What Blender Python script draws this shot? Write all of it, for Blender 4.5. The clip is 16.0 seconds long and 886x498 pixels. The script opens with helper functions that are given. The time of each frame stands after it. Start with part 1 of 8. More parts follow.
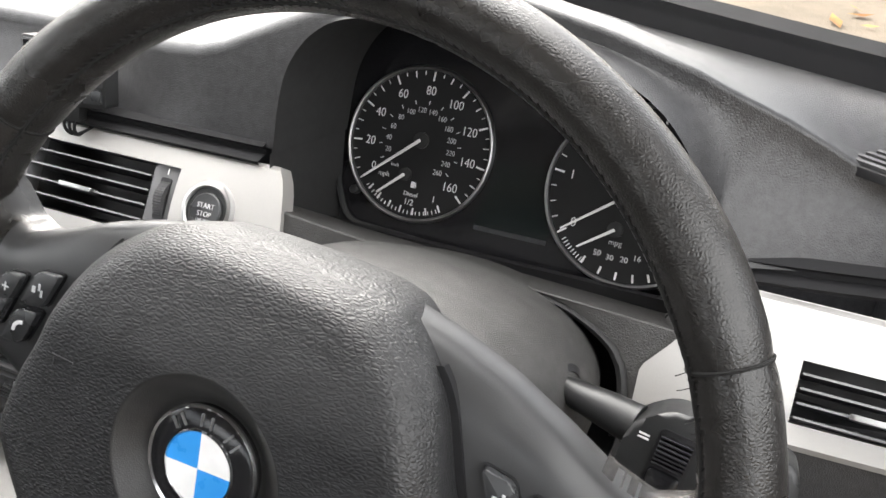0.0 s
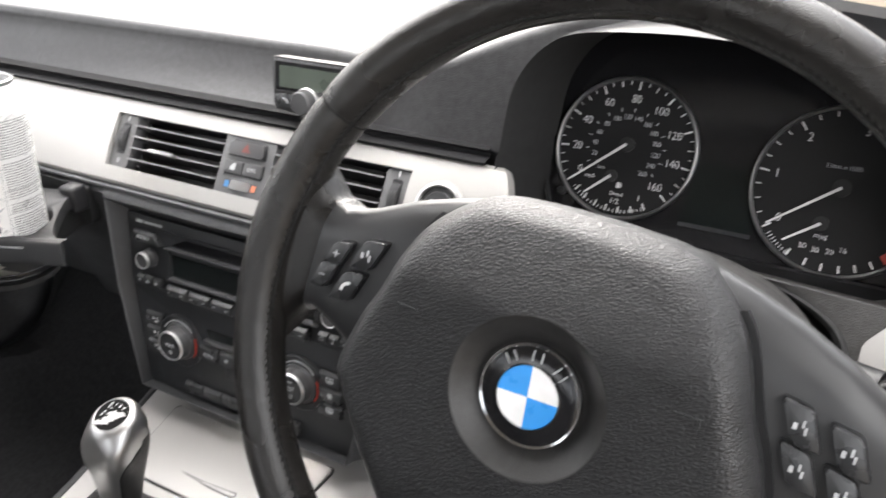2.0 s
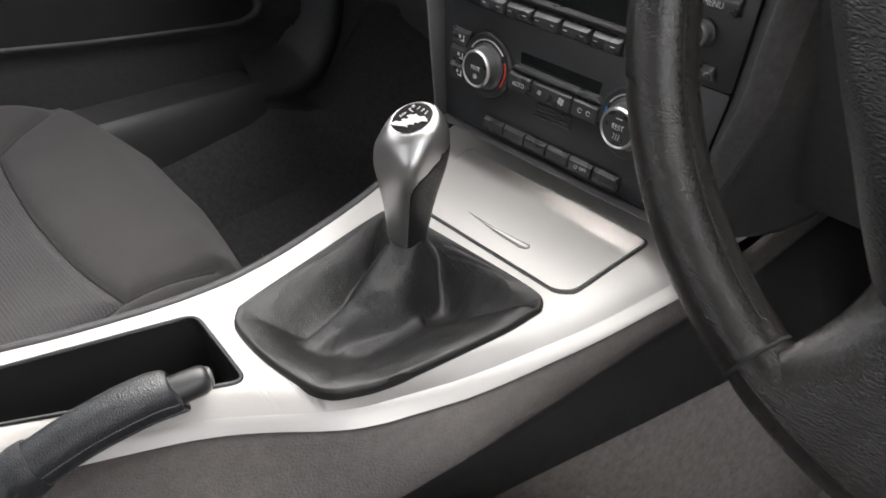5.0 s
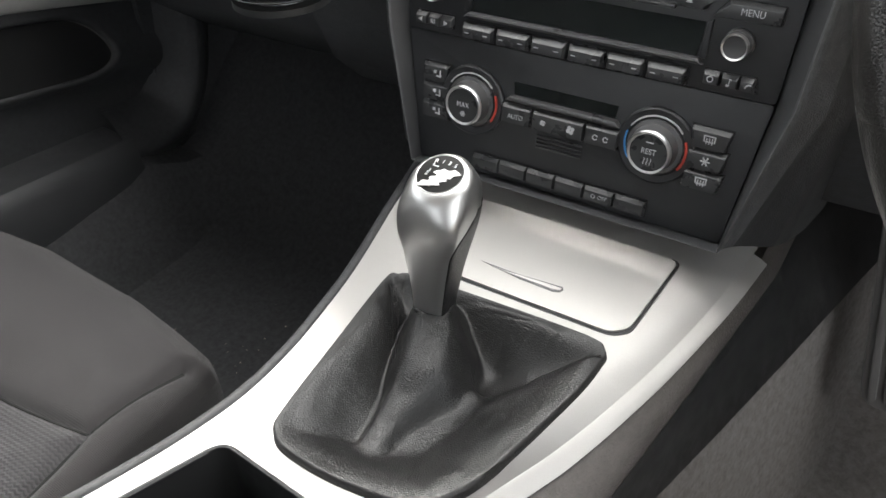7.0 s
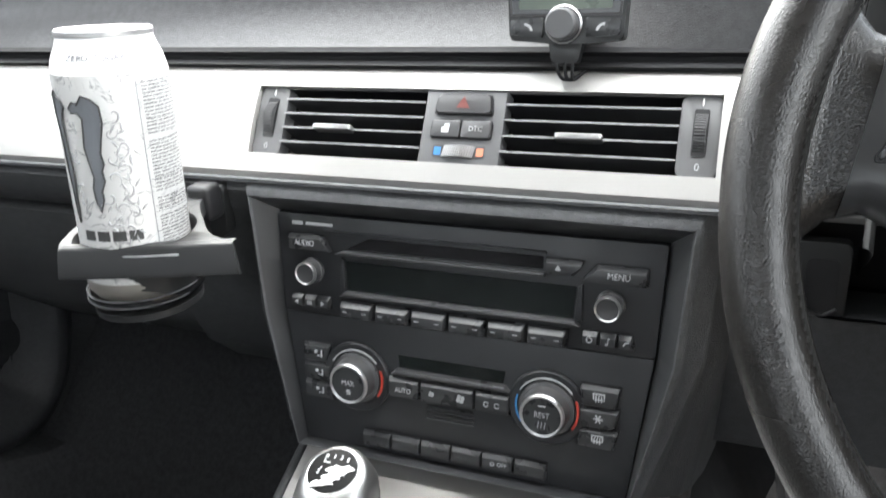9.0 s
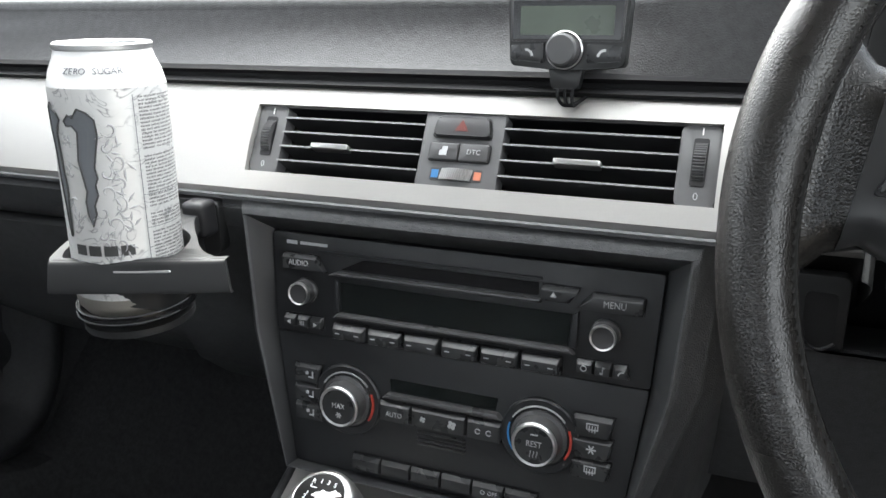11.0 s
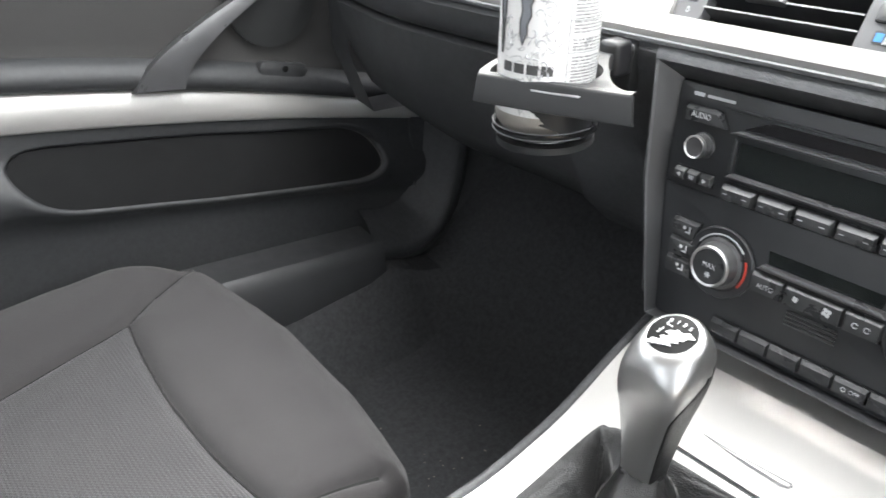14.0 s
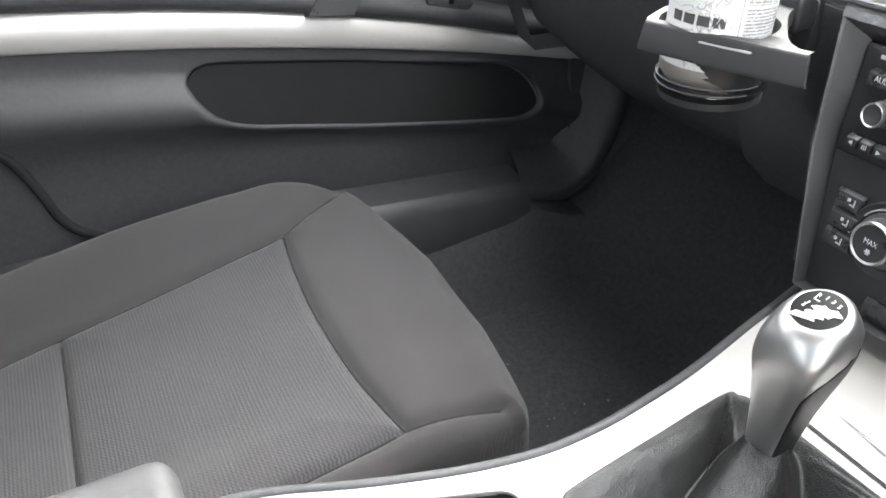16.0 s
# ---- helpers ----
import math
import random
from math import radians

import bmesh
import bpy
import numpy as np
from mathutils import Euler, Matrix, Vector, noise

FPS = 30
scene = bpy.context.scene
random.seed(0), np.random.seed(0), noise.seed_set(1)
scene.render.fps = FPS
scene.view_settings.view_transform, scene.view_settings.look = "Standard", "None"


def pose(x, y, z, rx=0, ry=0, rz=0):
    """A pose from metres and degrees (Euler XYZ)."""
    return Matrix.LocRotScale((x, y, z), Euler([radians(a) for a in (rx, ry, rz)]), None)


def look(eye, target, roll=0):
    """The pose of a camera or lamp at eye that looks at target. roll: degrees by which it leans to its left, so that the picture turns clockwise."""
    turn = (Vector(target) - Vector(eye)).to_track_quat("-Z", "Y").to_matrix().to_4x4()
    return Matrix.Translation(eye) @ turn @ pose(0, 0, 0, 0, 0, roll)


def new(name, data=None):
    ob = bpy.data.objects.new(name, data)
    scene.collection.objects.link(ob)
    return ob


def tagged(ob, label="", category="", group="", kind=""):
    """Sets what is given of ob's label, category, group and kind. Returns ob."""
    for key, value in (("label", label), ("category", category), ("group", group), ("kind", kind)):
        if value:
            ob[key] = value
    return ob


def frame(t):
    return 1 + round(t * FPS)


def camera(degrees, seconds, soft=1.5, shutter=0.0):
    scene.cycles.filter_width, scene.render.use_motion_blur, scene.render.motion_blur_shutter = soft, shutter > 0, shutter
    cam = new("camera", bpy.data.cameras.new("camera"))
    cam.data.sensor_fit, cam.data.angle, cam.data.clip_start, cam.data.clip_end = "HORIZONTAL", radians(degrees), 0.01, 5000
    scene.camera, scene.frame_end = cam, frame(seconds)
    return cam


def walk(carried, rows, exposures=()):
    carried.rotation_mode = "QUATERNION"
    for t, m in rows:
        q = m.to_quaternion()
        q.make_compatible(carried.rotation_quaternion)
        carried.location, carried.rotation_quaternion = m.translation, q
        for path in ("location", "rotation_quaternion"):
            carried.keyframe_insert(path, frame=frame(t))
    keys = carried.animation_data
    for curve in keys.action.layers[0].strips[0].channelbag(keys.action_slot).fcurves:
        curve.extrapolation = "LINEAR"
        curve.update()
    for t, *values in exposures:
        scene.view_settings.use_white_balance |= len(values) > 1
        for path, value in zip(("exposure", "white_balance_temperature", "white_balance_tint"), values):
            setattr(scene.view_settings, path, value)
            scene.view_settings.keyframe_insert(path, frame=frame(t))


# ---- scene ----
cam = camera(57.4, 16.0, shutter=0.25)
PATH = [
    (0, (0.5058, -0.3402, 0.8979), (-0.1505, 1.2620, -0.1032), 2.14),
    (0.5, (0.4812, -0.3596, 0.8998), (-0.1058, 1.3093, -0.0331), 1.83),
    (1, (0.4603, -0.3820, 0.9038), (-0.0751, 1.3223, 0.0044), 2.04),
    (1.5, (0.4587, -0.4098, 0.9070), (-0.1493, 1.2742, 0.0155), 1.18),
    (2, (0.4559, -0.4324, 0.9005), (-0.4193, 1.1039, -0.0343), -1.06),
    (2.5, (0.4569, -0.4520, 0.8936), (-0.5857, 0.8969, -0.1522), -1.28),
    (3, (0.4570, -0.4672, 0.8855), (-0.6376, 0.7353, -0.2788), -1.31),
    (3.5, (0.4526, -0.4715, 0.8806), (-0.6747, 0.6219, -0.3578), -1.97),
    (4, (0.4363, -0.4584, 0.8572), (-0.6906, 0.5856, -0.4235), -2.55),
    (4.5, (0.4101, -0.4386, 0.8049), (-0.7404, 0.5965, -0.4619), -2.11),
    (5, (0.3582, -0.4257, 0.7493), (-0.8547, 0.6050, -0.4617), -2.51),
    (7.5, (0.1787, -0.4708, 0.7514), (-0.5662, 0.9449, -0.4490), -2.87),
    (8, (0.1581, -0.4736, 0.7761), (-0.4796, 1.0553, -0.3446), -2.35),
    (8.5, (0.1875, -0.4463, 0.7642), (-0.5454, 1.1876, -0.1265), -2.99),
    (9, (0.1909, -0.4374, 0.7744), (-0.5523, 1.2560, 0.0128), -3.84),
    (9.2, (0.1901, -0.4330, 0.7795), (-0.5414, 1.2877, 0.0694), -4.04),
    (11.3, (0.1914, -0.4319, 0.7684), (-0.5635, 1.2767, 0.0538), -1.34),
    (11.5, (0.1824, -0.4447, 0.7579), (-0.5407, 1.2470, -0.0265), 0.50),
    (12, (0.1876, -0.4418, 0.7531), (-0.5888, 1.1118, -0.2385), 0.73),
    (12.5, (0.1951, -0.4404, 0.7516), (-0.6513, 1.0413, -0.2917), 0.88),
    (13, (0.1882, -0.4493, 0.7425), (-0.7702, 0.9938, -0.2570), 1.06),
    (13.5, (0.1940, -0.4529, 0.7470), (-1.0026, 0.8351, -0.2065), -0.78),
    (14, (0.2016, -0.4574, 0.7529), (-1.2033, 0.6157, -0.1823), -2.07),
    (14.5, (0.2041, -0.4588, 0.7549), (-1.2956, 0.4785, -0.1791), -2.07),
    (15, (0.2052, -0.4596, 0.7558), (-1.3405, 0.3875, -0.1894), -1.82),
    (15.5, (0.2077, -0.4610, 0.7577), (-1.3539, 0.3380, -0.2031), -1.40),
    (16, (0.2082, -0.4613, 0.7584), (-1.3229, 0.2726, -0.2985), -1.75),
]
EXPOSURES = [(0, 2.13, 6650, 11), (1.5, 2.13, 6650, 12), (4.3, 2.15, 6650, 13), (5.0, 2.05, 6650, 12), (7.4, 2.36, 6550, 9), (8.2, 2.6, 6400, 9), (9.2, 2.54, 6350, 8), (11.3, 1.98, 6300, 8), (11.5, 2.01, 6300, 8), (12.1, 2.68, 6400, 10), (14.3, 2.94, 6400, 9), (16, 2.98, 6400, 9)]
walk(cam, [(t, look(eye, target, roll)) for t, eye, target, roll in PATH], EXPOSURES)

# ---- world, daylight ----
world = bpy.data.worlds.new("sky")
scene.world = world
world.use_nodes = True
_n, _l = world.node_tree.nodes, world.node_tree.links
_sky = _n.new("ShaderNodeTexSky")
_sky.sky_type, _sky.sun_disc = "NISHITA", False
_sky.sun_elevation, _sky.sun_rotation = radians(40), radians(-34)
_sky.air_density, _sky.dust_density, _sky.ozone_density = 1.0, 4.0, 1.0
_bg = _n["Background"]
_hs = _n.new("ShaderNodeHueSaturation")
_hs.inputs["Saturation"].default_value = 0.25
_l.new(_sky.outputs[0], _hs.inputs["Color"])
_l.new(_hs.outputs[0], _bg.inputs["Color"])
_bg.inputs["Strength"].default_value = 0.15

sun = new("sun", bpy.data.lights.new("sun", "SUN"))
sun.data.energy, sun.data.angle, sun.data.color = 0.5, radians(30), (1.0, 0.97, 0.92)
sun.matrix_world = look((-2.0, 3.0, 3.5), (0, 0, 0.5))


def window_light(name, at, target, sx, sy, watts):
    d = bpy.data.lights.new(name, "AREA")
    d.shape, d.size, d.size_y, d.energy, d.color = "RECTANGLE", sx, sy, watts, (1.0, 0.985, 0.965)
    ob = new(name, d)
    ob.matrix_world = look(at, target)
    return ob


window_light("windscreen_daylight", (0, 0.02, 1.13), (0, -0.10, 0.6), 1.1, 0.32, 1.7)
window_light("passenger_window_daylight", (-0.80, -0.45, 1.02), (0, -0.35, 0.55), 0.75, 0.34, 0.29)
window_light("driver_door_daylight", (0.82, -0.36, 0.98), (0, -0.25, 0.5), 0.75, 0.38, 0.75)
window_light("rear_screen_daylight", (0, -1.62, 1.03), (0, 0, 0.62), 1.0, 0.30, 0.30)


# ---- materials ----
def _bsdf(name, base, rough, metal=0.0, spec=0.5):
    m = bpy.data.materials.new(name)
    m.use_nodes = True
    b = m.node_tree.nodes["Principled BSDF"]
    b.inputs["Base Color"].default_value = (*base, 1)
    b.inputs["Roughness"].default_value = rough
    b.inputs["Metallic"].default_value = metal
    b.inputs["Specular IOR Level"].default_value = spec
    return m, m.node_tree.nodes, m.node_tree.links, b


def _coords(n, l, scale=(1, 1, 1)):
    tc, mp = n.new("ShaderNodeTexCoord"), n.new("ShaderNodeMapping")
    mp.inputs["Scale"].default_value = scale
    l.new(tc.outputs["Object"], mp.inputs["Vector"])
    return mp.outputs["Vector"]


def _noise(n, l, vec, scale, detail=4.0, rough=0.55):
    t = n.new("ShaderNodeTexNoise")
    t.inputs["Scale"].default_value, t.inputs["Detail"].default_value, t.inputs["Roughness"].default_value = scale, detail, rough
    l.new(vec, t.inputs["Vector"])
    return t.outputs["Fac"]


def _range(n, l, fac, a, b, lo=0.3, hi=0.7):
    r = n.new("ShaderNodeMapRange")
    r.inputs["From Min"].default_value, r.inputs["From Max"].default_value = lo, hi
    r.inputs["To Min"].default_value, r.inputs["To Max"].default_value = a, b
    l.new(fac, r.inputs["Value"])
    return r.outputs["Result"]


def _tint(n, l, fac, c0, c1, socket, lo=0.35, hi=0.65):
    r = n.new("ShaderNodeValToRGB")
    r.color_ramp.elements[0].position, r.color_ramp.elements[1].position = lo, hi
    r.color_ramp.elements[0].color, r.color_ramp.elements[1].color = (*c0, 1), (*c1, 1)
    l.new(fac, r.inputs["Fac"])
    l.new(r.outputs["Color"], socket)


def _bump(n, l, height, strength, dist, socket, before=None):
    b = n.new("ShaderNodeBump")
    b.inputs["Strength"].default_value, b.inputs["Distance"].default_value = strength, dist
    l.new(height, b.inputs["Height"])
    if before is not None:
        l.new(before, b.inputs["Normal"])
    l.new(b.outputs["Normal"], socket)
    return b.outputs["Normal"]


def grained(name, base, rough, cell, depth, strength=0.6, spread=0.25, dust=0.0, squash=(1, 1, 1)):
    """Moulded or hide surface: pebbled cells of the given size in metres, uneven sheen, faint dust."""
    m, n, l, b = _bsdf(name, base, rough)
    v = _coords(n, l, squash)
    vo = n.new("ShaderNodeTexVoronoi")
    vo.feature, vo.inputs["Scale"].default_value = "DISTANCE_TO_EDGE", 1.0 / cell
    wob = n.new("ShaderNodeMixRGB")
    wob.blend_type, wob.inputs["Fac"].default_value = "ADD", cell * 0.7
    nz = n.new("ShaderNodeTexNoise")
    nz.inputs["Scale"].default_value = 0.5 / cell
    l.new(v, nz.inputs["Vector"])
    l.new(v, wob.inputs[1])
    l.new(nz.outputs["Color"], wob.inputs[2])
    l.new(wob.outputs[0], vo.inputs["Vector"])
    hgt = _range(n, l, vo.outputs["Distance"], 0.0, 1.0, 0.0, 0.36)
    _bump(n, l, hgt, strength, depth, b.inputs["Normal"])
    big = _noise(n, l, v, 14.0)
    l.new(_range(n, l, big, rough - spread * 0.3, rough + spread * 0.3), b.inputs["Roughness"])
    c1 = tuple(c * (1.25 + dust) + dust * 0.02 for c in base)
    _tint(n, l, _noise(n, l, v, 160.0, 8.0, 0.7), tuple(c * 0.88 for c in base), c1, b.inputs["Base Color"])
    return m


def smooth_plastic(name, base, rough, spread=0.08, spec=0.5, metal=0.0):
    m, n, l, b = _bsdf(name, base, rough, metal, spec)
    v = _coords(n, l)
    l.new(_range(n, l, _noise(n, l, v, 60.0, 5.0), max(0.02, rough - spread), rough + spread), b.inputs["Roughness"])
    _tint(n, l, _noise(n, l, v, 30.0), tuple(c * 0.9 for c in base), tuple(c * 1.1 for c in base), b.inputs["Base Color"])
    _bump(n, l, _noise(n, l, v, 1800.0, 2.0), 0.10, 0.0004, b.inputs["Normal"])
    return m


def satin_silver(name, base, rough, metal):
    """Painted satin silver: metallic flake, fine scuffs."""
    m, n, l, b = _bsdf(name, base, rough, metal)
    v = _coords(n, l)
    l.new(_range(n, l, _noise(n, l, v, 9.0, 6.0), rough - 0.05, rough + 0.06), b.inputs["Roughness"])
    _tint(n, l, _noise(n, l, v, 2600.0, 1.0), tuple(c * 0.93 for c in base), base, b.inputs["Base Color"])
    _bump(n, l, _noise(n, l, v, 900.0, 3.0), 0.06, 0.0004, b.inputs["Normal"])
    return m


def woven(name, base, base2, pitch):
    """Upholstery cloth: fine herringbone weave with soft fluff."""
    m, n, l, b = _bsdf(name, base, 0.95, 0, 0.15)
    b.inputs["Sheen Weight"].default_value, b.inputs["Sheen Roughness"].default_value = 0.10, 0.5
    v = _coords(n, l)
    # rows bent into a zigzag
    sep, com = n.new("ShaderNodeSeparateXYZ"), n.new("ShaderNodeCombineXYZ")
    pp, ma = n.new("ShaderNodeMath"), n.new("ShaderNodeMath")
    pp.operation, pp.inputs[1].default_value = "PINGPONG", pitch * 0.6
    ma.operation, ma.inputs[1].default_value = "MULTIPLY_ADD", 0.62
    l.new(v, sep.inputs[0])
    l.new(sep.outputs["X"], pp.inputs[0])
    l.new(pp.outputs[0], ma.inputs[0])
    l.new(sep.outputs["Y"], ma.inputs[2])
    l.new(ma.outputs[0], com.inputs["Y"])
    mul = n.new("ShaderNodeTexWave")
    mul.wave_type, mul.bands_direction = "BANDS", "Y"
    mul.inputs["Scale"].default_value, mul.inputs["Distortion"].default_value = 0.314 / pitch, 0.0
    l.new(com.outputs[0], mul.inputs["Vector"])
    fl = _noise(n, l, v, 700.0, 4.0)
    add = n.new("ShaderNodeMath")
    add.operation = "ADD"
    l.new(mul.outputs["Fac"], add.inputs[0])
    l.new(fl, add.inputs[1])
    _tint(n, l, add.outputs[0], base2, base, b.inputs["Base Color"], 0.35, 1.2)
    _bump(n, l, add.outputs[0], 0.5, 0.0009, b.inputs["Normal"])
    return m


def fleece(name, base, specks=0.0):
    """Carpet pile with crumbs of dust."""
    m, n, l, b = _bsdf(name, base, 1.0, 0, 0.1)
    v = _coords(n, l)
    _tint(n, l, _noise(n, l, v, 140.0, 8.0, 0.75), tuple(c * 0.8 for c in base), tuple(c * 1.22 for c in base), b.inputs["Base Color"])
    _bump(n, l, _noise(n, l, v, 900.0, 6.0, 0.8), 0.9, 0.002, b.inputs["Normal"])
    return m


def plain(name, base, rough=0.5, metal=0.0, spec=0.5):
    return smooth_plastic(name, base, rough, 0.04, spec, metal)


M_DASH = grained("dash_pad_black", (0.021, 0.021, 0.022), 0.34, 0.0017, 0.0004, 0.32, 0.15, 0.2)
M_SURROUND = grained("surround_plastic_black", (0.054, 0.0555, 0.0585), 0.50, 0.0017, 0.0004, 0.55, 0.15, 0.1)
M_LOWER = grained("lower_plastic_black", (0.027, 0.0279, 0.0298), 0.52, 0.0015, 0.0004, 0.45, 0.15, 0.1)
M_SIDE = grained("console_side_plastic", (0.046, 0.041, 0.038), 0.55, 0.0022, 0.0004, 0.45, 0.1, 0.05, (1, 0.6, 1))
M_PAD = grained("airbag_cover_grain", (0.0066, 0.0068, 0.0075), 0.44, 0.0014, 0.0005, 0.46, 0.10, 0.15, (0.52, 1, 1))
M_RECESS = grained("badge_recess_fine_grain", (0.0120, 0.0118, 0.0118), 0.46, 0.0008, 0.0002, 0.22, 0.10, 0.15)
M_LEATHER = grained("wheel_leather_black", (0.0085, 0.0078, 0.0073), 0.27, 0.0014, 0.0003, 0.32, 0.08, 0.15)
M_ARMREST = grained("armrest_vinyl_grey", (0.024, 0.024, 0.0245), 0.55, 0.0009, 0.0002, 0.25, 0.12, 0.1)
M_GAITER = grained("gaiter_leather_black", (0.0062, 0.0061, 0.0062), 0.39, 0.0017, 0.0004, 0.46, 0.12, 0.05)
M_GRIP = grained("grip_leather_black", (0.010, 0.011, 0.0125), 0.34, 0.0016, 0.0004, 0.45, 0.1, 0.2)
M_SPOKE = smooth_plastic("spoke_panel_satin", (0.026, 0.0265, 0.0275), 0.36)
M_COLPANEL = grained("column_panel_grain", (0.025, 0.0245, 0.024), 0.55, 0.0017, 0.0004, 0.5, 0.1, 0.1)
M_TRAY = smooth_plastic("tray_satin_black", (0.011, 0.0113, 0.012), 0.52, 0.06, 0.35)
M_BLACK = smooth_plastic("satin_black_plastic", (0.014, 0.0145, 0.015), 0.38)
M_STACK = smooth_plastic("radio_face_black", (0.0190, 0.0200, 0.0220), 0.42)
M_BUTTON = smooth_plastic("soft_touch_buttons", (0.027, 0.028, 0.0295), 0.30)
M_HOOD = grained("hood_lining_black", (0.007, 0.0071, 0.0075), 0.70, 0.0012, 0.0002, 0.2, 0.1, 0.1)
M_DUSTY = grained("dusty_grained_plastic", (0.024, 0.0235, 0.0228), 0.52, 0.0009, 0.0003, 0.6, 0.2, 0.35)
M_DIALFACE = smooth_plastic("dial_face_black", (0.010, 0.010, 0.0105), 0.55, 0.05, 0.2)
M_DULLRING = satin_silver("dull_chrome_ring", (0.36, 0.36, 0.36), 0.40, 1.0)
M_VENT = smooth_plastic("vent_black", (0.006, 0.006, 0.007), 0.45)
M_REST = smooth_plastic("footrest_grey_rubber", (0.13, 0.125, 0.12), 0.42)
M_SLAT = smooth_plastic("vent_slat", (0.022, 0.0225, 0.0235), 0.40)
M_GLOSS = smooth_plastic("gloss_black", (0.008, 0.008, 0.009), 0.10, 0.04)
M_DISPLAY = smooth_plastic("dark_display_glass", (0.006, 0.008, 0.008), 0.12, 0.03)
M_SILVER = satin_silver("satin_silver_trim", (0.435, 0.426, 0.411), 0.42, 0.5)
M_SATIN = satin_silver("satin_chrome", (0.54, 0.54, 0.54), 0.34, 1.0)
M_KNOB = satin_silver("satin_knob", (0.50, 0.50, 0.495), 0.34, 1.0)
M_WORN = satin_silver("bare_worn_metal", (0.40, 0.40, 0.395), 0.50, 0.5)
M_CHROME = satin_silver("bright_chrome", (0.75, 0.75, 0.75), 0.12, 1.0)
M_GREYPANEL = smooth_plastic("grey_switch_panel", (0.095, 0.095, 0.098), 0.45)
M_BEVEL = smooth_plastic("panel_bevel_satin", (0.030, 0.031, 0.033), 0.45)
# pale colour that paints the reflection along the slats' front bevels
M_SLAT_GLINT = smooth_plastic("painted_slat_glint", (0.16, 0.16, 0.165), 0.4)
M_GREYSATIN = smooth_plastic("dark_grey_satin", (0.050, 0.050, 0.052), 0.34)
M_CLOTH = woven("seat_cloth_grey", (0.048, 0.0470, 0.0488), (0.031, 0.0303, 0.0313), 0.0034)
M_CLOTH2 = woven("seat_bolster_cloth", (0.040, 0.0380, 0.0388), (0.029, 0.0275, 0.0280), 0.0013)
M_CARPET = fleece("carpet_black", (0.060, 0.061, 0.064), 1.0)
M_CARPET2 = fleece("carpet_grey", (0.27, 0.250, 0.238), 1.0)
M_NAVY = plain("navy_enamel", (0.018, 0.05, 0.22), 0.3)
M_MIDBLUE = plain("mid_blue_enamel", (0.05, 0.22, 0.50), 0.3)
M_WHITE = plain("white_print", (0.66, 0.66, 0.66), 0.5)
M_PRINT = plain("pale_grey_print", (0.40, 0.41, 0.42), 0.5)
M_GREYPRINT = plain("grey_print", (0.42, 0.43, 0.44), 0.5)
M_RED = plain("red_print", (0.38, 0.045, 0.03), 0.45)
M_DARKRED = plain("dark_red_print", (0.13, 0.035, 0.03), 0.4)
M_BLUE = plain("blue_enamel", (0.03, 0.28, 0.72), 0.3)
M_BLUE2 = plain("cold_blue", (0.035, 0.16, 0.36), 0.45)
M_ORANGE = plain("warm_orange", (0.42, 0.14, 0.08), 0.45)
M_ENAMEL = plain("white_enamel", (0.80, 0.80, 0.80), 0.25)
M_LCD = plain("lcd_green_grey", (0.050, 0.062, 0.050), 0.3)
M_THREAD = plain("black_thread", (0.012, 0.012, 0.012), 0.85, 0.0, 0.2)
M_THREADGREY = plain("grey_thread", (0.10, 0.10, 0.105), 0.8)
M_CRUMB = plain("pale_grit", (0.30, 0.27, 0.22), 0.9)
M_CAP = plain("cap_black", (0.006, 0.006, 0.006), 0.4, 0.0, 0.06)
M_SILL = smooth_plastic("sill_grey_plastic", (0.030, 0.031, 0.033), 0.45)
# darker than the door plastic: the recess's shade is in this colour
M_POCKET_SHADE = plain("pocket_shade_black", (0.007, 0.007, 0.0075), 0.8, 0.0, 0.2)
M_RUBBER = plain("black_rubber", (0.010, 0.010, 0.011), 0.8, 0.0, 0.2)
M_DOOR = grained("door_plastic_black", (0.020, 0.0208, 0.0222), 0.55, 0.0011, 0.0002, 0.25, 0.08, 0.05)
M_DOORCLOTH = woven("door_cloth_grey", (0.040, 0.0390, 0.0385), (0.027, 0.0262, 0.0260), 0.0022)
M_ROOF = fleece("roof_lining_grey", (0.32, 0.31, 0.30))
M_BODY = smooth_plastic("body_paint_grey", (0.03, 0.032, 0.035), 0.35)

# ---- building helpers ----


def frame_at(origin, lean):
    """Local x to the right, y up along a face that leans forward by that many degrees, z out towards the seats."""
    a = radians(lean)
    return Matrix(((1, 0, 0, origin[0]), (0, math.sin(a), -math.cos(a), origin[1]), (0, math.cos(a), math.sin(a), origin[2]), (0, 0, 0, 1)))


FLAT = Matrix.Identity(4)
STACK = frame_at((0, 0.007, 0.55), 8.0)
BAND = frame_at((0, 0.010, 0.615), 33.0)
WHEEL = frame_at((0.353, -0.183, 0.689), 19.6) @ Matrix.Rotation(radians(-5.0), 4, "Z")
RIM = Matrix.Translation((0.3575, -0.1503, 0.6801)) @ Matrix.Rotation(radians(1.3), 4, "Z") @ frame_at((0, 0, 0), 24.2) @ Matrix.Rotation(radians(-5.0), 4, "Z")
DIAL = frame_at((0.33, 0.118, 0.672), 24.0)


def thing(name, at, label, category, group="", kind=""):
    ob = new(name)
    ob.location = at
    ob.empty_display_size = 0.02
    return tagged(ob, label, category, group, kind)


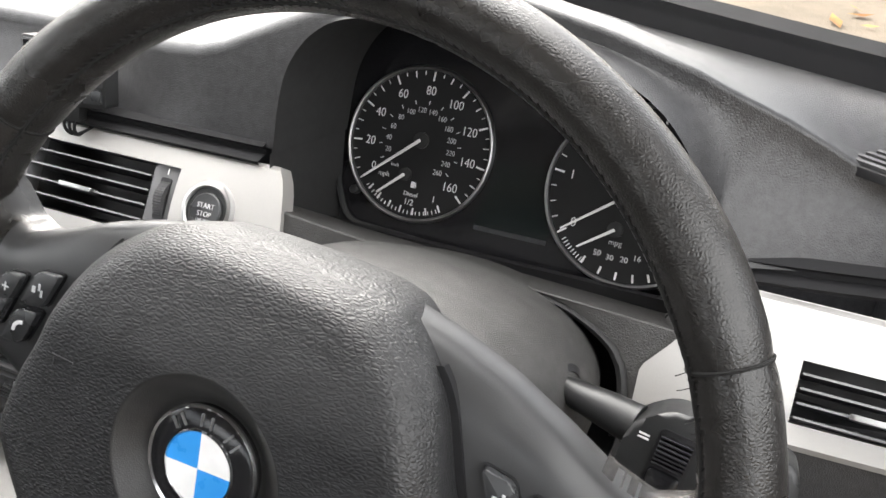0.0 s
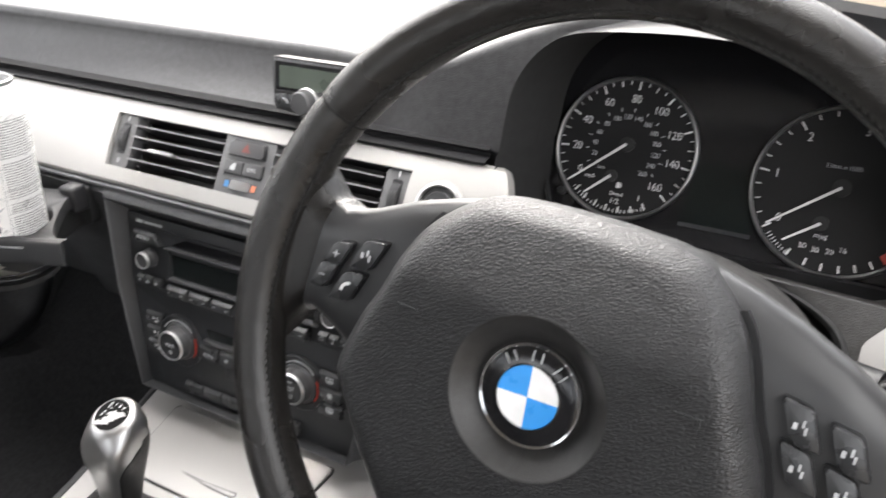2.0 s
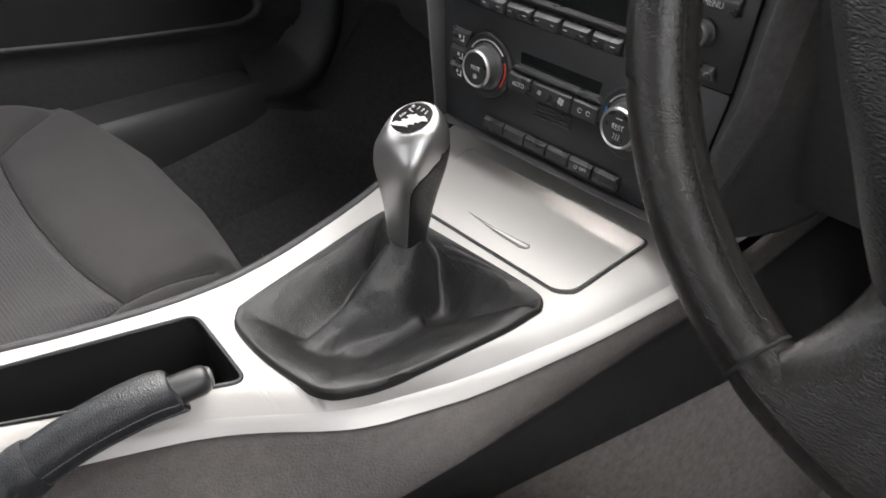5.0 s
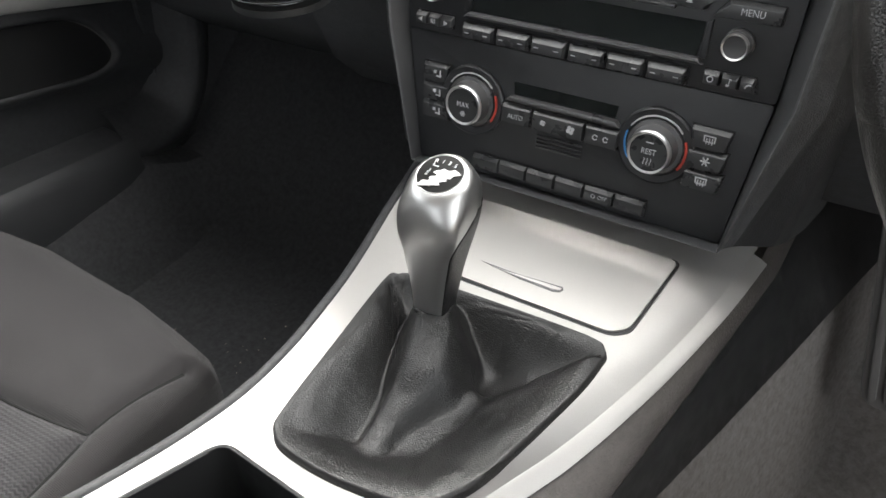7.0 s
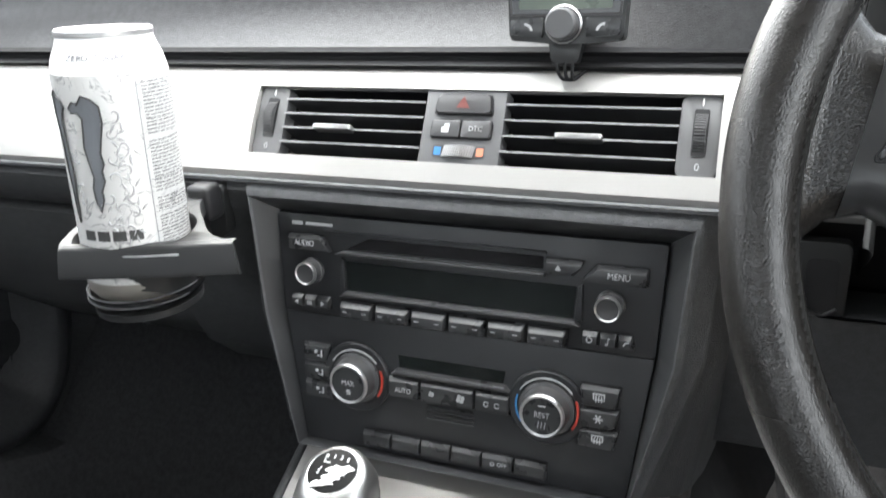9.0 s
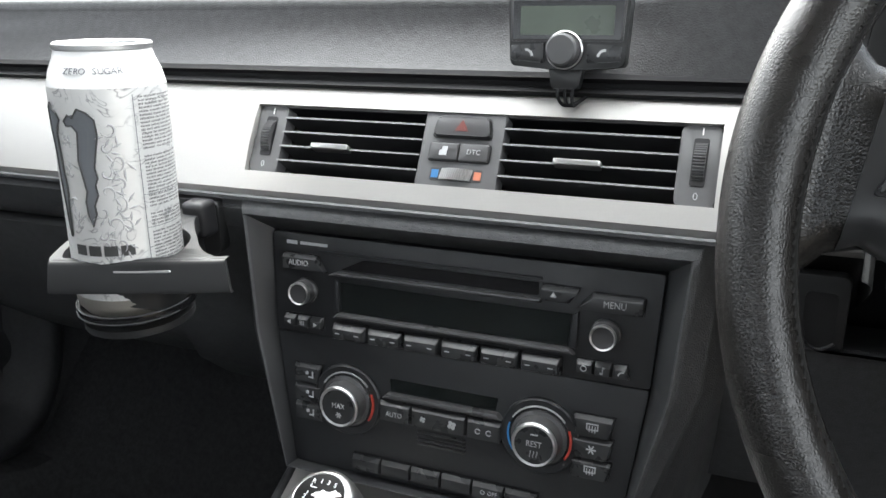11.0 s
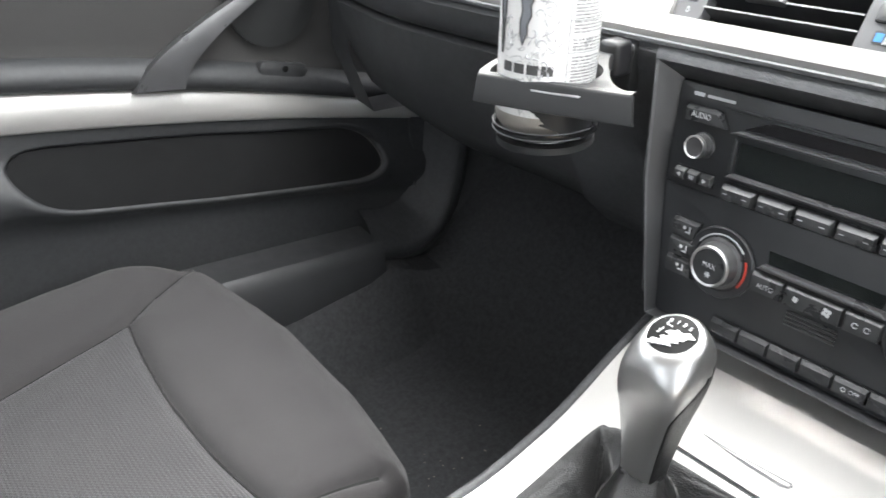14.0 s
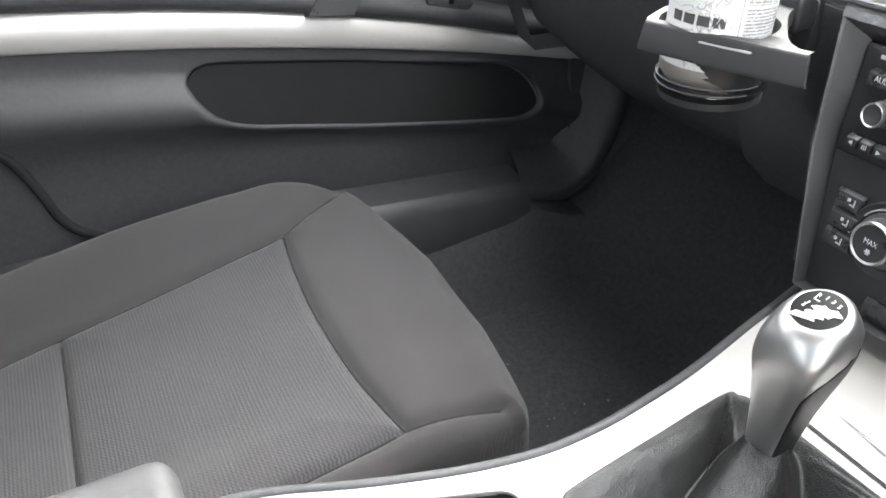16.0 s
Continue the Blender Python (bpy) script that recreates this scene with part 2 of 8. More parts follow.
def part(name, bm, mat, parent=None, label="", m=FLAT, smooth=35, flip=False):
    """One mesh object; its points are given in the frame m."""
    bmesh.ops.recalc_face_normals(bm, faces=bm.faces)
    bm.transform(m)
    me = bpy.data.meshes.new(name)
    bm.to_mesh(me)
    bm.free()
    return finish(name, me, mat, parent, label, smooth)


def finish(name, me, mat, parent=None, label="", smooth=35):
    me.materials.append(mat)
    if smooth:
        me.polygons.foreach_set("use_smooth", [True] * len(me.polygons))
        me.set_sharp_from_angle(angle=radians(smooth))
    ob = new(name, me)
    if parent is not None:
        ob.parent = parent
        root = parent
        inv = Matrix.Identity(4)
        while root is not None:
            if root.type == "EMPTY":
                inv = Matrix.Translation(root.location).inverted()
            root = root.parent
        ob.matrix_parent_inverse = inv if parent.type == "EMPTY" else Matrix.Identity(4)
    if label:
        ob["label"] = label
    return ob


def prism(poly, w0, w1, bev=0.0, seg=2, bm=None):
    """A plate with that outline from height w0 to w1; bev rounds its upper rim."""
    bm = bm or bmesh.new()
    lo = [bm.verts.new((x, y, w0)) for x, y in poly]
    hi = [bm.verts.new((x, y, w1)) for x, y in poly]
    k = len(poly)
    bm.faces.new(lo[::-1])
    top = bm.faces.new(hi)
    for i in range(k):
        bm.faces.new((lo[i], lo[(i + 1) % k], hi[(i + 1) % k], hi[i]))
    if bev:
        bmesh.ops.bevel(bm, geom=list(top.edges), offset=bev, segments=seg, affect="EDGES", profile=0.5)
    return bm


def rect(cx, cy, w, h, r=0.0, k=4, skew=0.0):
    """Outline of a rectangle with rounded corners, leaning sideways by skew."""
    if r <= 0:
        pts = [(-w / 2, -h / 2), (w / 2, -h / 2), (w / 2, h / 2), (-w / 2, h / 2)]
    else:
        pts = []
        for qx, qy, a0 in ((1, -1, -90), (1, 1, 0), (-1, 1, 90), (-1, -1, 180)):
            for i in range(k + 1):
                a = radians(a0 + 90 * i / k)
                pts.append((qx * (w / 2 - r) + r * math.cos(a), qy * (h / 2 - r) + r * math.sin(a)))
    return [(cx + x + skew * y, cy + y) for x, y in pts]


def rounded(poly, r, k=4):
    """The polygon with its corners cut to arcs."""
    out, c = [], len(poly)
    for i in range(c):
        p, a, b = Vector(poly[i]), Vector(poly[i - 1]), Vector(poly[(i + 1) % c])
        ra = min(r, (a - p).length * 0.45, (b - p).length * 0.45)
        s, e = p + (a - p).normalized() * ra, p + (b - p).normalized() * ra
        for j in range(k + 1):
            t = j / k
            out.append(tuple(s * (1 - t) ** 2 + p * 2 * t * (1 - t) + e * t * t))
    return out


def circle(cx, cy, r, k=40, ry=None):
    return [(cx + r * math.cos(2 * math.pi * i / k), cy + (ry or r) * math.sin(2 * math.pi * i / k)) for i in range(k)]


def lathe(profile, k=40, centre=(0, 0), bm=None, cap=True):
    """Turned solid: profile of (radius, height)."""
    bm = bm or bmesh.new()
    rings = []
    for r, h in profile:
        rings.append([bm.verts.new((centre[0] + r * math.cos(2 * math.pi * i / k), centre[1] + r * math.sin(2 * math.pi * i / k), h)) for i in range(k)])
    for a, b in zip(rings, rings[1:]):
        for i in range(k):
            bm.faces.new((a[i], a[(i + 1) % k], b[(i + 1) % k], b[i]))
    if cap:
        bm.faces.new(rings[0][::-1])
        bm.faces.new(rings[-1])
    return bm


def ring_arc(r0, r1, a0, a1, w0, w1, centre=(0, 0), k=24, bm=None):
    """Flat arc strip between two radii (degrees), with thickness."""
    bm = bm or bmesh.new()
    rows = []
    for i in range(k + 1):
        a = radians(a0 + (a1 - a0) * i / k)
        c, s = math.cos(a), math.sin(a)
        rows.append([bm.verts.new((centre[0] + r * c, centre[1] + r * s, w)) for r, w in ((r0, w0), (r1, w0), (r1, w1), (r0, w1))])
    for a, b in zip(rows, rows[1:]):
        for j in range(4):
            bm.faces.new((a[j], b[j], b[(j + 1) % 4], a[(j + 1) % 4]))
    bm.faces.new(rows[0])
    bm.faces.new(rows[-1][::-1])
    return bm


def loft(rings, closed=True, caps=True, bm=None):
    """Skin over rings of equally many points."""
    bm = bm or bmesh.new()
    vs = [[bm.verts.new(p) for p in ring] for ring in rings]
    k = len(rings[0])
    for a, b in zip(vs, vs[1:]):
        for i in range(k if closed else k - 1):
            bm.faces.new((a[i], a[(i + 1) % k], b[(i + 1) % k], b[i]))
    if caps and closed:
        bm.faces.new(vs[0][::-1])
        bm.faces.new(vs[-1])
    return bm


def tube(points, r, k=8, bm=None, caps=True):
    """Round bar along a line of points; r is one radius or one for each point."""
    pts = [Vector(p) for p in points]
    rings, side = [], None
    for i, p in enumerate(pts):
        d = (pts[min(i + 1, len(pts) - 1)] - pts[max(i - 1, 0)]).normalized()
        if side is None:
            side = d.orthogonal().normalized()
        side = (side - d * side.dot(d)).normalized()
        up = d.cross(side)
        rr = r[i] if isinstance(r, (list, tuple)) else r
        rings.append([p + (side * math.cos(2 * math.pi * j / k) + up * math.sin(2 * math.pi * j / k)) * rr for j in range(k)])
    return loft(rings, True, caps, bm)


def sheet(rows, thick=None, bm=None):
    """Grid of points as a surface; thick: an offset vector that gives it a back and sides."""
    bm = bm or bmesh.new()
    vs = [[bm.verts.new(p) for p in row] for row in rows]
    f = []
    for a, b in zip(vs, vs[1:]):
        for i in range(len(a) - 1):
            f.append(bm.faces.new((a[i], a[i + 1], b[i + 1], b[i])))
    if thick is not None:
        ret = bmesh.ops.extrude_face_region(bm, geom=f)
        bmesh.ops.translate(bm, verts=[g for g in ret["geom"] if isinstance(g, bmesh.types.BMVert)], vec=thick)
    return bm


def box(x0, x1, y0, y1, z0, z1, bev=0.0, seg=2, bm=None):
    bm = bm or bmesh.new()
    v = [bm.verts.new((x, y, z)) for z in (z0, z1) for x, y in ((x0, y0), (x1, y0), (x1, y1), (x0, y1))]
    fs = [bm.faces.new([v[i] for i in q]) for q in ((3, 2, 1, 0), (4, 5, 6, 7), (0, 1, 5, 4), (1, 2, 6, 5), (2, 3, 7, 6), (3, 0, 4, 7))]
    if bev:
        bmesh.ops.bevel(bm, geom=list({e for f in fs for e in f.edges}), offset=bev, segments=seg, affect="EDGES", profile=0.5)
    return bm


def lettering(words, size, m, mat, parent, name="lettering", depth=0.0002, squeeze=1.0):
    cu = bpy.data.curves.new(name, "FONT")
    cu.body, cu.size, cu.extrude, cu.align_x, cu.align_y, cu.resolution_u = words, size, depth, "CENTER", "CENTER", 3
    cu.offset = -size * 0.010
    ob = bpy.data.objects.new(name, cu)
    me = bpy.data.meshes.new_from_object(ob)
    bpy.data.objects.remove(ob)
    me.transform(m @ Matrix.Diagonal((squeeze, 1, 1, 1)))
    me.name = name
    return finish(name, me, mat, parent, "", 0)


def bars(spots, m, mat, parent, name="print", label=""):
    """Small flat marks: x, y, width, height, height above the face."""
    bm = bmesh.new()
    for x, y, w, h, z in spots:
        prism(rect(x, y, w, h), z - 0.0004, z + 0.0002, bm=bm)
    return part(name, bm, mat, parent, label, m, 0)


def at(x, y, z=0.0, turn=0.0):
    return Matrix.Translation((x, y, z)) @ Matrix.Rotation(radians(turn), 4, "Z")


def blend(v, xs, ys):
    """Smooth run of ys over xs, read at v."""
    return float(np.interp(v, xs, ys))


def spline(pts, k=8, closed=False):
    """Smooth line through the points."""
    p = [Vector(q) for q in pts]
    c = len(p)
    out = []
    for i in range(c if closed else c - 1):
        a, b, d, e = (p[(i + j) % c] if closed else p[min(max(i + j, 0), c - 1)] for j in (-1, 0, 1, 2))
        for j in range(k):
            t = j / k
            out.append(0.5 * (2 * b + (d - a) * t + (2 * a - 5 * b + 4 * d - e) * t * t + (3 * b - a - 3 * d + e) * t ** 3))
    if not closed:
        out.append(p[-1])
    return out


def ease(t):
    t = min(max(t, 0.0), 1.0)
    return t * t * (3 - 2 * t)

# ---- ground outside, car shell ----


def ground():
    bm = bmesh.new()
    for r0, r1 in ((0.01, 6), (6, 40), (40, 900)):
        ring_arc(r0, r1, 0, 360, -0.62, -0.60, k=48, bm=bm)
    m, n, l, b = _bsdf("sandy_gravel", (0.20, 0.16, 0.12), 0.95)
    v = _coords(n, l)
    _tint(n, l, _noise(n, l, v, 1.7, 8.0, 0.7), (0.17, 0.14, 0.10), (0.25, 0.20, 0.145), b.inputs["Base Color"])
    _bump(n, l, _noise(n, l, v, 40.0, 6.0), 0.7, 0.02, b.inputs["Normal"])
    tagged(part("ground", bm, m), "pale sandy gravel ground with scattered leaves", "ground", kind="structure")
    rng = random.Random(5)
    bm = bmesh.new()
    for _ in range(500):
        x, y, s, a = rng.uniform(-3, 9), rng.uniform(3.0, 13), rng.uniform(0.04, 0.12), rng.uniform(0, 6.28)
        c, d = math.cos(a) * s, math.sin(a) * s
        q = [bm.verts.new((x + u * c - w * d * 0.6, y + u * d + w * c * 0.6, -0.59 + rng.uniform(0, 0.03))) for u, w in ((-1, 0), (0, -0.6), (1, 0), (0, 0.6))]
        bm.faces.new(q)
    m2, n, l, b = _bsdf("fallen_leaves", (0.35, 0.2, 0.05), 0.8)
    v = _coords(n, l)
    _tint(n, l, _noise(n, l, v, 3.0), (0.28, 0.12, 0.03), (0.55, 0.40, 0.10), b.inputs["Base Color"])
    tagged(part("fallen_leaves", bm, m2, smooth=0), "scattered brown and yellow fallen leaves", "leaves", kind="stuff")


def foot_line(x):
    """How far ahead the windscreen meets the dashboard; it sweeps back towards the pillars."""
    return blend(abs(x), [0.0, 0.10, 0.20, 0.30, 0.40, 0.50, 0.57, 0.64, 0.75], [0.388, 0.382, 0.361, 0.323, 0.277, 0.226, 0.190, 0.152, 0.095])


def shell():
    """Body round the cabin: floor pan, sills, bulkhead, pillars, roof, rear wall, glass."""
    # floor: flat under the seats, rising to the bulkhead
    def run(x0, x1, name, mat, label):
        rows = []
        for x in np.linspace(x0, x1, 26):
            row = []
            for y in np.linspace(-1.7, 0.50, 70):
                up = 0.36 * ease((y - 0.08) / 0.42) ** 1.2
                side = 0.145 * ease((abs(x) - 0.60) / 0.10) ** 2 * ease((0.26 - y) / 0.16)
                z = 0.045 + up + side + 0.004 * noise.noise((x * 9, y * 9, 2.0))
                row.append((x, y, z))
            rows.append(row)
        tagged(part(name, sheet(rows, (0, 0, -0.03)), mat), label, "floor", kind="structure")
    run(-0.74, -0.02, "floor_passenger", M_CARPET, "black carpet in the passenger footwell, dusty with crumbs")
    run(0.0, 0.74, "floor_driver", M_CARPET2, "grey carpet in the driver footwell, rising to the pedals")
    rng = random.Random(12)
    bm = bmesh.new()
    for _ in range(46):
        x, y, s = rng.uniform(-0.52, -0.20), rng.gauss(-0.04, 0.06), rng.uniform(0.0006, 0.0016)
        z = 0.045 + 0.36 * ease((y - 0.08) / 0.42) ** 1.2 + 0.004 * noise.noise((x * 9, y * 9, 2.0)) + 0.001
        q = [bm.verts.new((x + s * rng.uniform(0.5, 1.4) * math.cos(a), y + s * rng.uniform(0.5, 1.4) * math.sin(a), z)) for a in (0, 1.6, 3.1, 4.7)]
        top_ = bm.verts.new((x, y, z + s))
        for a, c in zip(q, q[1:] + q[:1]):
            bm.faces.new((a, c, top_))
    tagged(part("crumbs", bm, M_CRUMB, smooth=0), "pale crumbs and grit scattered on the black carpet", "crumbs", kind="stuff")
    tagged(part("tunnel", box(-0.06, 0.06, -1.7, 0.45, 0.02, 0.26, 0.03), M_CARPET), "carpeted tunnel below the centre console", "floor", kind="structure")
    for s, nm in ((-1, "sill_passenger"), (1, "sill_driver")):
        prof = [(0.80, 0.02), (0.70, 0.02), (0.675, 0.12), (0.683, 0.172), (0.69, 0.184), (0.697, 0.188), (0.700, 0.1865), (0.735, 0.192), (0.80, 0.192)]
        rows = [[(s * (a + 0.012 * ease((y - 0.06) / 0.18)), y, z + (z - 0.02) * 0.26 * (1.0 - 2.1 * min(0.5, max(-0.1, y + 0.13)))) for a, z in prof] for y in np.linspace(-1.6, 0.112, 56)]
        tagged(part(nm, sheet(rows, (s * 0.01, 0, -0.01)), M_SILL), "dark grey plastic door sill cover", "sill", kind="structure")
        kick = [[(s * (0.7380 - 0.080 * ease((y - 0.235) / 0.22) - 0.012 * ease((0.25 - z) / 0.1)), y, z) for z in np.linspace(0.05, 0.62, 26)] for y in np.linspace(0.21, 0.5, 30)]
        tagged(part("kick_panel", sheet(kick, (s * 0.012, 0, 0)), M_LOWER), "black kick panel beside the footwell", "panel", kind="structure")
        # rolled edge that sweeps from the end of the sill up the kick panel
        line = spline([(0.098, 0.196), (0.125, 0.188), (0.160, 0.183), (0.210, 0.192), (0.242, 0.225), (0.262, 0.275), (0.274, 0.340), (0.282, 0.430)], 5)
        rows = []
        for i, p in enumerate(line):
            d = (line[min(i + 1, len(line) - 1)] - line[max(i - 1, 0)]).normalized()
            q = Vector((-d.y, d.x))
            rows.append([(s * x, p.x + q.x * o, p.y + q.y * o) for x, o in ((0.752, 0.048), (0.725, 0.036), (0.703, 0.020), (0.693, 0.009), (0.690, 0.0), (0.693, -0.010), (0.703, -0.022), (0.730, -0.050), (0.745, -0.090))])
        tagged(part("kick_panel_edge", sheet(rows), M_LOWER, smooth=70), "rounded black edge of the kick panel", "panel", kind="structure")
        # pillars
        a = [(s * 0.72, 0.22, 0.74), (s * 0.70, 0.05, 0.92), (s * 0.63, -0.20, 1.20)]
        tagged(part("pillar_front", tube(a, 0.035, 8), M_ROOF), "slim grey-lined windscreen pillar", "pillar", kind="structure")
        tagged(part("pillar_middle", box(s * 0.70 - 0.03, s * 0.70 + 0.03, -1.02, -0.90, 0.10, 1.22, 0.01), M_ROOF), "grey-lined door pillar", "pillar", kind="structure")
        tagged(part("side_rail", box(s * 0.66 - 0.03, s * 0.66 + 0.03, -1.7, -0.18, 1.19, 1.24, 0.01), M_ROOF), "grey-lined roof rail above the door", "roof rail", kind="structure")
        tagged(part("rear_quarter", box(s * 0.74 - 0.02, s * 0.74 + 0.02, -1.7, -0.96, 0.03, 0.82, 0.01), M_DOOR), "dark rear side panel", "panel", kind="structure")
    tagged(part("ceiling", box(-0.68, 0.68, -1.72, -0.20, 1.22, 1.25, 0.008), M_ROOF), "light grey fabric roof lining", "ceiling", kind="structure")
    tagged(part("wall_rear", box(-0.76, 0.76, -1.75, -1.70, 0.02, 0.84, 0.01), M_DOOR), "dark rear wall below the back window", "wall", kind="structure")
    tagged(part("bulkhead", box(-0.74, 0.74, 0.50, 0.53, 0.02, 0.60, 0.005), M_CARPET), "black carpeted bulkhead behind the dashboard", "wall", kind="structure")
    # windscreen, with its black band at the foot
    gm, n, l, b = _bsdf("window_glass", (0.95, 0.98, 0.97), 0.0)
    b.inputs["Transmission Weight"].default_value, b.inputs["IOR"].default_value = 1.0, 1.05
    rows = []
    for u in np.linspace(-1, 1, 21):
        row = []
        for t in np.linspace(0, 1, 10):
            x = u * (0.70 - 0.08 * t)
            base_y = foot_line(u * 0.70)
            row.append((x, base_y * (1 - t) - 0.20 * t, 0.752 + (1.215 - 0.752) * t))
        rows.append(row)
    ob = tagged(part("windscreen", sheet(rows), gm), "clear raked windscreen glass", "windscreen", kind="structure")
    ob.visible_shadow = False
    rows = [[(u * 0.71, foot_line(u * 0.71) + dy, z) for dy, z in ((0.035, 0.735), (0.006, 0.770), (-0.008, 0.767), (-0.010, 0.745))] for u in np.linspace(-1, 1, 31)]
    tagged(part("windscreen_seal", sheet(rows), M_RUBBER), "black rubber seal along the windscreen foot", "seal", kind="structure")
    rows = [[(u * 0.74, foot_line(u * 0.74) + 0.04 + dy, z) for dy, z in ((-0.01, 0.690), (0.02, 0.680), (0.05, 0.655), (0.08, 0.60))] for u in np.linspace(-1, 1, 31)]
    tagged(part("scuttle_panel", sheet(rows, (0, 0, -0.02)), M_BODY), "dark grey scuttle panel ahead of the glass", "scuttle", kind="structure")
    for s, nm in ((-1, "window_1"), (1, "window_2")):
        rows = [[(s * 0.75, -1.70, 0.82), (s * 0.66, -1.70, 1.22)], [(s * 0.75, -1.02, 0.82), (s * 0.66, -1.02, 1.22)]]
        ob = tagged(part("window_3" if s < 0 else "window_4", sheet(rows), gm), "clear rear side window glass", "window", kind="structure")
        ob.visible_shadow = False
        rows = [[(s * 0.75, -0.90, 0.80), (s * 0.66, -0.90, 1.19)], [(s * 0.75, 0.10, 0.80), (s * 0.66, -0.16, 1.19)]]
        ob = tagged(part(nm, sheet(rows), gm), "clear side window glass", "window", kind="structure")
        ob.visible_shadow = False

    ob = tagged(part("window_5", sheet([[(-0.70, -1.73, 0.84), (-0.62, -1.70, 1.23)], [(0.70, -1.73, 0.84), (0.62, -1.70, 1.23)]]), gm), "clear back window glass", "window", kind="structure")
    ob.visible_shadow = False


ground()
shell()


# ---- dashboard ----
dash = thing("dashboard", (0, 0.2, 0.4), "black grained dashboard with satin silver trim band", "dashboard")

ARCH_X = [0.190, 0.2225, 0.2262, 0.2300, 0.2370, 0.2510, 0.272, 0.310, 0.360, 0.410, 0.450, 0.475, 0.490, 0.496, 0.500, 0.506, 0.53]
ARCH_Z = [0.000, 0.640, 0.700, 0.731, 0.7500, 0.7670, 0.778, 0.783, 0.784, 0.778, 0.762, 0.738, 0.705, 0.680, 0.650, 0.000, 0.0]


def ridge(x):
    """Height of the dashboard's front ridge, which swells over the instruments."""
    return blend(x, [-0.75, -0.45, 0.10, 0.17, 0.22, 0.26, 0.31, 0.37, 0.42, 0.47, 0.515, 0.57, 0.64, 0.75], [0.7355, 0.7395, 0.7395, 0.747, 0.769, 0.786, 0.797, 0.797, 0.787, 0.773, 0.754, 0.7255, 0.703, 0.69])


_ARCH = sorted((p.x, p.y) for p in spline([(x, z) for x, z in zip(ARCH_X, ARCH_Z)][1:-2], 8))
_ARCH = [(ARCH_X[0], 0.0)] + _ARCH + [(0.5065, 0.0), (0.53, 0.0)]


def foot(x):
    """Lower edge of the padded face: above the band, or the arch over the instruments."""
    low = 0.690 if x < 0.3 else 0.681
    return max(low, blend(x, [p[0] for p in _ARCH], [p[1] for p in _ARCH])) if 0.190 < x < 0.53 else low


xs = sorted(set([round(x, 4) for x in np.linspace(-0.74, 0.74, 75)] + [0.2224, 0.2235, 0.2250, 0.2262, 0.2275, 0.2290, 0.2300, 0.2315, 0.2330, 0.2350, 0.2370, 0.2395, 0.2425, 0.2460, 0.2510, 0.2545, 0.26, 0.266, 0.272, 0.28, 0.29, 0.30, 0.31, 0.32, 0.345, 0.372, 0.398, 0.42, 0.44, 0.457, 0.470, 0.479, 0.4865, 0.33, 0.36, 0.385, 0.41, 0.43, 0.45, 0.465, 0.475, 0.483, 0.49, 0.493, 0.496, 0.498, 0.50, 0.503, 0.506]))


def pad_rows():
    rows = []
    for x in xs:
        zb, h = foot(x), ridge(x)
        curve = 0.055 * ease((abs(x) - 0.45) / 0.35)
        y0 = 0.062 + curve
        bulge = 0.012 * ease((x - 0.2) / 0.1) * ease((0.55 - x) / 0.08)
        row = []
        for t in np.linspace(0, 1, 9):
            z = zb + (h - 0.009 - zb) * t
            hollow = 0.026 * (1 - (1 - float(t)) ** 2) * ease((0.18 - x) / 0.14) + 0.023 * (1 - (1 - float(t)) ** 2) * ease((x - 0.26) / 0.07)
            row.append((x, y0 + 0.30 * (z - 0.69) * 0.55 - bulge + hollow, z))
        yr = row[-1][1]
        sharp = 0.009 - 0.0055 * ease((x - 0.30) / 0.10)
        row.append((x, yr, h - sharp))
        for a in np.linspace(0.15, 1, 6):
            row.append((x, yr + sharp * (1 - math.cos(a * math.pi / 2)), h - sharp + sharp * math.sin(a * math.pi / 2)))
        ye = row[-1][1]
        yend = foot_line(x) - 0.015
        for t in np.linspace(0.1, 1, 9):
            row.append((x, ye + (yend - ye) * t, h + (0.750 - h) * ease(t)))
        rows.append(row)
    return rows


part("upper_pad", sheet(pad_rows()), M_DASH, dash, "soft black grained upper pad")

# hood lining that leads back to the instruments
lip = [(x, foot(x)) for x in xs if 0.2223 <= x <= 0.5001]
lip = [(0.2225, 0.625)] + [p for p in lip if p[0] > 0.2226] + [(0.500, 0.620)]
rows = []
for d, inset, dz in ((-0.004, 0.0, 0.0), (-0.001, 0.004, 0.001), (0.006, 0.020, 0.003), (0.03, 0.075, 0.006), (0.060, 0.135, 0.010)):
    rows.append([(x + (0.36 - x) * inset, 0.058 + d + (z - 0.69) * 0.17, z - dz * ease((z - 0.66) / 0.1)) for x, z in lip])
part("instrument_hood", sheet(rows), M_HOOD, dash, "matt black lining of the instrument hood")


def crest(u):
    """Ridge below the instruments, on the plane of the trim band."""
    return blend(u, [0.215, 0.244, 0.300, 0.395, 0.450, 0.487, 0.4905, 0.497, 0.504, 0.509], [0.0600, 0.0530, 0.0485, 0.0455, 0.0435, 0.0418, 0.0440, 0.0560, 0.0700, 0.0740])


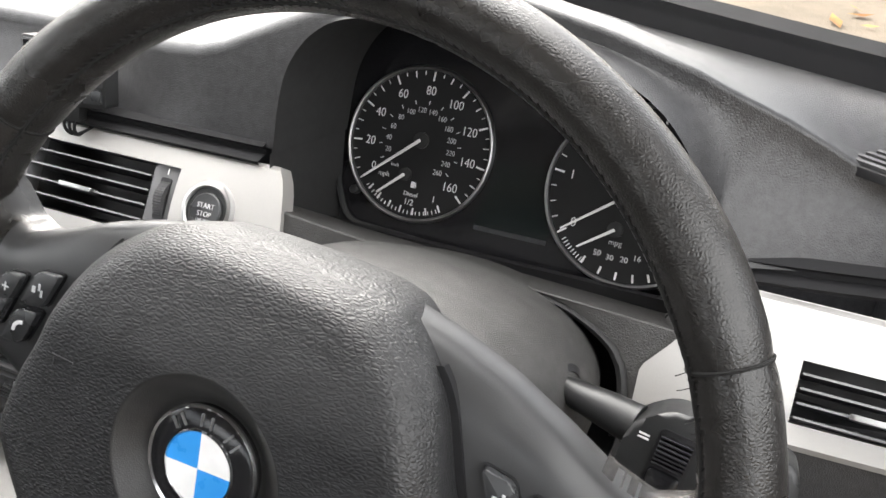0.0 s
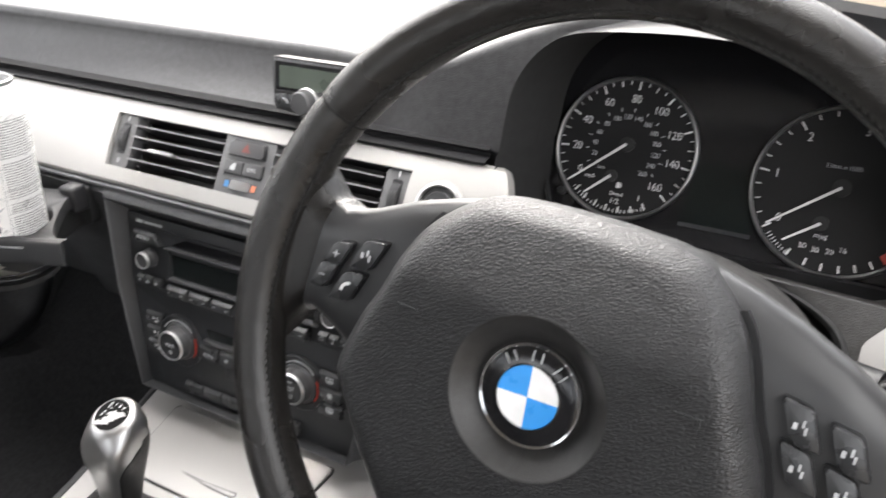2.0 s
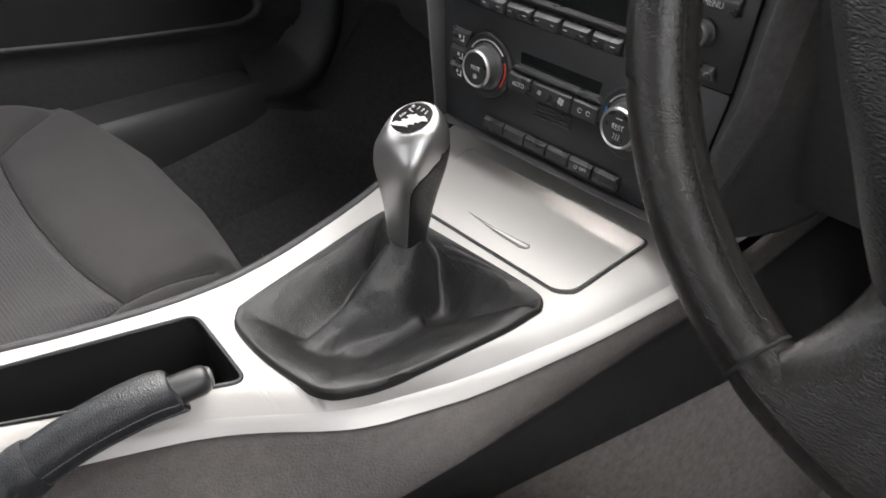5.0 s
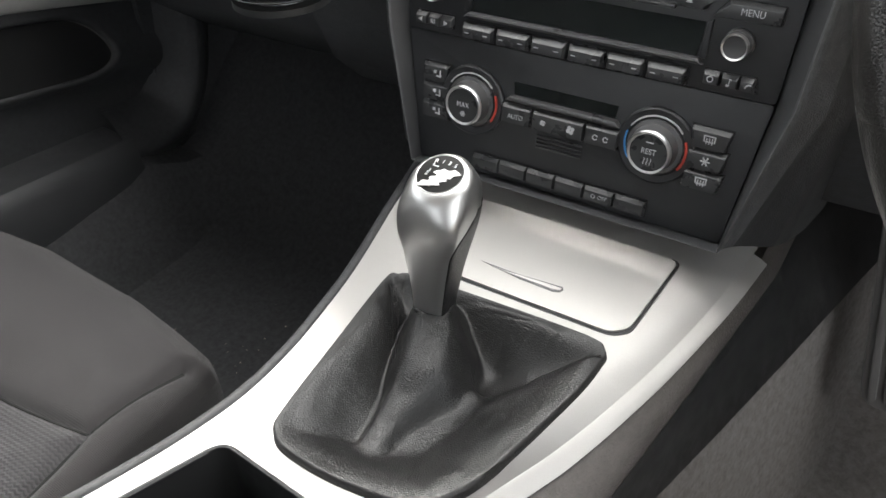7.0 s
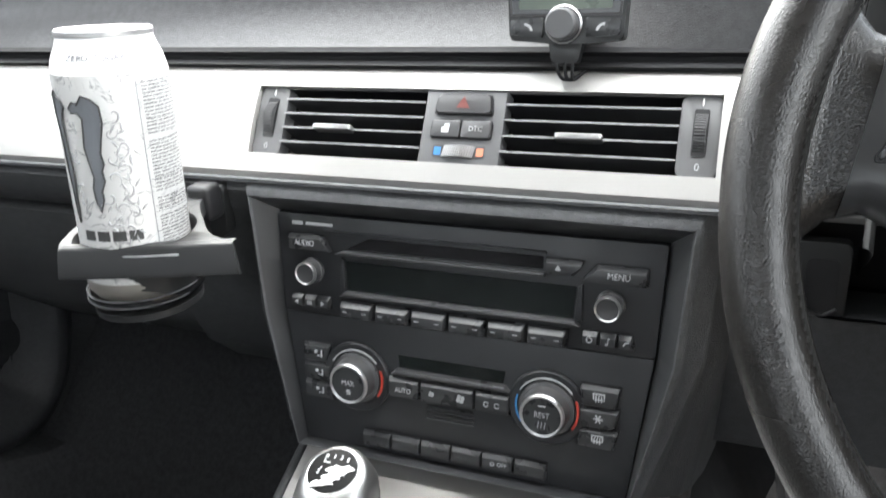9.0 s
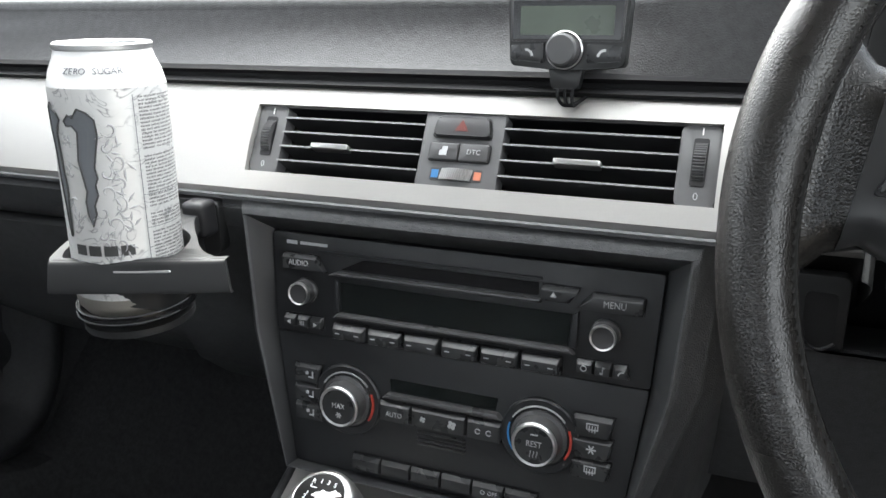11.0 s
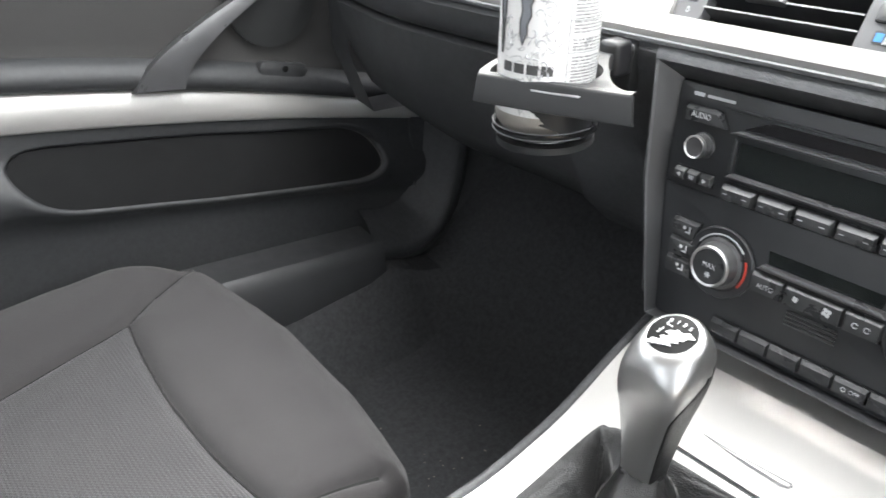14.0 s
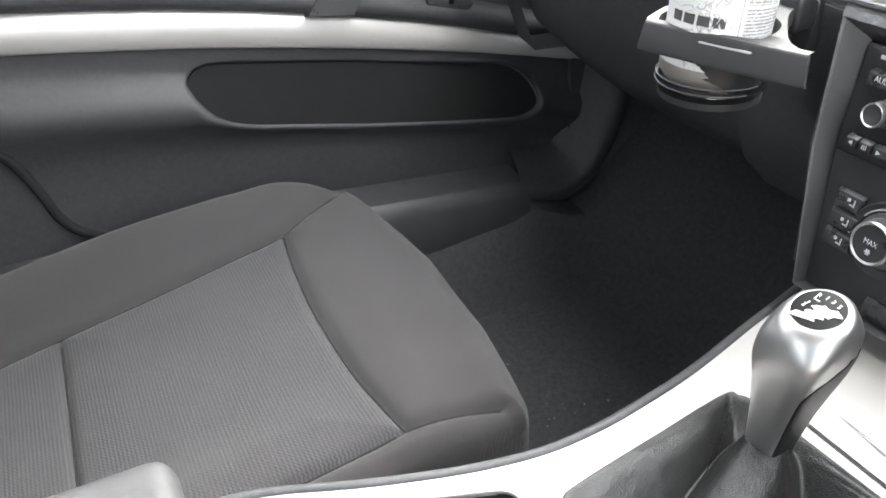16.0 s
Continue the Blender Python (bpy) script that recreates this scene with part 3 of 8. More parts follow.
def column_arch(u):
    """Upper edge of the opening round the steering column, on the plane of the trim band."""
    return blend(u, [0.236, 0.2365, 0.240, 0.250, 0.262, 0.280, 0.310, 0.390, 0.4150, 0.430, 0.442, 0.452, 0.4606, 0.4665, 0.4700, 0.4716, 0.4722], [-0.02, 0.000, 0.012, 0.025, 0.0335, 0.0395, 0.0420, 0.0440, 0.0425, 0.0395, 0.0350, 0.0305, 0.0245, 0.0170, 0.0090, 0.000, -0.02])


us = sorted(list(np.linspace(0.215, 0.509, 60)) + [0.2365, 0.238, 0.2395, 0.4615, 0.4640, 0.4665, 0.4690, 0.4705, 0.4716, 0.4722, 0.487, 0.4885])
# narrow shelf from the ridge back to the instruments
rows = []
for u in us:
    v = crest(u)
    a = BAND @ Vector((u, v, -0.0015))
    ub = 0.244 + (u - 0.215) * (0.489 - 0.244) / (0.509 - 0.215)
    b = DIAL @ Vector((ub - 0.33, -0.0490 - 0.036 * (ub - 0.25), -0.003))
    rows.append([tuple(BAND @ Vector((u, v - 0.0012, 0.0))), tuple(BAND @ Vector((u, v - 0.0002, -0.0006))), tuple(a)] + [tuple(a.lerp(b, f)) for f in (0.08, 0.3, 0.6, 1.0)])
part("instrument_shelf", sheet(rows), M_COLPANEL, dash, "grained shelf below the instruments", smooth=25)
# grained panel round the steering column
rows = []
for u in [u_ for u_ in us if u_ > 0.2355]:
    top, low = crest(u) - 0.0012, min(crest(u) - 0.0016, max(column_arch(u), -0.012) if 0.236 <= u <= 0.4722 else -0.012)
    rows.append([tuple(BAND @ Vector((u, top + (low - top) * f, -0.0022 * f))) for f in (0, 0.25, 0.5, 0.75, 1)])
part("column_panel", sheet(rows), M_COLPANEL, dash, "grained panel round the steering column")
# rubber groove between band and pad
for x0, x1, dz in ((-0.72, 0.216, 0.0), (0.505, 0.72, -0.0075)):
    rows = [[(x, y + 0.055 * ease((abs(x) - 0.45) / 0.35), z + dz) for y, z in ((0.052, 0.6815), (0.050, 0.6845), (0.060, 0.686), (0.060, 0.689), (0.057, 0.692), (0.066, 0.694))] for x in np.linspace(x0, x1, 60)]
    part("groove_strip", sheet(rows), M_RUBBER, dash, "dark rubber strip between trim and pad")


def band_piece(name, us, hole, edge=None, v0=0.0, v1=0.0805, more=()):
    """Silver trim band with a hole (u0, u1, v0, v1) for the air vents."""
    vs = sorted({v0, v0 + 0.003, 0.008, hole[2], (hole[2] + hole[3]) / 2, hole[3], 0.073, v1 - 0.003, v1} | set(more))
    us = sorted(set(us) | {hole[0], hole[1]})
    bm = bmesh.new()
    grid = []
    for u in us:
        back = -0.055 * ease((abs(u) - 0.45) / 0.35)
        row = []
        for v in vs:
            e = min(v - v0, v1 - v)
            w = 0.004 * math.sin(math.pi * (v - v0) / (v1 - v0)) - (0.003 if e < 0.001 else 0.0) + back
            uu = edge(u, v) if edge else u
            row.append(bm.verts.new((uu, v, w)))
        grid.append(row)
    for i in range(len(us) - 1):
        for j in range(len(vs) - 1):
            if hole[0] <= us[i] < hole[1] - 1e-6 and hole[2] <= vs[j] < hole[3] - 1e-6:
                continue
            bm.faces.new((grid[i][j], grid[i + 1][j], grid[i + 1][j + 1], grid[i][j + 1]))
    out = [e for e in bm.edges if e.is_boundary]
    ret = bmesh.ops.extrude_edge_only(bm, edges=out)
    bmesh.ops.translate(bm, verts=[g for g in ret["geom"] if isinstance(g, bmesh.types.BMVert)], vec=(0, 0, -0.014))
    return part(name, bm, M_SILVER, dash, "satin silver trim band", BAND, 30)


HOLE = (-0.1525, 0.160, 0.0160, 0.0650)


def rounded_end(u, v):
    """The end beside the wheel bows out towards its foot."""
    return u + ease((u - 0.20) / 0.033) * blend(v, [0.0, 0.03, 0.045, 0.0625, 0.076, 0.0805], [0.013, 0.0125, 0.0105, 0.0065, 0.001, -0.004])


band_piece("trim_band", [round(u, 4) for u in np.linspace(-0.72, 0.233, 70)] + [0.2305, 0.2320], HOLE, rounded_end, more=(0.033, 0.053, 0.069))
HOLE2 = (0.552, 0.66, 0.010, 0.043)


def slant(u, v):
    return u + max(0.0, 1 - (u - 0.471) / 0.06) * blend(v, [-0.004, 0.0165, 0.0205, 0.034, 0.0425, 0.0686, 0.0725], [0.0037, 0.0036, 0.0050, 0.0160, 0.0222, 0.0352, 0.0370])


band_piece("trim_band", [round(u, 4) for u in np.linspace(0.471, 0.72, 40)], HOLE2, slant, -0.004, 0.0725, (0.0165, 0.0205, 0.034, 0.050, 0.060, 0.0686))
# thin bright edge below the band
rows = [[(x, y + 0.055 * ease((abs(x) - 0.45) / 0.35), z) for y, z in ((0.008, 0.6145), (0.0062, 0.6135), (0.0062, 0.6112), (0.012, 0.609))] for x in np.linspace(-0.72, 0.2, 60)]
part("lower_trim_edge", sheet(rows), M_SURROUND, dash, "grained lip below the band")
# lower dashboard: passenger side with glovebox, driver side knee panel


def lower(name, x0, x1, prof, mat, label):
    rows = [[(x, y + 0.055 * ease((abs(x) - 0.45) / 0.35), z) for y, z in prof] for x in np.linspace(x0, x1, 40)]
    return part(name, sheet(rows), mat, dash, label)


lower("lower_pad", -0.72, -0.150, ((0.012, 0.608), (0.008, 0.604), (0.010, 0.592), (0.016, 0.580), (0.024, 0.574), (0.05, 0.572)), M_LOWER, "grained lower pad")
lower("glovebox_door", -0.66, -0.175, ((0.05, 0.571), (0.024, 0.5705), (0.019, 0.568), (0.030, 0.52), (0.060, 0.46), (0.110, 0.415), (0.20, 0.40), (0.42, 0.40)), M_LOWER, "black glovebox door")
lower("cup_holder_panel", -0.262, -0.147, ((0.016, 0.611), (0.009, 0.606), (0.0105, 0.594), (0.0165, 0.566), (0.026, 0.535), (0.040, 0.495), (0.064, 0.440), (0.10, 0.405)), M_LOWER, "grained panel beside the radio")
lower("side_panel", -0.72, -0.66, ((0.05, 0.571), (0.03, 0.5705), (0.03, 0.50), (0.06, 0.42), (0.42, 0.40)), M_LOWER, "dark end panel")
knee = ((0.060, 0.620), (0.024, 0.612), (0.018, 0.600), (0.022, 0.56), (0.030, 0.50), (0.055, 0.43), (0.10, 0.405), (0.42, 0.41))
rows = []
for x in sorted(list(np.linspace(0.150, 0.70, 40)) + [0.206, 0.210, 0.214, 0.464, 0.468, 0.472]):
    # cut away below the instruments, round the steering column
    dip = 0.075 * ease((x - 0.204) / 0.012) * ease((0.476 - x) / 0.012)
    rows.append([(x, y + 0.055 * ease((abs(x) - 0.45) / 0.35), min(z, 0.625 - dip) if z > 0.53 else z) for y, z in knee])
part("knee_panel", sheet(rows), M_LOWER, dash, "black knee panel below the wheel")


def vents():
    """Centre air vents: housing, slats, thumb wheels, tabs, the switch panel between them."""
    v = thing("centre_air_vents", (0.0, 0.03, 0.64), "pair of black slatted air vents with a grey switch panel", "air vent")
    part("housing", prism(rect(0.004, 0.0405, 0.311, 0.048, 0.006), -0.040, -0.036), M_VENT, v, "", BAND)
    for a, b, c, d in ((-0.1522, 0.1597, 0.0160, 0.0163), (-0.1522, 0.1597, 0.0645, 0.0649)):
        part("housing_wall", prism([(a, c), (b, c), (b, d), (a, d)], -0.037, -0.0035), M_VENT, v, "", BAND)
    for u0, u1, tab in ((-0.1290, -0.0235, -0.088), (0.0315, 0.1370, 0.080)):
        for k in range(4):
            vv = 0.0560 - k * 0.0102
            sl = part("slat", prism([(u0, -0.030), (u1, -0.030), (u1, 0.0010), (u0, 0.0010)], -0.0006, 0.0007, 0.0004, 1), M_SLAT, v, "", BAND @ Matrix.Translation((0, vv, 0)) @ Matrix.Rotation(radians(84), 4, "X"))
            # added pale bar: the bevel's highlight put in as colour
            part("slat_glint", prism([(u0, 0.0008), (u1, 0.0008), (u1, 0.0016), (u0, 0.0016)], -0.0005, 0.0007), M_SLAT_GLINT, sl, "pale strip painted as the glint on the front edge", BAND @ Matrix.Translation((0, vv, 0)) @ Matrix.Rotation(radians(84), 4, "X"), 0)
            if k == 2:
                part("slider_tab", prism(rect(tab, 0.002, 0.029, 0.009, 0.002), -0.0014, 0.0018, 0.0012), M_SATIN, sl, "satin chrome tab", BAND @ Matrix.Translation((0, vv, 0)) @ Matrix.Rotation(radians(84), 4, "X"))
    for u0, u1, uw, left in ((-0.1522, -0.1292, -0.1405, True), (0.1372, 0.1597, 0.1490, False)):
        poly = [(u0 + (0 if not left else 0.0005), 0.0165), (u1, 0.0165), (u1, 0.0647), (u0 + (0.0005 if left else 0), 0.0647)]
        side = part("side_panel", prism(rounded(poly, 0.004), -0.012, -0.0005, 0.0008), M_GREYPANEL, v, "grey panel with a thumb wheel", BAND)
        slot = part("wheel_slot", prism(rect(uw, 0.0425, 0.0085, 0.0285, 0.0015), -0.004, 0.0002), M_VENT, side, "", BAND)
        rows = []
        for k in range(68):
            a = radians(-62 + 124 * k / 67)
            rr = 0.0150 if k % 4 < 2 else 0.0142
            rows.append([(uw + q, 0.0425 + rr * math.sin(a), -0.0095 + rr * math.cos(a)) for q in (-0.0034, -0.0031, 0.0031, 0.0034)])
        bm = sheet(rows, (0, 0, -0.004))
        part("thumb_wheel", bm, M_GREYSATIN, side, "ribbed dark thumb wheel", BAND)
        lettering("0", 0.0062, BAND @ at(uw, 0.0220, 0.0002), M_PRINT, side)
        bars([(uw, 0.0610, 0.0007, 0.0042, 0.0)], BAND, M_WHITE, side)
    # switch panel
    sp = part("switch_panel", prism([(-0.0232, 0.0160), (0.0312, 0.0160), (0.0312, 0.0649), (-0.0232, 0.0649)], -0.012, 0.0008, 0.0005), M_GREYPANEL, v, "grey panel with hazard and lock switches", BAND)
    part("switch_surround", prism(rounded([(-0.0165, 0.0478), (0.0245, 0.0478), (0.0222, 0.0622), (-0.0142, 0.0622)], 0.003), 0.0, 0.0012), M_VENT, sp, "", BAND)
    part("hazard_switch", prism(rounded([(-0.0152, 0.0490), (0.0232, 0.0490), (0.0212, 0.0612), (-0.0132, 0.0612)], 0.0025), 0.0, 0.0045, 0.0014, 3), M_GREYSATIN, sp, "dark hazard switch with a red triangle", BAND)
    tri = bmesh.new()
    for s in (1.0, 0.62):
        prism([(0.004 - 0.0046 * s, 0.0518 + 0.0013 * (1 - s)), (0.004 + 0.0046 * s, 0.0518 + 0.0013 * (1 - s)), (0.004, 0.0518 + 0.0078 * s)], 0.0040, 0.0047 + 0.0001 * (s < 1), bm=tri)
    part("triangle_mark", tri, M_DARKRED, sp, "", BAND, 0)
    part("switch_surround", prism(rect(0.0040, 0.0385, 0.0420, 0.0125, 0.002), 0.0, 0.0012), M_VENT, sp, "", BAND)
    for u in (-0.0062, 0.0142):
        part("lock_switch" if u < 0 else "traction_switch", prism(rect(u, 0.0385, 0.0196, 0.0112, 0.0014), 0.0, 0.0036, 0.001), M_GREYSATIN, sp, "", BAND)
    lettering("DTC", 0.0046, BAND @ at(0.0142, 0.0385, 0.0038), M_PRINT, sp)
    bars([(-0.0062, 0.0375, 0.0050, 0.0036, 0.0037), (-0.0052, 0.0405, 0.0036, 0.0024, 0.0037)], BAND, M_PRINT, sp)
    part("wheel_slot", prism(rect(0.004, 0.0240, 0.0350, 0.0080, 0.001), -0.002, 0.0012), M_GREYSATIN, sp, "", BAND)
    part("cold_mark", prism(rect(-0.0102, 0.0240, 0.0046, 0.0052), 0.0, 0.0015), M_BLUE2, sp, "blue square", BAND)
    part("warm_mark", prism(rect(0.0186, 0.0240, 0.0046, 0.0052), 0.0, 0.0015), M_ORANGE, sp, "orange square", BAND)
    rows = []
    for k in range(58):
        u = -0.0064 + k * 0.0209 / 57
        h = 0.0046 - 0.0026 * abs((k - 28.5) / 28.5) ** 2 - (0.0 if k % 4 < 2 else 0.0007)
        rows.append([(u - 0.0006, 0.0202, 0.0), (u - 0.0006, 0.0203, h), (u + 0.0008, 0.0277, h), (u + 0.0008, 0.0278, 0.0)])
    bm = sheet(rows, (0, 0, -0.001))
    part("mixing_wheel", bm, M_SATIN, sp, "ribbed satin mixing wheel", BAND, 0)


vents()


def driver_vent():
    v = thing("driver_air_vent", (0.6, 0.03, 0.63), "black slatted air vent in the silver trim beside the wheel", "air vent")
    part("housing", prism([(0.5522, 0.0102), (0.66, 0.0102), (0.66, 0.043), (0.5522, 0.043)], -0.04, -0.034), M_VENT, v, "", BAND)
    for k in range(4):
        place = BAND @ Matrix.Translation((0, 0.0365 - k * 0.0075, -0.002)) @ Matrix.Rotation(radians(84), 4, "X")
        sl = part("slat", prism([(0.5530, -0.030), (0.6590, -0.030), (0.6590, 0.0), (0.5530, 0.0)], -0.0006, 0.0007, 0.0004, 1), M_SLAT, v, "", place)
        # same painted highlight bar as on the centre vents
        part("slat_glint", prism([(0.5530, -0.0002), (0.6590, -0.0002), (0.6590, 0.0006), (0.5530, 0.0006)], -0.0005, 0.0007), M_SLAT_GLINT, sl, "pale strip painted as the glint on the front edge", place, 0)
    part("slider_tab", prism(rect(0.592, 0.002, 0.029, 0.009, 0.002), -0.0014, 0.0018, 0.0012), M_SATIN, v, "satin chrome tab", BAND @ Matrix.Translation((0, 0.0215, -0.001)) @ Matrix.Rotation(radians(84), 4, "X"))


driver_vent()


def start_button():
    s = thing("start_button", (0.190, 0.03, 0.65), "round black start stop button in a chrome ring", "button")
    c = (0.1895, 0.0420)
    part("ring", lathe([(0.0150, 0.002), (0.0152, 0.0068), (0.0165, 0.0078), (0.0186, 0.0072), (0.0200, 0.0042), (0.0200, 0.001)], 48, c, cap=False), M_SATIN, s, "satin chrome ring", BAND)
    part("inner_ring", lathe([(0.0118, 0.002), (0.0118, 0.0058), (0.0150, 0.0058), (0.0151, 0.002)], 48, c, cap=False), M_BLACK, s, "", BAND)
    part("cap", lathe([(0.0116, 0.002), (0.0116, 0.0072), (0.0108, 0.0080), (0.004, 0.0074), (0.0005, 0.0073)], 48, c), M_BUTTON, s, "black button cap", BAND)
    lettering("START", 0.0048, BAND @ at(c[0], c[1] + 0.0028, 0.0079), M_WHITE, s, squeeze=0.95)
    lettering("STOP", 0.0048, BAND @ at(c[0], c[1] - 0.0026, 0.0079), M_WHITE, s, squeeze=0.95)
    lettering("ENGINE", 0.0030, BAND @ at(c[0], c[1] - 0.0066, 0.0079), M_GREYPRINT, s)


start_button()


def top_grille(cx, cy, w, d, turn, label, z=0.7495):
    g = thing("defroster_grille", (cx, cy, 0.75), label, "grille")
    m = Matrix.Translation((cx, cy, z)) @ Matrix.Rotation(radians(turn), 4, "Z")
    part("frame", prism(rect(0, 0, w, d, 0.004, skew=0.3), -0.004, 0.0012, 0.0005), M_VENT, g, "", m)
    for k in range(7):
        part("slat", prism(rect(0.3 * d * (k / 6 - 0.5) * 0.8, -d / 2 + d * (k + 0.5) / 7, w * 0.92, d * 0.07), 0.0, 0.0035), M_DASH, g, "", m)


top_grille(-0.095, 0.292, 0.075, 0.055, 0, "black slatted grille let into the dashboard top")
top_grille(0.590, 0.112, 0.060, 0.050, -30, "black slatted grille let into the dashboard top", 0.7300)


# ---- centre stack ----
def stack_body():
    """Grained surround that frames radio and heater panel, with its two cheeks."""
    s = thing("centre_stack_surround", (0, 0.1, 0.42), "black grained surround of the radio and heater panel", "console")
    inner = [(-0.1330, 0.0395), (0.1380, 0.0395), (0.1335, -0.034), (0.1200, -0.1345), (-0.1180, -0.1345), (-0.1305, -0.034)]
    mid = [(-0.1490, 0.0510), (0.1530, 0.0510), (0.1460, -0.034), (0.1222, -0.1345), (-0.1195, -0.1345), (-0.1405, -0.034)]
    outer = [(-0.1530, 0.0625), (0.1600, 0.0625), (0.1530, -0.034), (0.1240, -0.1347), (-0.1215, -0.1347), (-0.1475, -0.034)]
    back = [(-0.1580, 0.0640), (0.1690, 0.0640), (0.1610, -0.034), (0.1290, -0.1350), (-0.1250, -0.1350), (-0.1525, -0.034)]

    def dense(poly, w, k=10):
        out = []
        for i, p in enumerate(poly):
            q = poly[(i + 1) % len(poly)]
            for j in range(k):
                out.append((p[0] + (q[0] - p[0]) * j / k, p[1] + (q[1] - p[1]) * j / k, w))
        return out
    def between(a_, b_, f):
        return [(p[0] + (q[0] - p[0]) * f, p[1] + (q[1] - p[1]) * f) for p, q in zip(a_, b_)]
    part("bevel", loft([dense(inner, -0.022), dense(inner, -0.004), dense(between(inner, mid, 0.9), 0.0088)], caps=False), M_BEVEL, s, "smooth satin bevel round the panels", STACK, 40)
    rings = [dense(between(inner, mid, 0.88), 0.0080), dense(between(inner, mid, 0.95), 0.0096), dense(mid, 0.0102), dense(between(mid, outer, 0.3), 0.0096), dense(between(mid, outer, 0.7), 0.0065), dense(outer, 0.0020), dense(back, -0.0060)]
    part("surround", loft(rings, caps=False), M_SURROUND, s, "grained black surround", STACK, 40)
    for sx in (-1, 1):
        x0, x1, x2 = (0.1690, 0.1610, 0.1290) if sx > 0 else (0.1580, 0.1525, 0.1250)
        rows = []
        for w, g in ((-0.0058, 0.0), (-0.010, 0.003), (-0.016, 0.009), (-0.022, 0.015), (-0.034, 0.019), (-0.06, 0.023), (-0.10, 0.026), (-0.28, 0.030)):
            foot = STACK @ Vector((sx * (x2 + g * 1.5), -0.1350, w))
            foot.y, foot.z = foot.y + 0.052, 0.3895
            rows.append([(sx * (x0 + g * 0.6), 0.064, w), (sx * (x1 + g * 0.8), -0.034, w), (sx * (x2 + g * 1.5), -0.1350, w), tuple(STACK.inverted() @ foot)])
        part("cheek", sheet(rows, (-sx * 0.003, 0, 0)), M_LOWER, s, "dark side cheek", STACK, 60)
    part("foot", box(-0.135, 0.140, 0.058, 0.064, 0.384, 0.440, 0.002), M_LOWER, s, "dark foot of the stack")
    return s


stack_body()

def key(name, poly, parent, h=0.0028, mat=None, label="", bev=0.0007, m=None):
    c = (sum(p[0] for p in poly) / len(poly), sum(p[1] for p in poly) / len(poly))
    far = max(math.hypot(p[0] - c[0], p[1] - c[1]) for p in poly)
    part("key_gap", prism([(c[0] + (p[0] - c[0]) * (1 + 0.0010 / far), c[1] + (p[1] - c[1]) * (1 + 0.0016 / far)) for p in poly], -0.004, -0.0004), M_VENT, parent, "", m or STACK, 0)
    high, low_ = max(p[1] for p in poly), min(p[1] for p in poly)

    def ring(shrink, z, drop):
        """The outline drawn in by that much, its upper edge lowered."""
        out = []
        for p in poly:
            d = Vector((c[0] - p[0], c[1] - p[1]))
            q = (p[0] + shrink * math.copysign(min(1.0, abs(d.x) / 0.002), d.x), p[1] + shrink * math.copysign(min(1.0, abs(d.y) / 0.002), d.y))
            out.append((q[0], q[1] - drop * ease((p[1] - low_) / (high - low_)), z))
        return out
    bm = loft([ring(0, -0.004, 0), ring(0, h * 0.35, 0), ring(bev * 0.4, h * 0.8, 0.0007), ring(bev, h + 0.0010, 0.0016), ring(bev * 1.7, h + 0.0012, 0.0020)])
    return part(name, bm, mat or M_BUTTON, parent, label, m or STACK, 28)


def knob(name, parent, c, r, h, cap_mat, label):
    k = part(name, lathe([(r * 1.12, -0.002), (r * 1.12, 0.0015), (r * 1.0, 0.0022), (r * 0.97, h - 0.0012), (r * 0.88, h)], 44, c, cap=False), M_GREYSATIN, parent, label, STACK)
    part("rim", lathe([(r * 0.99, h - 0.0026), (r * 0.99, h - 0.0004), (r * 0.93, h + 0.0006), (r * 0.82, h - 0.0002)], 44, c, cap=False), M_SATIN, k, "satin chrome rim", STACK)
    part("cap", lathe([(r * 0.83, h - 0.003), (r * 0.83, h - 0.0004), (r * 0.4, h - 0.0008), (0.0003, h - 0.0009)], 44, c), cap_mat, k, "", STACK)
    return k


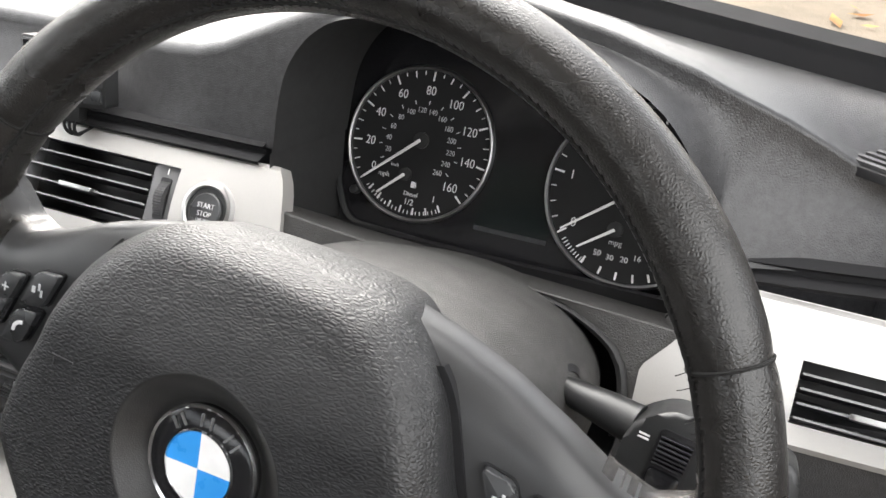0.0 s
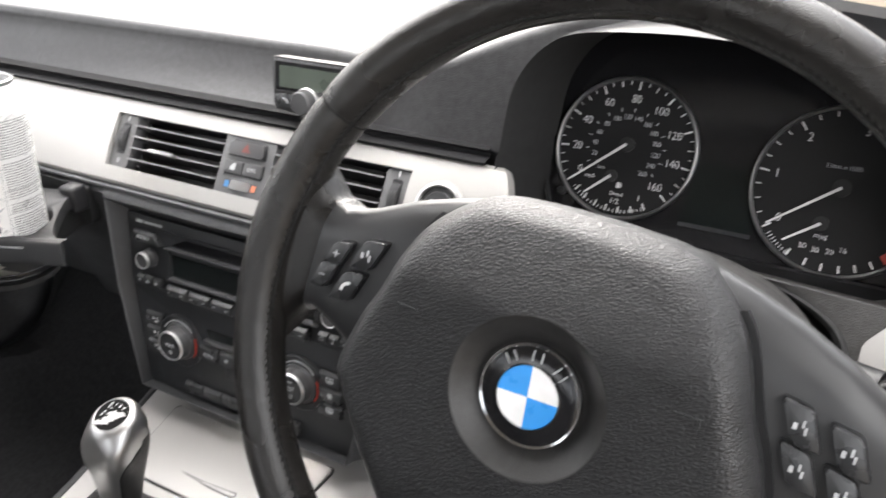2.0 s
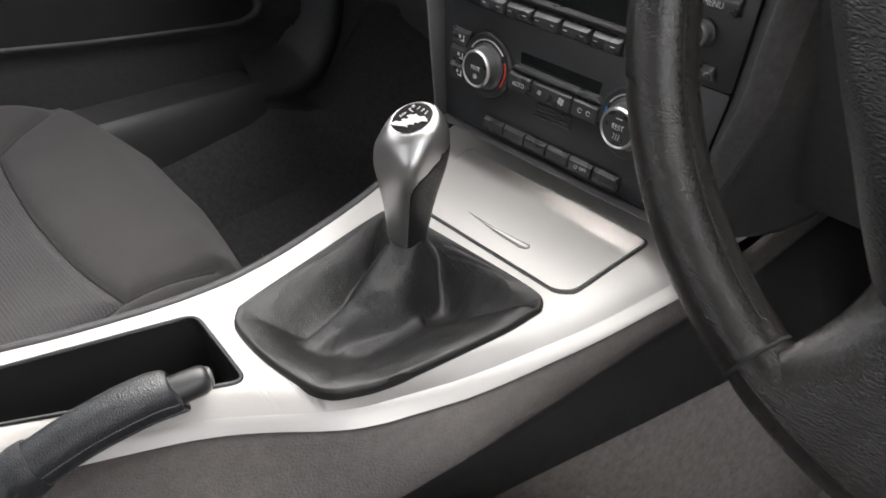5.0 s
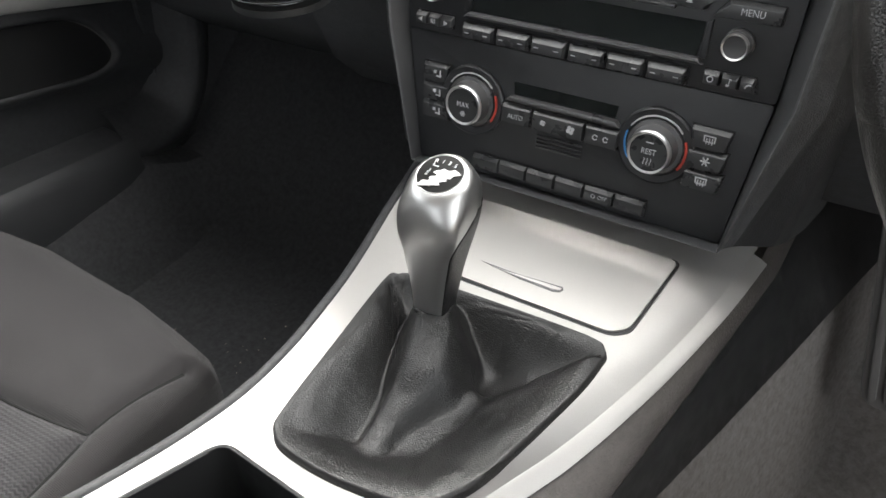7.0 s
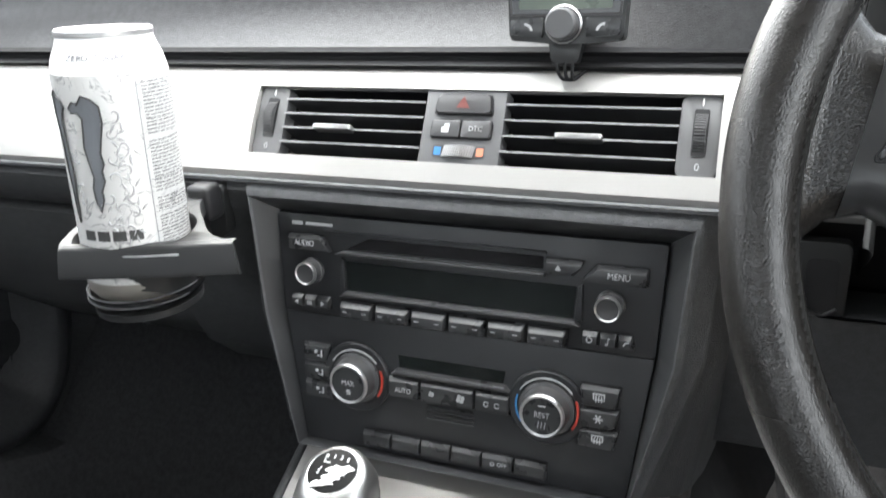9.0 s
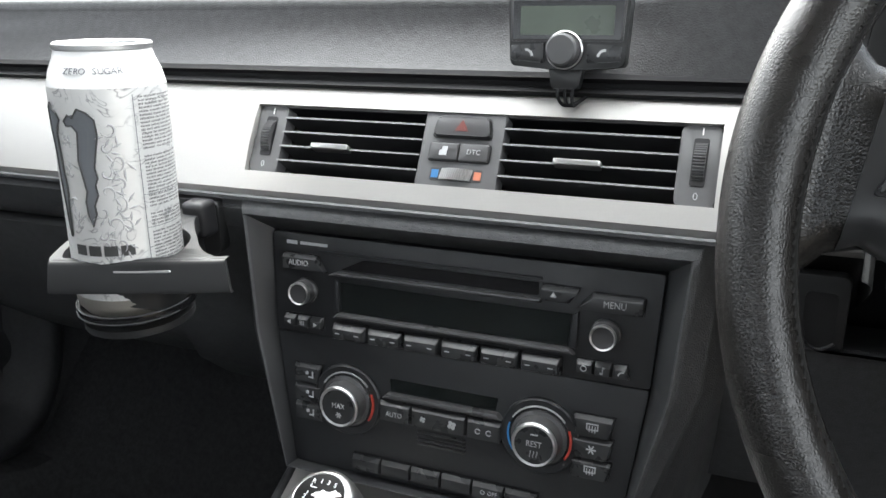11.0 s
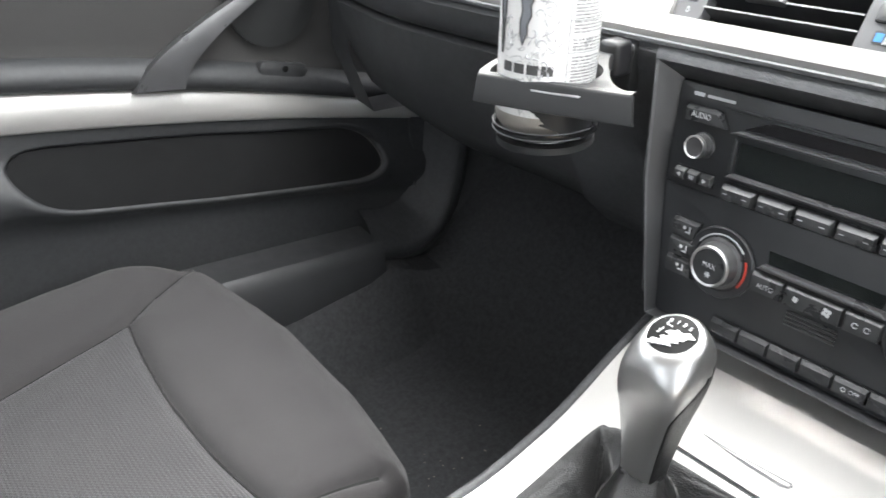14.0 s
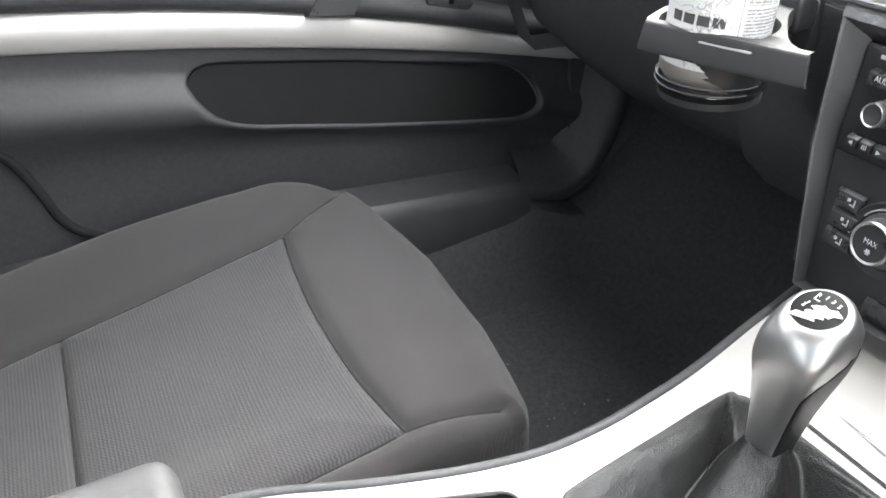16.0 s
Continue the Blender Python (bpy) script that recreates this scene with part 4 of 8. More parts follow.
def radio():
    r = thing("car_radio", (0, 0.01, 0.52), "black car radio with dark display and preset keys", "radio")
    top, bot = 0.0385, -0.0335
    poly = [(-0.1303, bot), (0.1332, bot), (0.1372, top), (-0.1322, top)]
    part("faceplate", prism(rounded(poly, 0.002), -0.012, -0.001, 0.0008), M_STACK, r, "satin black faceplate", STACK)
    # slot recess and display
    part("disc_slot", prism(rounded([(-0.078, 0.0165), (-0.060, 0.0250), (0.062, 0.0250), (0.062, 0.0165)], 0.0015), -0.0012, -0.0006), M_GLOSS, r, "dark disc slot", STACK)
    # lower ledge is paler than the faceplate to paint its lit top
    part("slot_lip", prism([(-0.086, 0.0125), (0.064, 0.0125), (0.064, 0.0150), (-0.080, 0.0150)], -0.002, 0.0036, 0.0014), M_GREYSATIN, r, "", STACK)
    part("slot_lip", prism([(-0.088, 0.0265), (0.064, 0.0265), (0.064, 0.0285), (-0.094, 0.0285)], -0.002, 0.0012, 0.0006), M_STACK, r, "", STACK)
    d = part("display", prism(rounded([(-0.0775, -0.0135), (0.0815, -0.0135), (0.0835, 0.0075), (-0.0780, 0.0075)], 0.0012), -0.002, -0.0004), M_DISPLAY, r, "unlit dark display", STACK)
    # shelf in paler grey, standing in for light on its upper face
    part("display_shelf", prism([(-0.0830, -0.0175), (0.0870, -0.0175), (0.0835, -0.0140), (-0.0790, -0.0140)], -0.002, 0.0044, 0.0018), M_GREYSATIN, r, "shelf below the display, greyed to look lit", STACK)
    part("display_frame", prism([(-0.083, -0.014), (-0.079, -0.0135), (-0.079, 0.008), (-0.0815, 0.010)], -0.002, 0.0016, 0.0006), M_STACK, r, "", STACK)
    part("display_frame", prism([(0.083, -0.0135), (0.088, -0.014), (0.088, 0.010), (0.085, 0.008)], -0.002, 0.0016, 0.0006), M_STACK, r, "", STACK)
    # keys
    key("audio_key", rounded([(-0.1225, 0.0135), (-0.0885, 0.0135), (-0.0955, 0.0245), (-0.1225, 0.0245)], 0.0012), r, 0.0032)
    lettering("AUDIO", 0.0058, STACK @ at(-0.1085, 0.0190, 0.0046), M_PRINT, r, squeeze=0.85)
    key("menu_key", rounded([(0.0865, 0.0120), (0.1265, 0.0120), (0.1270, 0.0232), (0.0960, 0.0232)], 0.0012), r, 0.0032)
    lettering("MENU", 0.0060, STACK @ at(0.1100, 0.0175, 0.0046), M_PRINT, r, squeeze=0.85)
    key("eject_key", rounded([(0.0640, 0.0145), (0.0815, 0.0145), (0.0880, 0.0245), (0.0640, 0.0245)], 0.0010), r, 0.0030)
    part("eject_mark", prism([(0.0705, 0.0180), (0.0745, 0.0180), (0.0725, 0.0215)], 0.0036, 0.0045), M_PRINT, r, "", STACK, 0)
    bars([(-0.1165, 0.0320, 0.0085, 0.0026, -0.0009), (-0.0990, 0.0320, 0.0215, 0.0020, -0.0009)], STACK, M_PRINT, r, "maker_mark", "pale grey bars of a maker's mark")
    knob("tuning_knob", r, (-0.1055, -0.0015), 0.0082, 0.0105, M_GREYSATIN, "small ribbed knob")
    knob("volume_knob", r, (0.1050, -0.0015), 0.0082, 0.0105, M_GREYSATIN, "small ribbed knob")
    for i in range(6):
        u = -0.0825 + i * 0.02717
        key("preset_key", rounded([(u, -0.0326), (u + 0.0256, -0.0326), (u + 0.0256, -0.0210), (u, -0.0210)], 0.0012), r, 0.0055, bev=0.0016)
        bars([(u + 0.0052, -0.0272, 0.0034, 0.0006, 0.0068), (u + 0.0200, -0.0272, 0.0034, 0.0006, 0.0068)], STACK, M_PRINT, r)
    for i, mk in enumerate(("prev", "list", "next")):
        u = -0.1225 + i * 0.0106
        key("seek_key", rounded([(u, -0.0285), (u + 0.0098, -0.0285), (u + 0.0098, -0.0200), (u, -0.0200)], 0.0008), r, 0.0030)
        c = (u + 0.0049, -0.0246)
        if i == 1:
            bars([(c[0] + k * 0.0014, c[1], 0.0006, 0.0030, 0.0043) for k in (-1, 0, 1)], STACK, M_PRINT, r)
        else:
            s = -1 if i == 0 else 1
            part("arrow", prism([(c[0] - s * 0.0013, c[1] - 0.0017), (c[0] - s * 0.0013, c[1] + 0.0017), (c[0] + s * 0.0016, c[1])][::s], 0.0036, 0.0045), M_PRINT, r, "", STACK, 0)
    for i in range(3):
        u = 0.0885 + i * 0.0112
        key("mode_key", rounded([(u, -0.0285), (u + 0.0104, -0.0285), (u + 0.0104 - (0.002 if i == 2 else 0), -0.0200), (u, -0.0200)], 0.0008), r, 0.0030)
        c = (u + 0.0050, -0.0245)
        if i == 0:
            part("clock_mark", ring_arc(0.0014, 0.0020, 0, 360, 0.0037, 0.0044, c), M_PRINT, r, "", STACK, 0)
        elif i == 1:
            bars([(c[0] + 0.0004, c[1] + 0.0004, 0.0005, 0.0042, 0.0043), (c[0] - 0.0004, c[1] - 0.0016, 0.0017, 0.0012, 0.0043), (c[0] + 0.0010, c[1] + 0.0020, 0.0014, 0.0006, 0.0043)], STACK, M_PRINT, r)
        else:
            part("receiver_mark", ring_arc(0.0024, 0.0033, 80, 175, 0.0037, 0.0044, (c[0] + 0.0016, c[1] - 0.0016)), M_PRINT, r, "", STACK, 0)
    return r


radio()


def heater():
    h = thing("heater_panel", (0, 0.0, 0.47), "black heater control panel with two round dials", "climate control")
    top, bot = -0.0342, -0.1335
    poly = [(-0.1178, bot), (0.1198, bot), (0.1330, top), (-0.1301, top)]
    part("faceplate", prism(rounded(poly, 0.002), -0.012, -0.0012, 0.0008), M_STACK, h, "satin black faceplate", STACK)
    dials = ((-0.0728, -0.0775, "MAX"), (0.0672, -0.0765, "REST"))
    for x, y, word in dials:
        b = part("dial_base", lathe([(0.0262, -0.003), (0.0262, 0.0010), (0.0250, 0.0022), (0.0205, 0.0016), (0.0200, 0.0010)], 56, (x, y)), M_STACK, h, "round black dial base", STACK)
        part("scale_arc", ring_arc(0.0203, 0.0213, 38, 150, 0.0012, 0.0024, (x, y)), M_PRINT, b, "pale grey scale arc", STACK)
        part("warm_arc", ring_arc(0.0200, 0.0216, -35, 22, 0.0012, 0.0026, (x, y)), M_RED, b, "red warm arc", STACK)
        if word == "REST":
            part("cold_arc", ring_arc(0.0203, 0.0214, 162, 215, 0.0012, 0.0026, (x, y)), M_MIDBLUE, b, "blue cold arc", STACK)
        k = part("dial", lathe([(0.0186, 0.0), (0.0186, 0.0030), (0.0160, 0.0042), (0.0148, 0.0125), (0.0140, 0.0140)], 64, (x, y), cap=False), M_GREYSATIN, h, "ribbed round dial", STACK)
        part("rim", lathe([(0.0147, 0.0118), (0.0149, 0.0138), (0.0140, 0.0152), (0.0126, 0.0146)], 64, (x, y), cap=False), M_SATIN, k, "satin chrome rim", STACK)
        part("cap", lathe([(0.0128, 0.010), (0.0128, 0.0143), (0.008, 0.0139), (0.0004, 0.0138)], 56, (x, y)), M_BUTTON, k, "black button cap", STACK)
        lettering(word, 0.0056, STACK @ at(x, y + 0.0005, 0.0144), M_PRINT, k, squeeze=0.85)
        if word == "REST":
            bars([(x, y + 0.0068, 0.0050, 0.0006, 0.0143)], STACK, M_PRINT, k)
            for j in (-1, 0, 1):
                part("heat_mark", tube([(x + j * 0.0022 + 0.0004 * math.sin(q * 1.5), y - 0.0040 - q * 0.0011, 0.0143) for q in range(5)], 0.0003, 4), M_PRINT, k, "", STACK, 0)
        else:
            bm = bmesh.new()
            for j in range(3):
                prism([tuple(Matrix.Rotation(radians(60 * j), 2) @ Vector(p) + Vector((x, y - 0.0062))) for p in rect(0, 0, 0.0044, 0.0007)], 0.0138, 0.0145, bm=bm)
            part("snow_mark", bm, M_PRINT, k, "", STACK, 0)
    # side keys
    for i, (y0, y1) in enumerate(((-0.0560, -0.0700), (-0.0708, -0.0845), (-0.0853, -0.0985))):
        left = [(-0.1155, y1), (-0.0960 + (0.004 if i == 2 else 0), y1), (-0.0935, y0), (-0.1155, y0)]
        key("air_key", rounded(left, 0.001), h, 0.0016)
        right = [(0.0900 - (0.002 if i == 2 else 0), y1), (0.1115, y1), (0.1140, y0), (0.0885, y0)]
        key("screen_key", rounded(right, 0.001), h, 0.0020)
        yc = (y0 + y1) / 2
        bars([(-0.1045, yc + 0.0012, 0.0022, 0.0022, 0.0030), (-0.1000, yc, 0.0010, 0.0052, 0.0030), (-0.1020, yc - 0.0018, 0.0030, 0.0009, 0.0030)], STACK, M_PRINT, h, "seat_mark")
        if i == 1:
            bm = bmesh.new()
            for j in range(3):
                prism([tuple(Matrix.Rotation(radians(60 * j), 2) @ Vector(p) + Vector((0.1010, yc))) for p in rect(0, 0, 0.0062, 0.0009)], 0.0026, 0.0035, bm=bm)
            part("snow_mark", bm, M_PRINT, h, "", STACK, 0)
        else:
            bars([(0.1010, yc + 0.0026, 0.0078, 0.0007, 0.0034), (0.1010, yc - 0.0012, 0.0056, 0.0007, 0.0034), (0.0976, yc + 0.0006, 0.0007, 0.0040, 0.0034), (0.1044, yc + 0.0006, 0.0007, 0.0040, 0.0034)] + [(0.1010 + j * 0.0018, yc - 0.0008, 0.0006, 0.0042, 0.0034) for j in (-1, 0, 1)], STACK, M_PRINT, h, "screen_mark")
    # centre: slit display and keys
    part("slit_display", prism(rounded([(-0.0395, -0.0655), (0.0365, -0.0655), (0.0380, -0.0565), (-0.0405, -0.0565)], 0.001), -0.002, -0.0008), M_DISPLAY, h, "dark slit display", STACK)
    # paler grey again paints the lit ledge under the slit
    part("slit_shelf", prism([(-0.0450, -0.0700), (0.0420, -0.0700), (0.0385, -0.0660), (-0.0410, -0.0660)], -0.002, 0.0040, 0.0016), M_GREYSATIN, h, "", STACK)
    for name, u0, u1 in (("auto_key", -0.0470, -0.0232), ("fan_key", -0.0226, 0.0172), ("air_flow_key", 0.0178, 0.0420)):
        key(name, rounded([(u0, -0.0865), (u1, -0.0865), (u1, -0.0722), (u0, -0.0722)], 0.001), h, 0.0030, bev=0.0009)
    lettering("AUTO", 0.0052, STACK @ at(-0.0351, -0.0805, 0.0044), M_PRINT, h, squeeze=0.85)
    for cx, cy, rr in ((-0.0135, -0.0795, 0.0020), (0.0078, -0.0795, 0.0030)):
        bm = bmesh.new()
        for j in range(4):
            a = radians(90 * j + 30)
            prism(circle(cx + rr * 0.62 * math.cos(a), cy + rr * 0.62 * math.sin(a), rr * 0.48, 10), 0.0036, 0.0045, bm=bm)
        part("fan_mark", bm, M_PRINT, h, "", STACK, 0)
    for cx in (0.0262, 0.0338):
        part("flow_mark", ring_arc(0.0014, 0.0020, 20, 330, 0.0036, 0.0045, (cx, -0.0800)), M_PRINT, h, "", STACK, 0)
    for k in range(4):
        part("louvre", prism(rect(-0.0015, -0.0915 - k * 0.0029, 0.0350, 0.0013, 0.0005), -0.002, 0.0004, 0.0003, 1), M_GREYSATIN, h, "", STACK)
    # lower row
    for k in range(6):
        u = -0.0690 + k * 0.0229
        key("switch_blank" if k != 4 else "stop_start_switch", rounded([(u, -0.1292), (u + 0.0222, -0.1292), (u + 0.0222, -0.1180), (u, -0.1180)], 0.001), h, 0.0024, bev=0.0008)
    lettering("OFF", 0.0040, STACK @ at(0.0374, -0.1236, 0.0038), M_PRINT, h)
    part("ring_mark", ring_arc(0.0011, 0.0016, 0, 360, 0.0032, 0.0039, (0.0306, -0.1236)), M_PRINT, h, "", STACK, 0)


heater()


# ---- centre console ----
CON_Z = 0.380
LEFT_EDGE = [(0.040, -0.150), (-0.05, -0.131), (-0.13, -0.1105), (-0.20, -0.0985), (-0.25, -0.0965), (-0.30, -0.1060), (-0.36, -0.1250), (-0.42, -0.1500), (-0.50, -0.160), (-0.80, -0.16)]
RIGHT_EDGE = [(0.080, 0.1390), (0.050, 0.1360), (0.0, 0.1305), (-0.0336, 0.1255), (-0.0686, 0.1185), (-0.1143, 0.1085), (-0.1272, 0.1050), (-0.1665, 0.0935), (-0.19, 0.0848), (-0.2136, 0.0755), (-0.2549, 0.0600), (-0.288, 0.0320), (-0.322, 0.0040), (-0.357, -0.0140), (-0.42, -0.0450), (-0.50, -0.055), (-0.80, -0.055)]


def edge_x(table, y):
    ys = [p[0] for p in table][::-1]
    xs_ = [p[1] for p in table][::-1]
    return sum(blend(y + d, ys, xs_) for d in (-0.018, -0.009, 0.0, 0.009, 0.018)) / 5


def lip_drop(y):
    """How far the silver top has rolled down at its crease on the driver's side, and at the foot of the bevel."""
    at_ = [-0.80, -0.30, -0.255, -0.19, -0.1255, -0.045, 0.05]
    return blend(y, at_, [0.010, 0.010, 0.011, 0.013, 0.010, 0.0105, 0.012]), blend(y, at_, [0.018, 0.018, 0.0195, 0.021, 0.0155, 0.0140, 0.018])


def bevel(y):
    """Width of the bevel below the crease."""
    return blend(y, [-0.80, -0.288, -0.255, -0.19, 0.05], [0.009, 0.009, 0.0105, 0.0105, 0.0110])


def con_height(y):
    s = y + 0.0885
    return CON_Z + 0.073 * (max(0.0, s) if abs(s) > 0.03 else (s + 0.03) ** 2 / 0.12)


GAITER = [(-0.0775, -0.1200), (-0.0720, -0.1110), (-0.0600, -0.1065), (0.0, -0.1030), (0.0700, -0.1015), (0.0850, -0.1080), (0.0865, -0.1200), (0.0835, -0.1520), (0.0705, -0.2150), (0.0600, -0.2450), (0.0430, -0.2640), (0.0, -0.2720), (-0.0380, -0.2710), (-0.0530, -0.2640), (-0.0590, -0.2500), (-0.0690, -0.1830)]
POCKET = [(-0.0750, -0.2840), (0.0040, -0.2910), (-0.0720, -0.4250), (-0.1250, -0.4210)]
LID = [(-0.0960, -0.0040), (0.0950, -0.0040), (0.0900, -0.0800), (0.0800, -0.0885), (-0.0700, -0.0885), (-0.0830, -0.0800)]


def console():
    c = thing("centre_console", (0, -0.2, 0.1), "centre console with satin silver top and dark grained sides", "console")
    # silver top, with holes for the gaiter and the pocket cut by a fan of strips
    hole1 = [Vector((x, y)) for x, y in rounded(GAITER, 0.004, 2)]
    hole2 = [Vector((x, y)) for x, y in rounded(POCKET, 0.010, 5)]
    ys = np.linspace(0.080, -0.62, 103)
    bm = bmesh.new()

    def inside(h, p):
        n, w = len(h), False
        for i in range(n):
            a, b = h[i], h[i - 1]
            if (a.y > p.y) != (b.y > p.y) and p.x < (b.x - a.x) * (p.y - a.y) / (b.y - a.y) + a.x:
                w = not w
        return w

    def spans(y):
        """Runs of solid top along one cross line."""
        xs_ = [edge_x(LEFT_EDGE, y) + 0.007]
        for h in (hole1, hole2):
            cuts = []
            for i in range(len(h)):
                a, b = h[i], h[i - 1]
                if (a.y > y) != (b.y > y):
                    cuts.append(a.x + (b.x - a.x) * (y - a.y) / (b.y - a.y))
            if len(cuts) >= 2:
                xs_ += [min(cuts), max(cuts)]
        xs_.append(edge_x(RIGHT_EDGE, y))
        return xs_
    cross = sorted(set(list(ys) + [v.y + e for h in (hole1, hole2) for v in h for e in (-1e-4, 1e-4)]), reverse=True)
    rows = [(y, spans(y)) for y in cross]
    for (ya, a), (yb, b) in zip(rows, rows[1:]):
        if len(a) != len(b):
            a, b = [a[0], a[-1]], [b[0], b[-1]]
        for i in range(0, len(a), 2):
            za, zb = con_height(ya), con_height(yb)
            last = i + 2 == len(a)
            k = 10 if last else 5

            def top_point(run, y, z, t):
                x = run[i] + (run[i + 1] - run[i]) * t
                if last:
                    start = max(run[i] if len(run) > 2 else -1.0, run[i + 1] - 0.020)
                    z -= lip_drop(y)[0] * max(0.0, (x - start) / (run[i + 1] - start)) ** 1.4
                return (x, y, z)
            steps = [1 - (1 - j / k) ** (1.8 if last else 1.0) for j in range(k + 1)]
            for t0, t1 in zip(steps, steps[1:]):
                q = [top_point(a, ya, za, t0), top_point(a, ya, za, t1), top_point(b, yb, zb, t1), top_point(b, yb, zb, t0)]
                bm.faces.new([bm.verts.new(p) for p in q])
    bmesh.ops.remove_doubles(bm, verts=bm.verts, dist=0.00012)
    part("top_trim", bm, M_SILVER, c, "satin silver console top", smooth=30)
    # rolled right lip of the silver top
    rows = []
    for y in np.linspace(0.080, -0.62, 99):
        x, z = edge_x(RIGHT_EDGE, y), con_height(y)
        (c0, c1), o = lip_drop(y), bevel(y)
        rows.append([(x, y, z - c0), (x + 0.0008, y, z - c0 - 0.0003), (x + 0.5 * o, y, z - 0.5 * (c0 + c1) + 0.0006), (x + o - 0.0008, y, z - c1 + 0.0008), (x + o, y, z - c1), (x + o - 0.0012, y, z - c1 - 0.0012), (x + o - 0.006, y, z - c1 - 0.0016)])
    part("trim_lip", sheet(rows[5:]), M_SILVER, c, "rounded silver edge", smooth=50)
    # black left rail
    rows = []
    for y in np.linspace(0.05, -0.80, 90):
        x, z = edge_x(LEFT_EDGE, y), con_height(y)
        rows.append([(x + 0.0075, y, z - 0.003), (x + 0.0068, y, z + 0.0006), (x + 0.0040, y, z + 0.0022), (x + 0.0010, y, z + 0.0018), (x - 0.0012, y, z - 0.001), (x - 0.0020, y, z - 0.010), (x + 0.002, y, z - 0.05), (x + 0.012, y, 0.05)])
    part("side_rail", sheet(rows), M_LOWER, c, "dark rail along the passenger side", smooth=50)
    # right side panel
    rows = []
    skirt, under = [], []
    for y in np.linspace(0.30, -0.80, 80):
        yy = min(y, 0.05)
        x, z = edge_x(RIGHT_EDGE, yy), con_height(yy)
        out = 0.020 * ease((-y - 0.1) / 0.2)
        # ridge of the flared upper face, nearing the lip towards the front
        along = [-0.05, 0.06, 0.15, 0.208, 0.287, 0.42, 0.80]
        rx, rz = blend(-yy, along, [0.1530, 0.1390, 0.1255, 0.1165, 0.088, 0.045, 0.020]), blend(-yy, along, [0.358, 0.352, 0.342, 0.336, 0.308, 0.278, 0.26])
        ex, ez = blend(-y, [-0.30, -0.20, -0.064, 0.05, 0.178, 0.30, 0.45, 0.80], [0.236, 0.210, 0.179, 0.152, 0.120, 0.084, 0.042, 0.020]), blend(-y, [-0.30, -0.064, 0.178, 0.30, 0.45], [0.282, 0.280, 0.277, 0.262, 0.245])
        x, low = x + bevel(yy) - 0.002, lip_drop(yy)[1] + 0.0015
        row = [(x - 0.004, y, z - low + 0.001), (x + 0.001, y, z - low)]
        for f in (0.15, 0.4, 0.7, 0.94):
            row.append((x + 0.001 + (rx - x) * f, y, (z - low - 0.0005) * (1 - f) + rz * f + 0.003 * math.sin(math.pi * f)))
        rows.append(row + [(rx, y, rz - 0.001)])
        under.append([(rx + 0.0004, y, rz - 0.0004), (rx - 0.0006, y, rz - 0.004), (rx + 0.25 * (ex - rx), y, rz - 0.014), (ex, y, ez), (ex - 0.002, y, ez - 0.004), (ex - 0.012, y, ez - 0.006)])
        skirt.append([(ex - 0.008, y, ez + 0.004), (ex - 0.002, y, ez - 0.03), (ex + 0.004, y, 0.20), (ex + 0.014, y, 0.12), (ex + 0.035, y, 0.03)])
    part("side_panel", sheet(rows), M_SIDE, c, "dark grained side panel", smooth=50)
    part("lower_panel", sheet(under), M_BLACK, c, "smooth black lower side panel", smooth=50)
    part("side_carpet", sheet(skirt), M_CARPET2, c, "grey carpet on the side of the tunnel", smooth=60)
    # ashtray lid
    part("lid_gap", prism(rounded([(x * 1.022, y + (0.0016 if y > -0.05 else -0.0020)) for x, y in LID], 0.006, 4), 0.0, 0.0027), M_VENT, c, "", Matrix.Translation((0, -0.0885, CON_Z - 0.0018)) @ Matrix.Rotation(radians(4.2), 4, "X") @ Matrix.Translation((0, 0.0885, 0)))
    lid = part("tray_lid", prism(rounded(LID, 0.0055, 5), 0.0, 0.0045, 0.0014, 3), M_SILVER, c, "satin silver sliding tray lid", Matrix.Translation((0, -0.0885, CON_Z - 0.0018)) @ Matrix.Rotation(radians(4.2), 4, "X") @ Matrix.Translation((0, 0.0885, 0)))
    groove = Matrix.Translation((0, -0.0885, CON_Z - 0.0018)) @ Matrix.Rotation(radians(4.2), 4, "X") @ Matrix.Translation((0.001, 0.0875, 0.0045))
    hollow = [(-0.0298, -0.0668), (0.0000, -0.0672), (0.0280, -0.0650), (0.0340, -0.0645), (0.0360, -0.0668), (0.0345, -0.0700), (0.0300, -0.0718), (0.0050, -0.0712)]
    # flat dark grey plate paints the shade of the pressed hollow
    part("grip_groove", prism(hollow, -0.001, 0.0003), M_GREYPANEL, lid, "finger grip, its hollow painted dark grey as shade", groove)
    part("grip_rim", prism([(-0.0200, -0.0686), (0.0060, -0.0696), (0.0290, -0.0702), (0.0340, -0.0690), (0.0345, -0.0664), (0.0280, -0.0668), (0.0000, -0.0684)], 0.0, 0.0011, 0.0004, 1), M_SILVER, lid, "", groove)
    # pocket well
    well = rounded(POCKET, 0.010, 5)
    rings = [[(x, y, CON_Z + 0.0004) for x, y in well], [(x * 0.985 - 0.001, y * 0.998 - 0.0006, CON_Z - 0.004) for x, y in well], [(x * 0.97 - 0.002, y * 0.995 - 0.002, 0.315) for x, y in well]]
    bm = loft(rings, caps=False)
    prism([(x * 0.97 - 0.002, y * 0.995 - 0.002) for x, y in well], 0.31, 0.3155, bm=bm)
    part("pocket", bm, M_BLACK, c, "empty black storage pocket")
    part("pocket_rim", tube([(x, y, CON_Z + 0.0004) for x, y in well] + [(*well[0], CON_Z + 0.0004)], 0.0016, 6), M_BLACK, c, "black pocket rim")
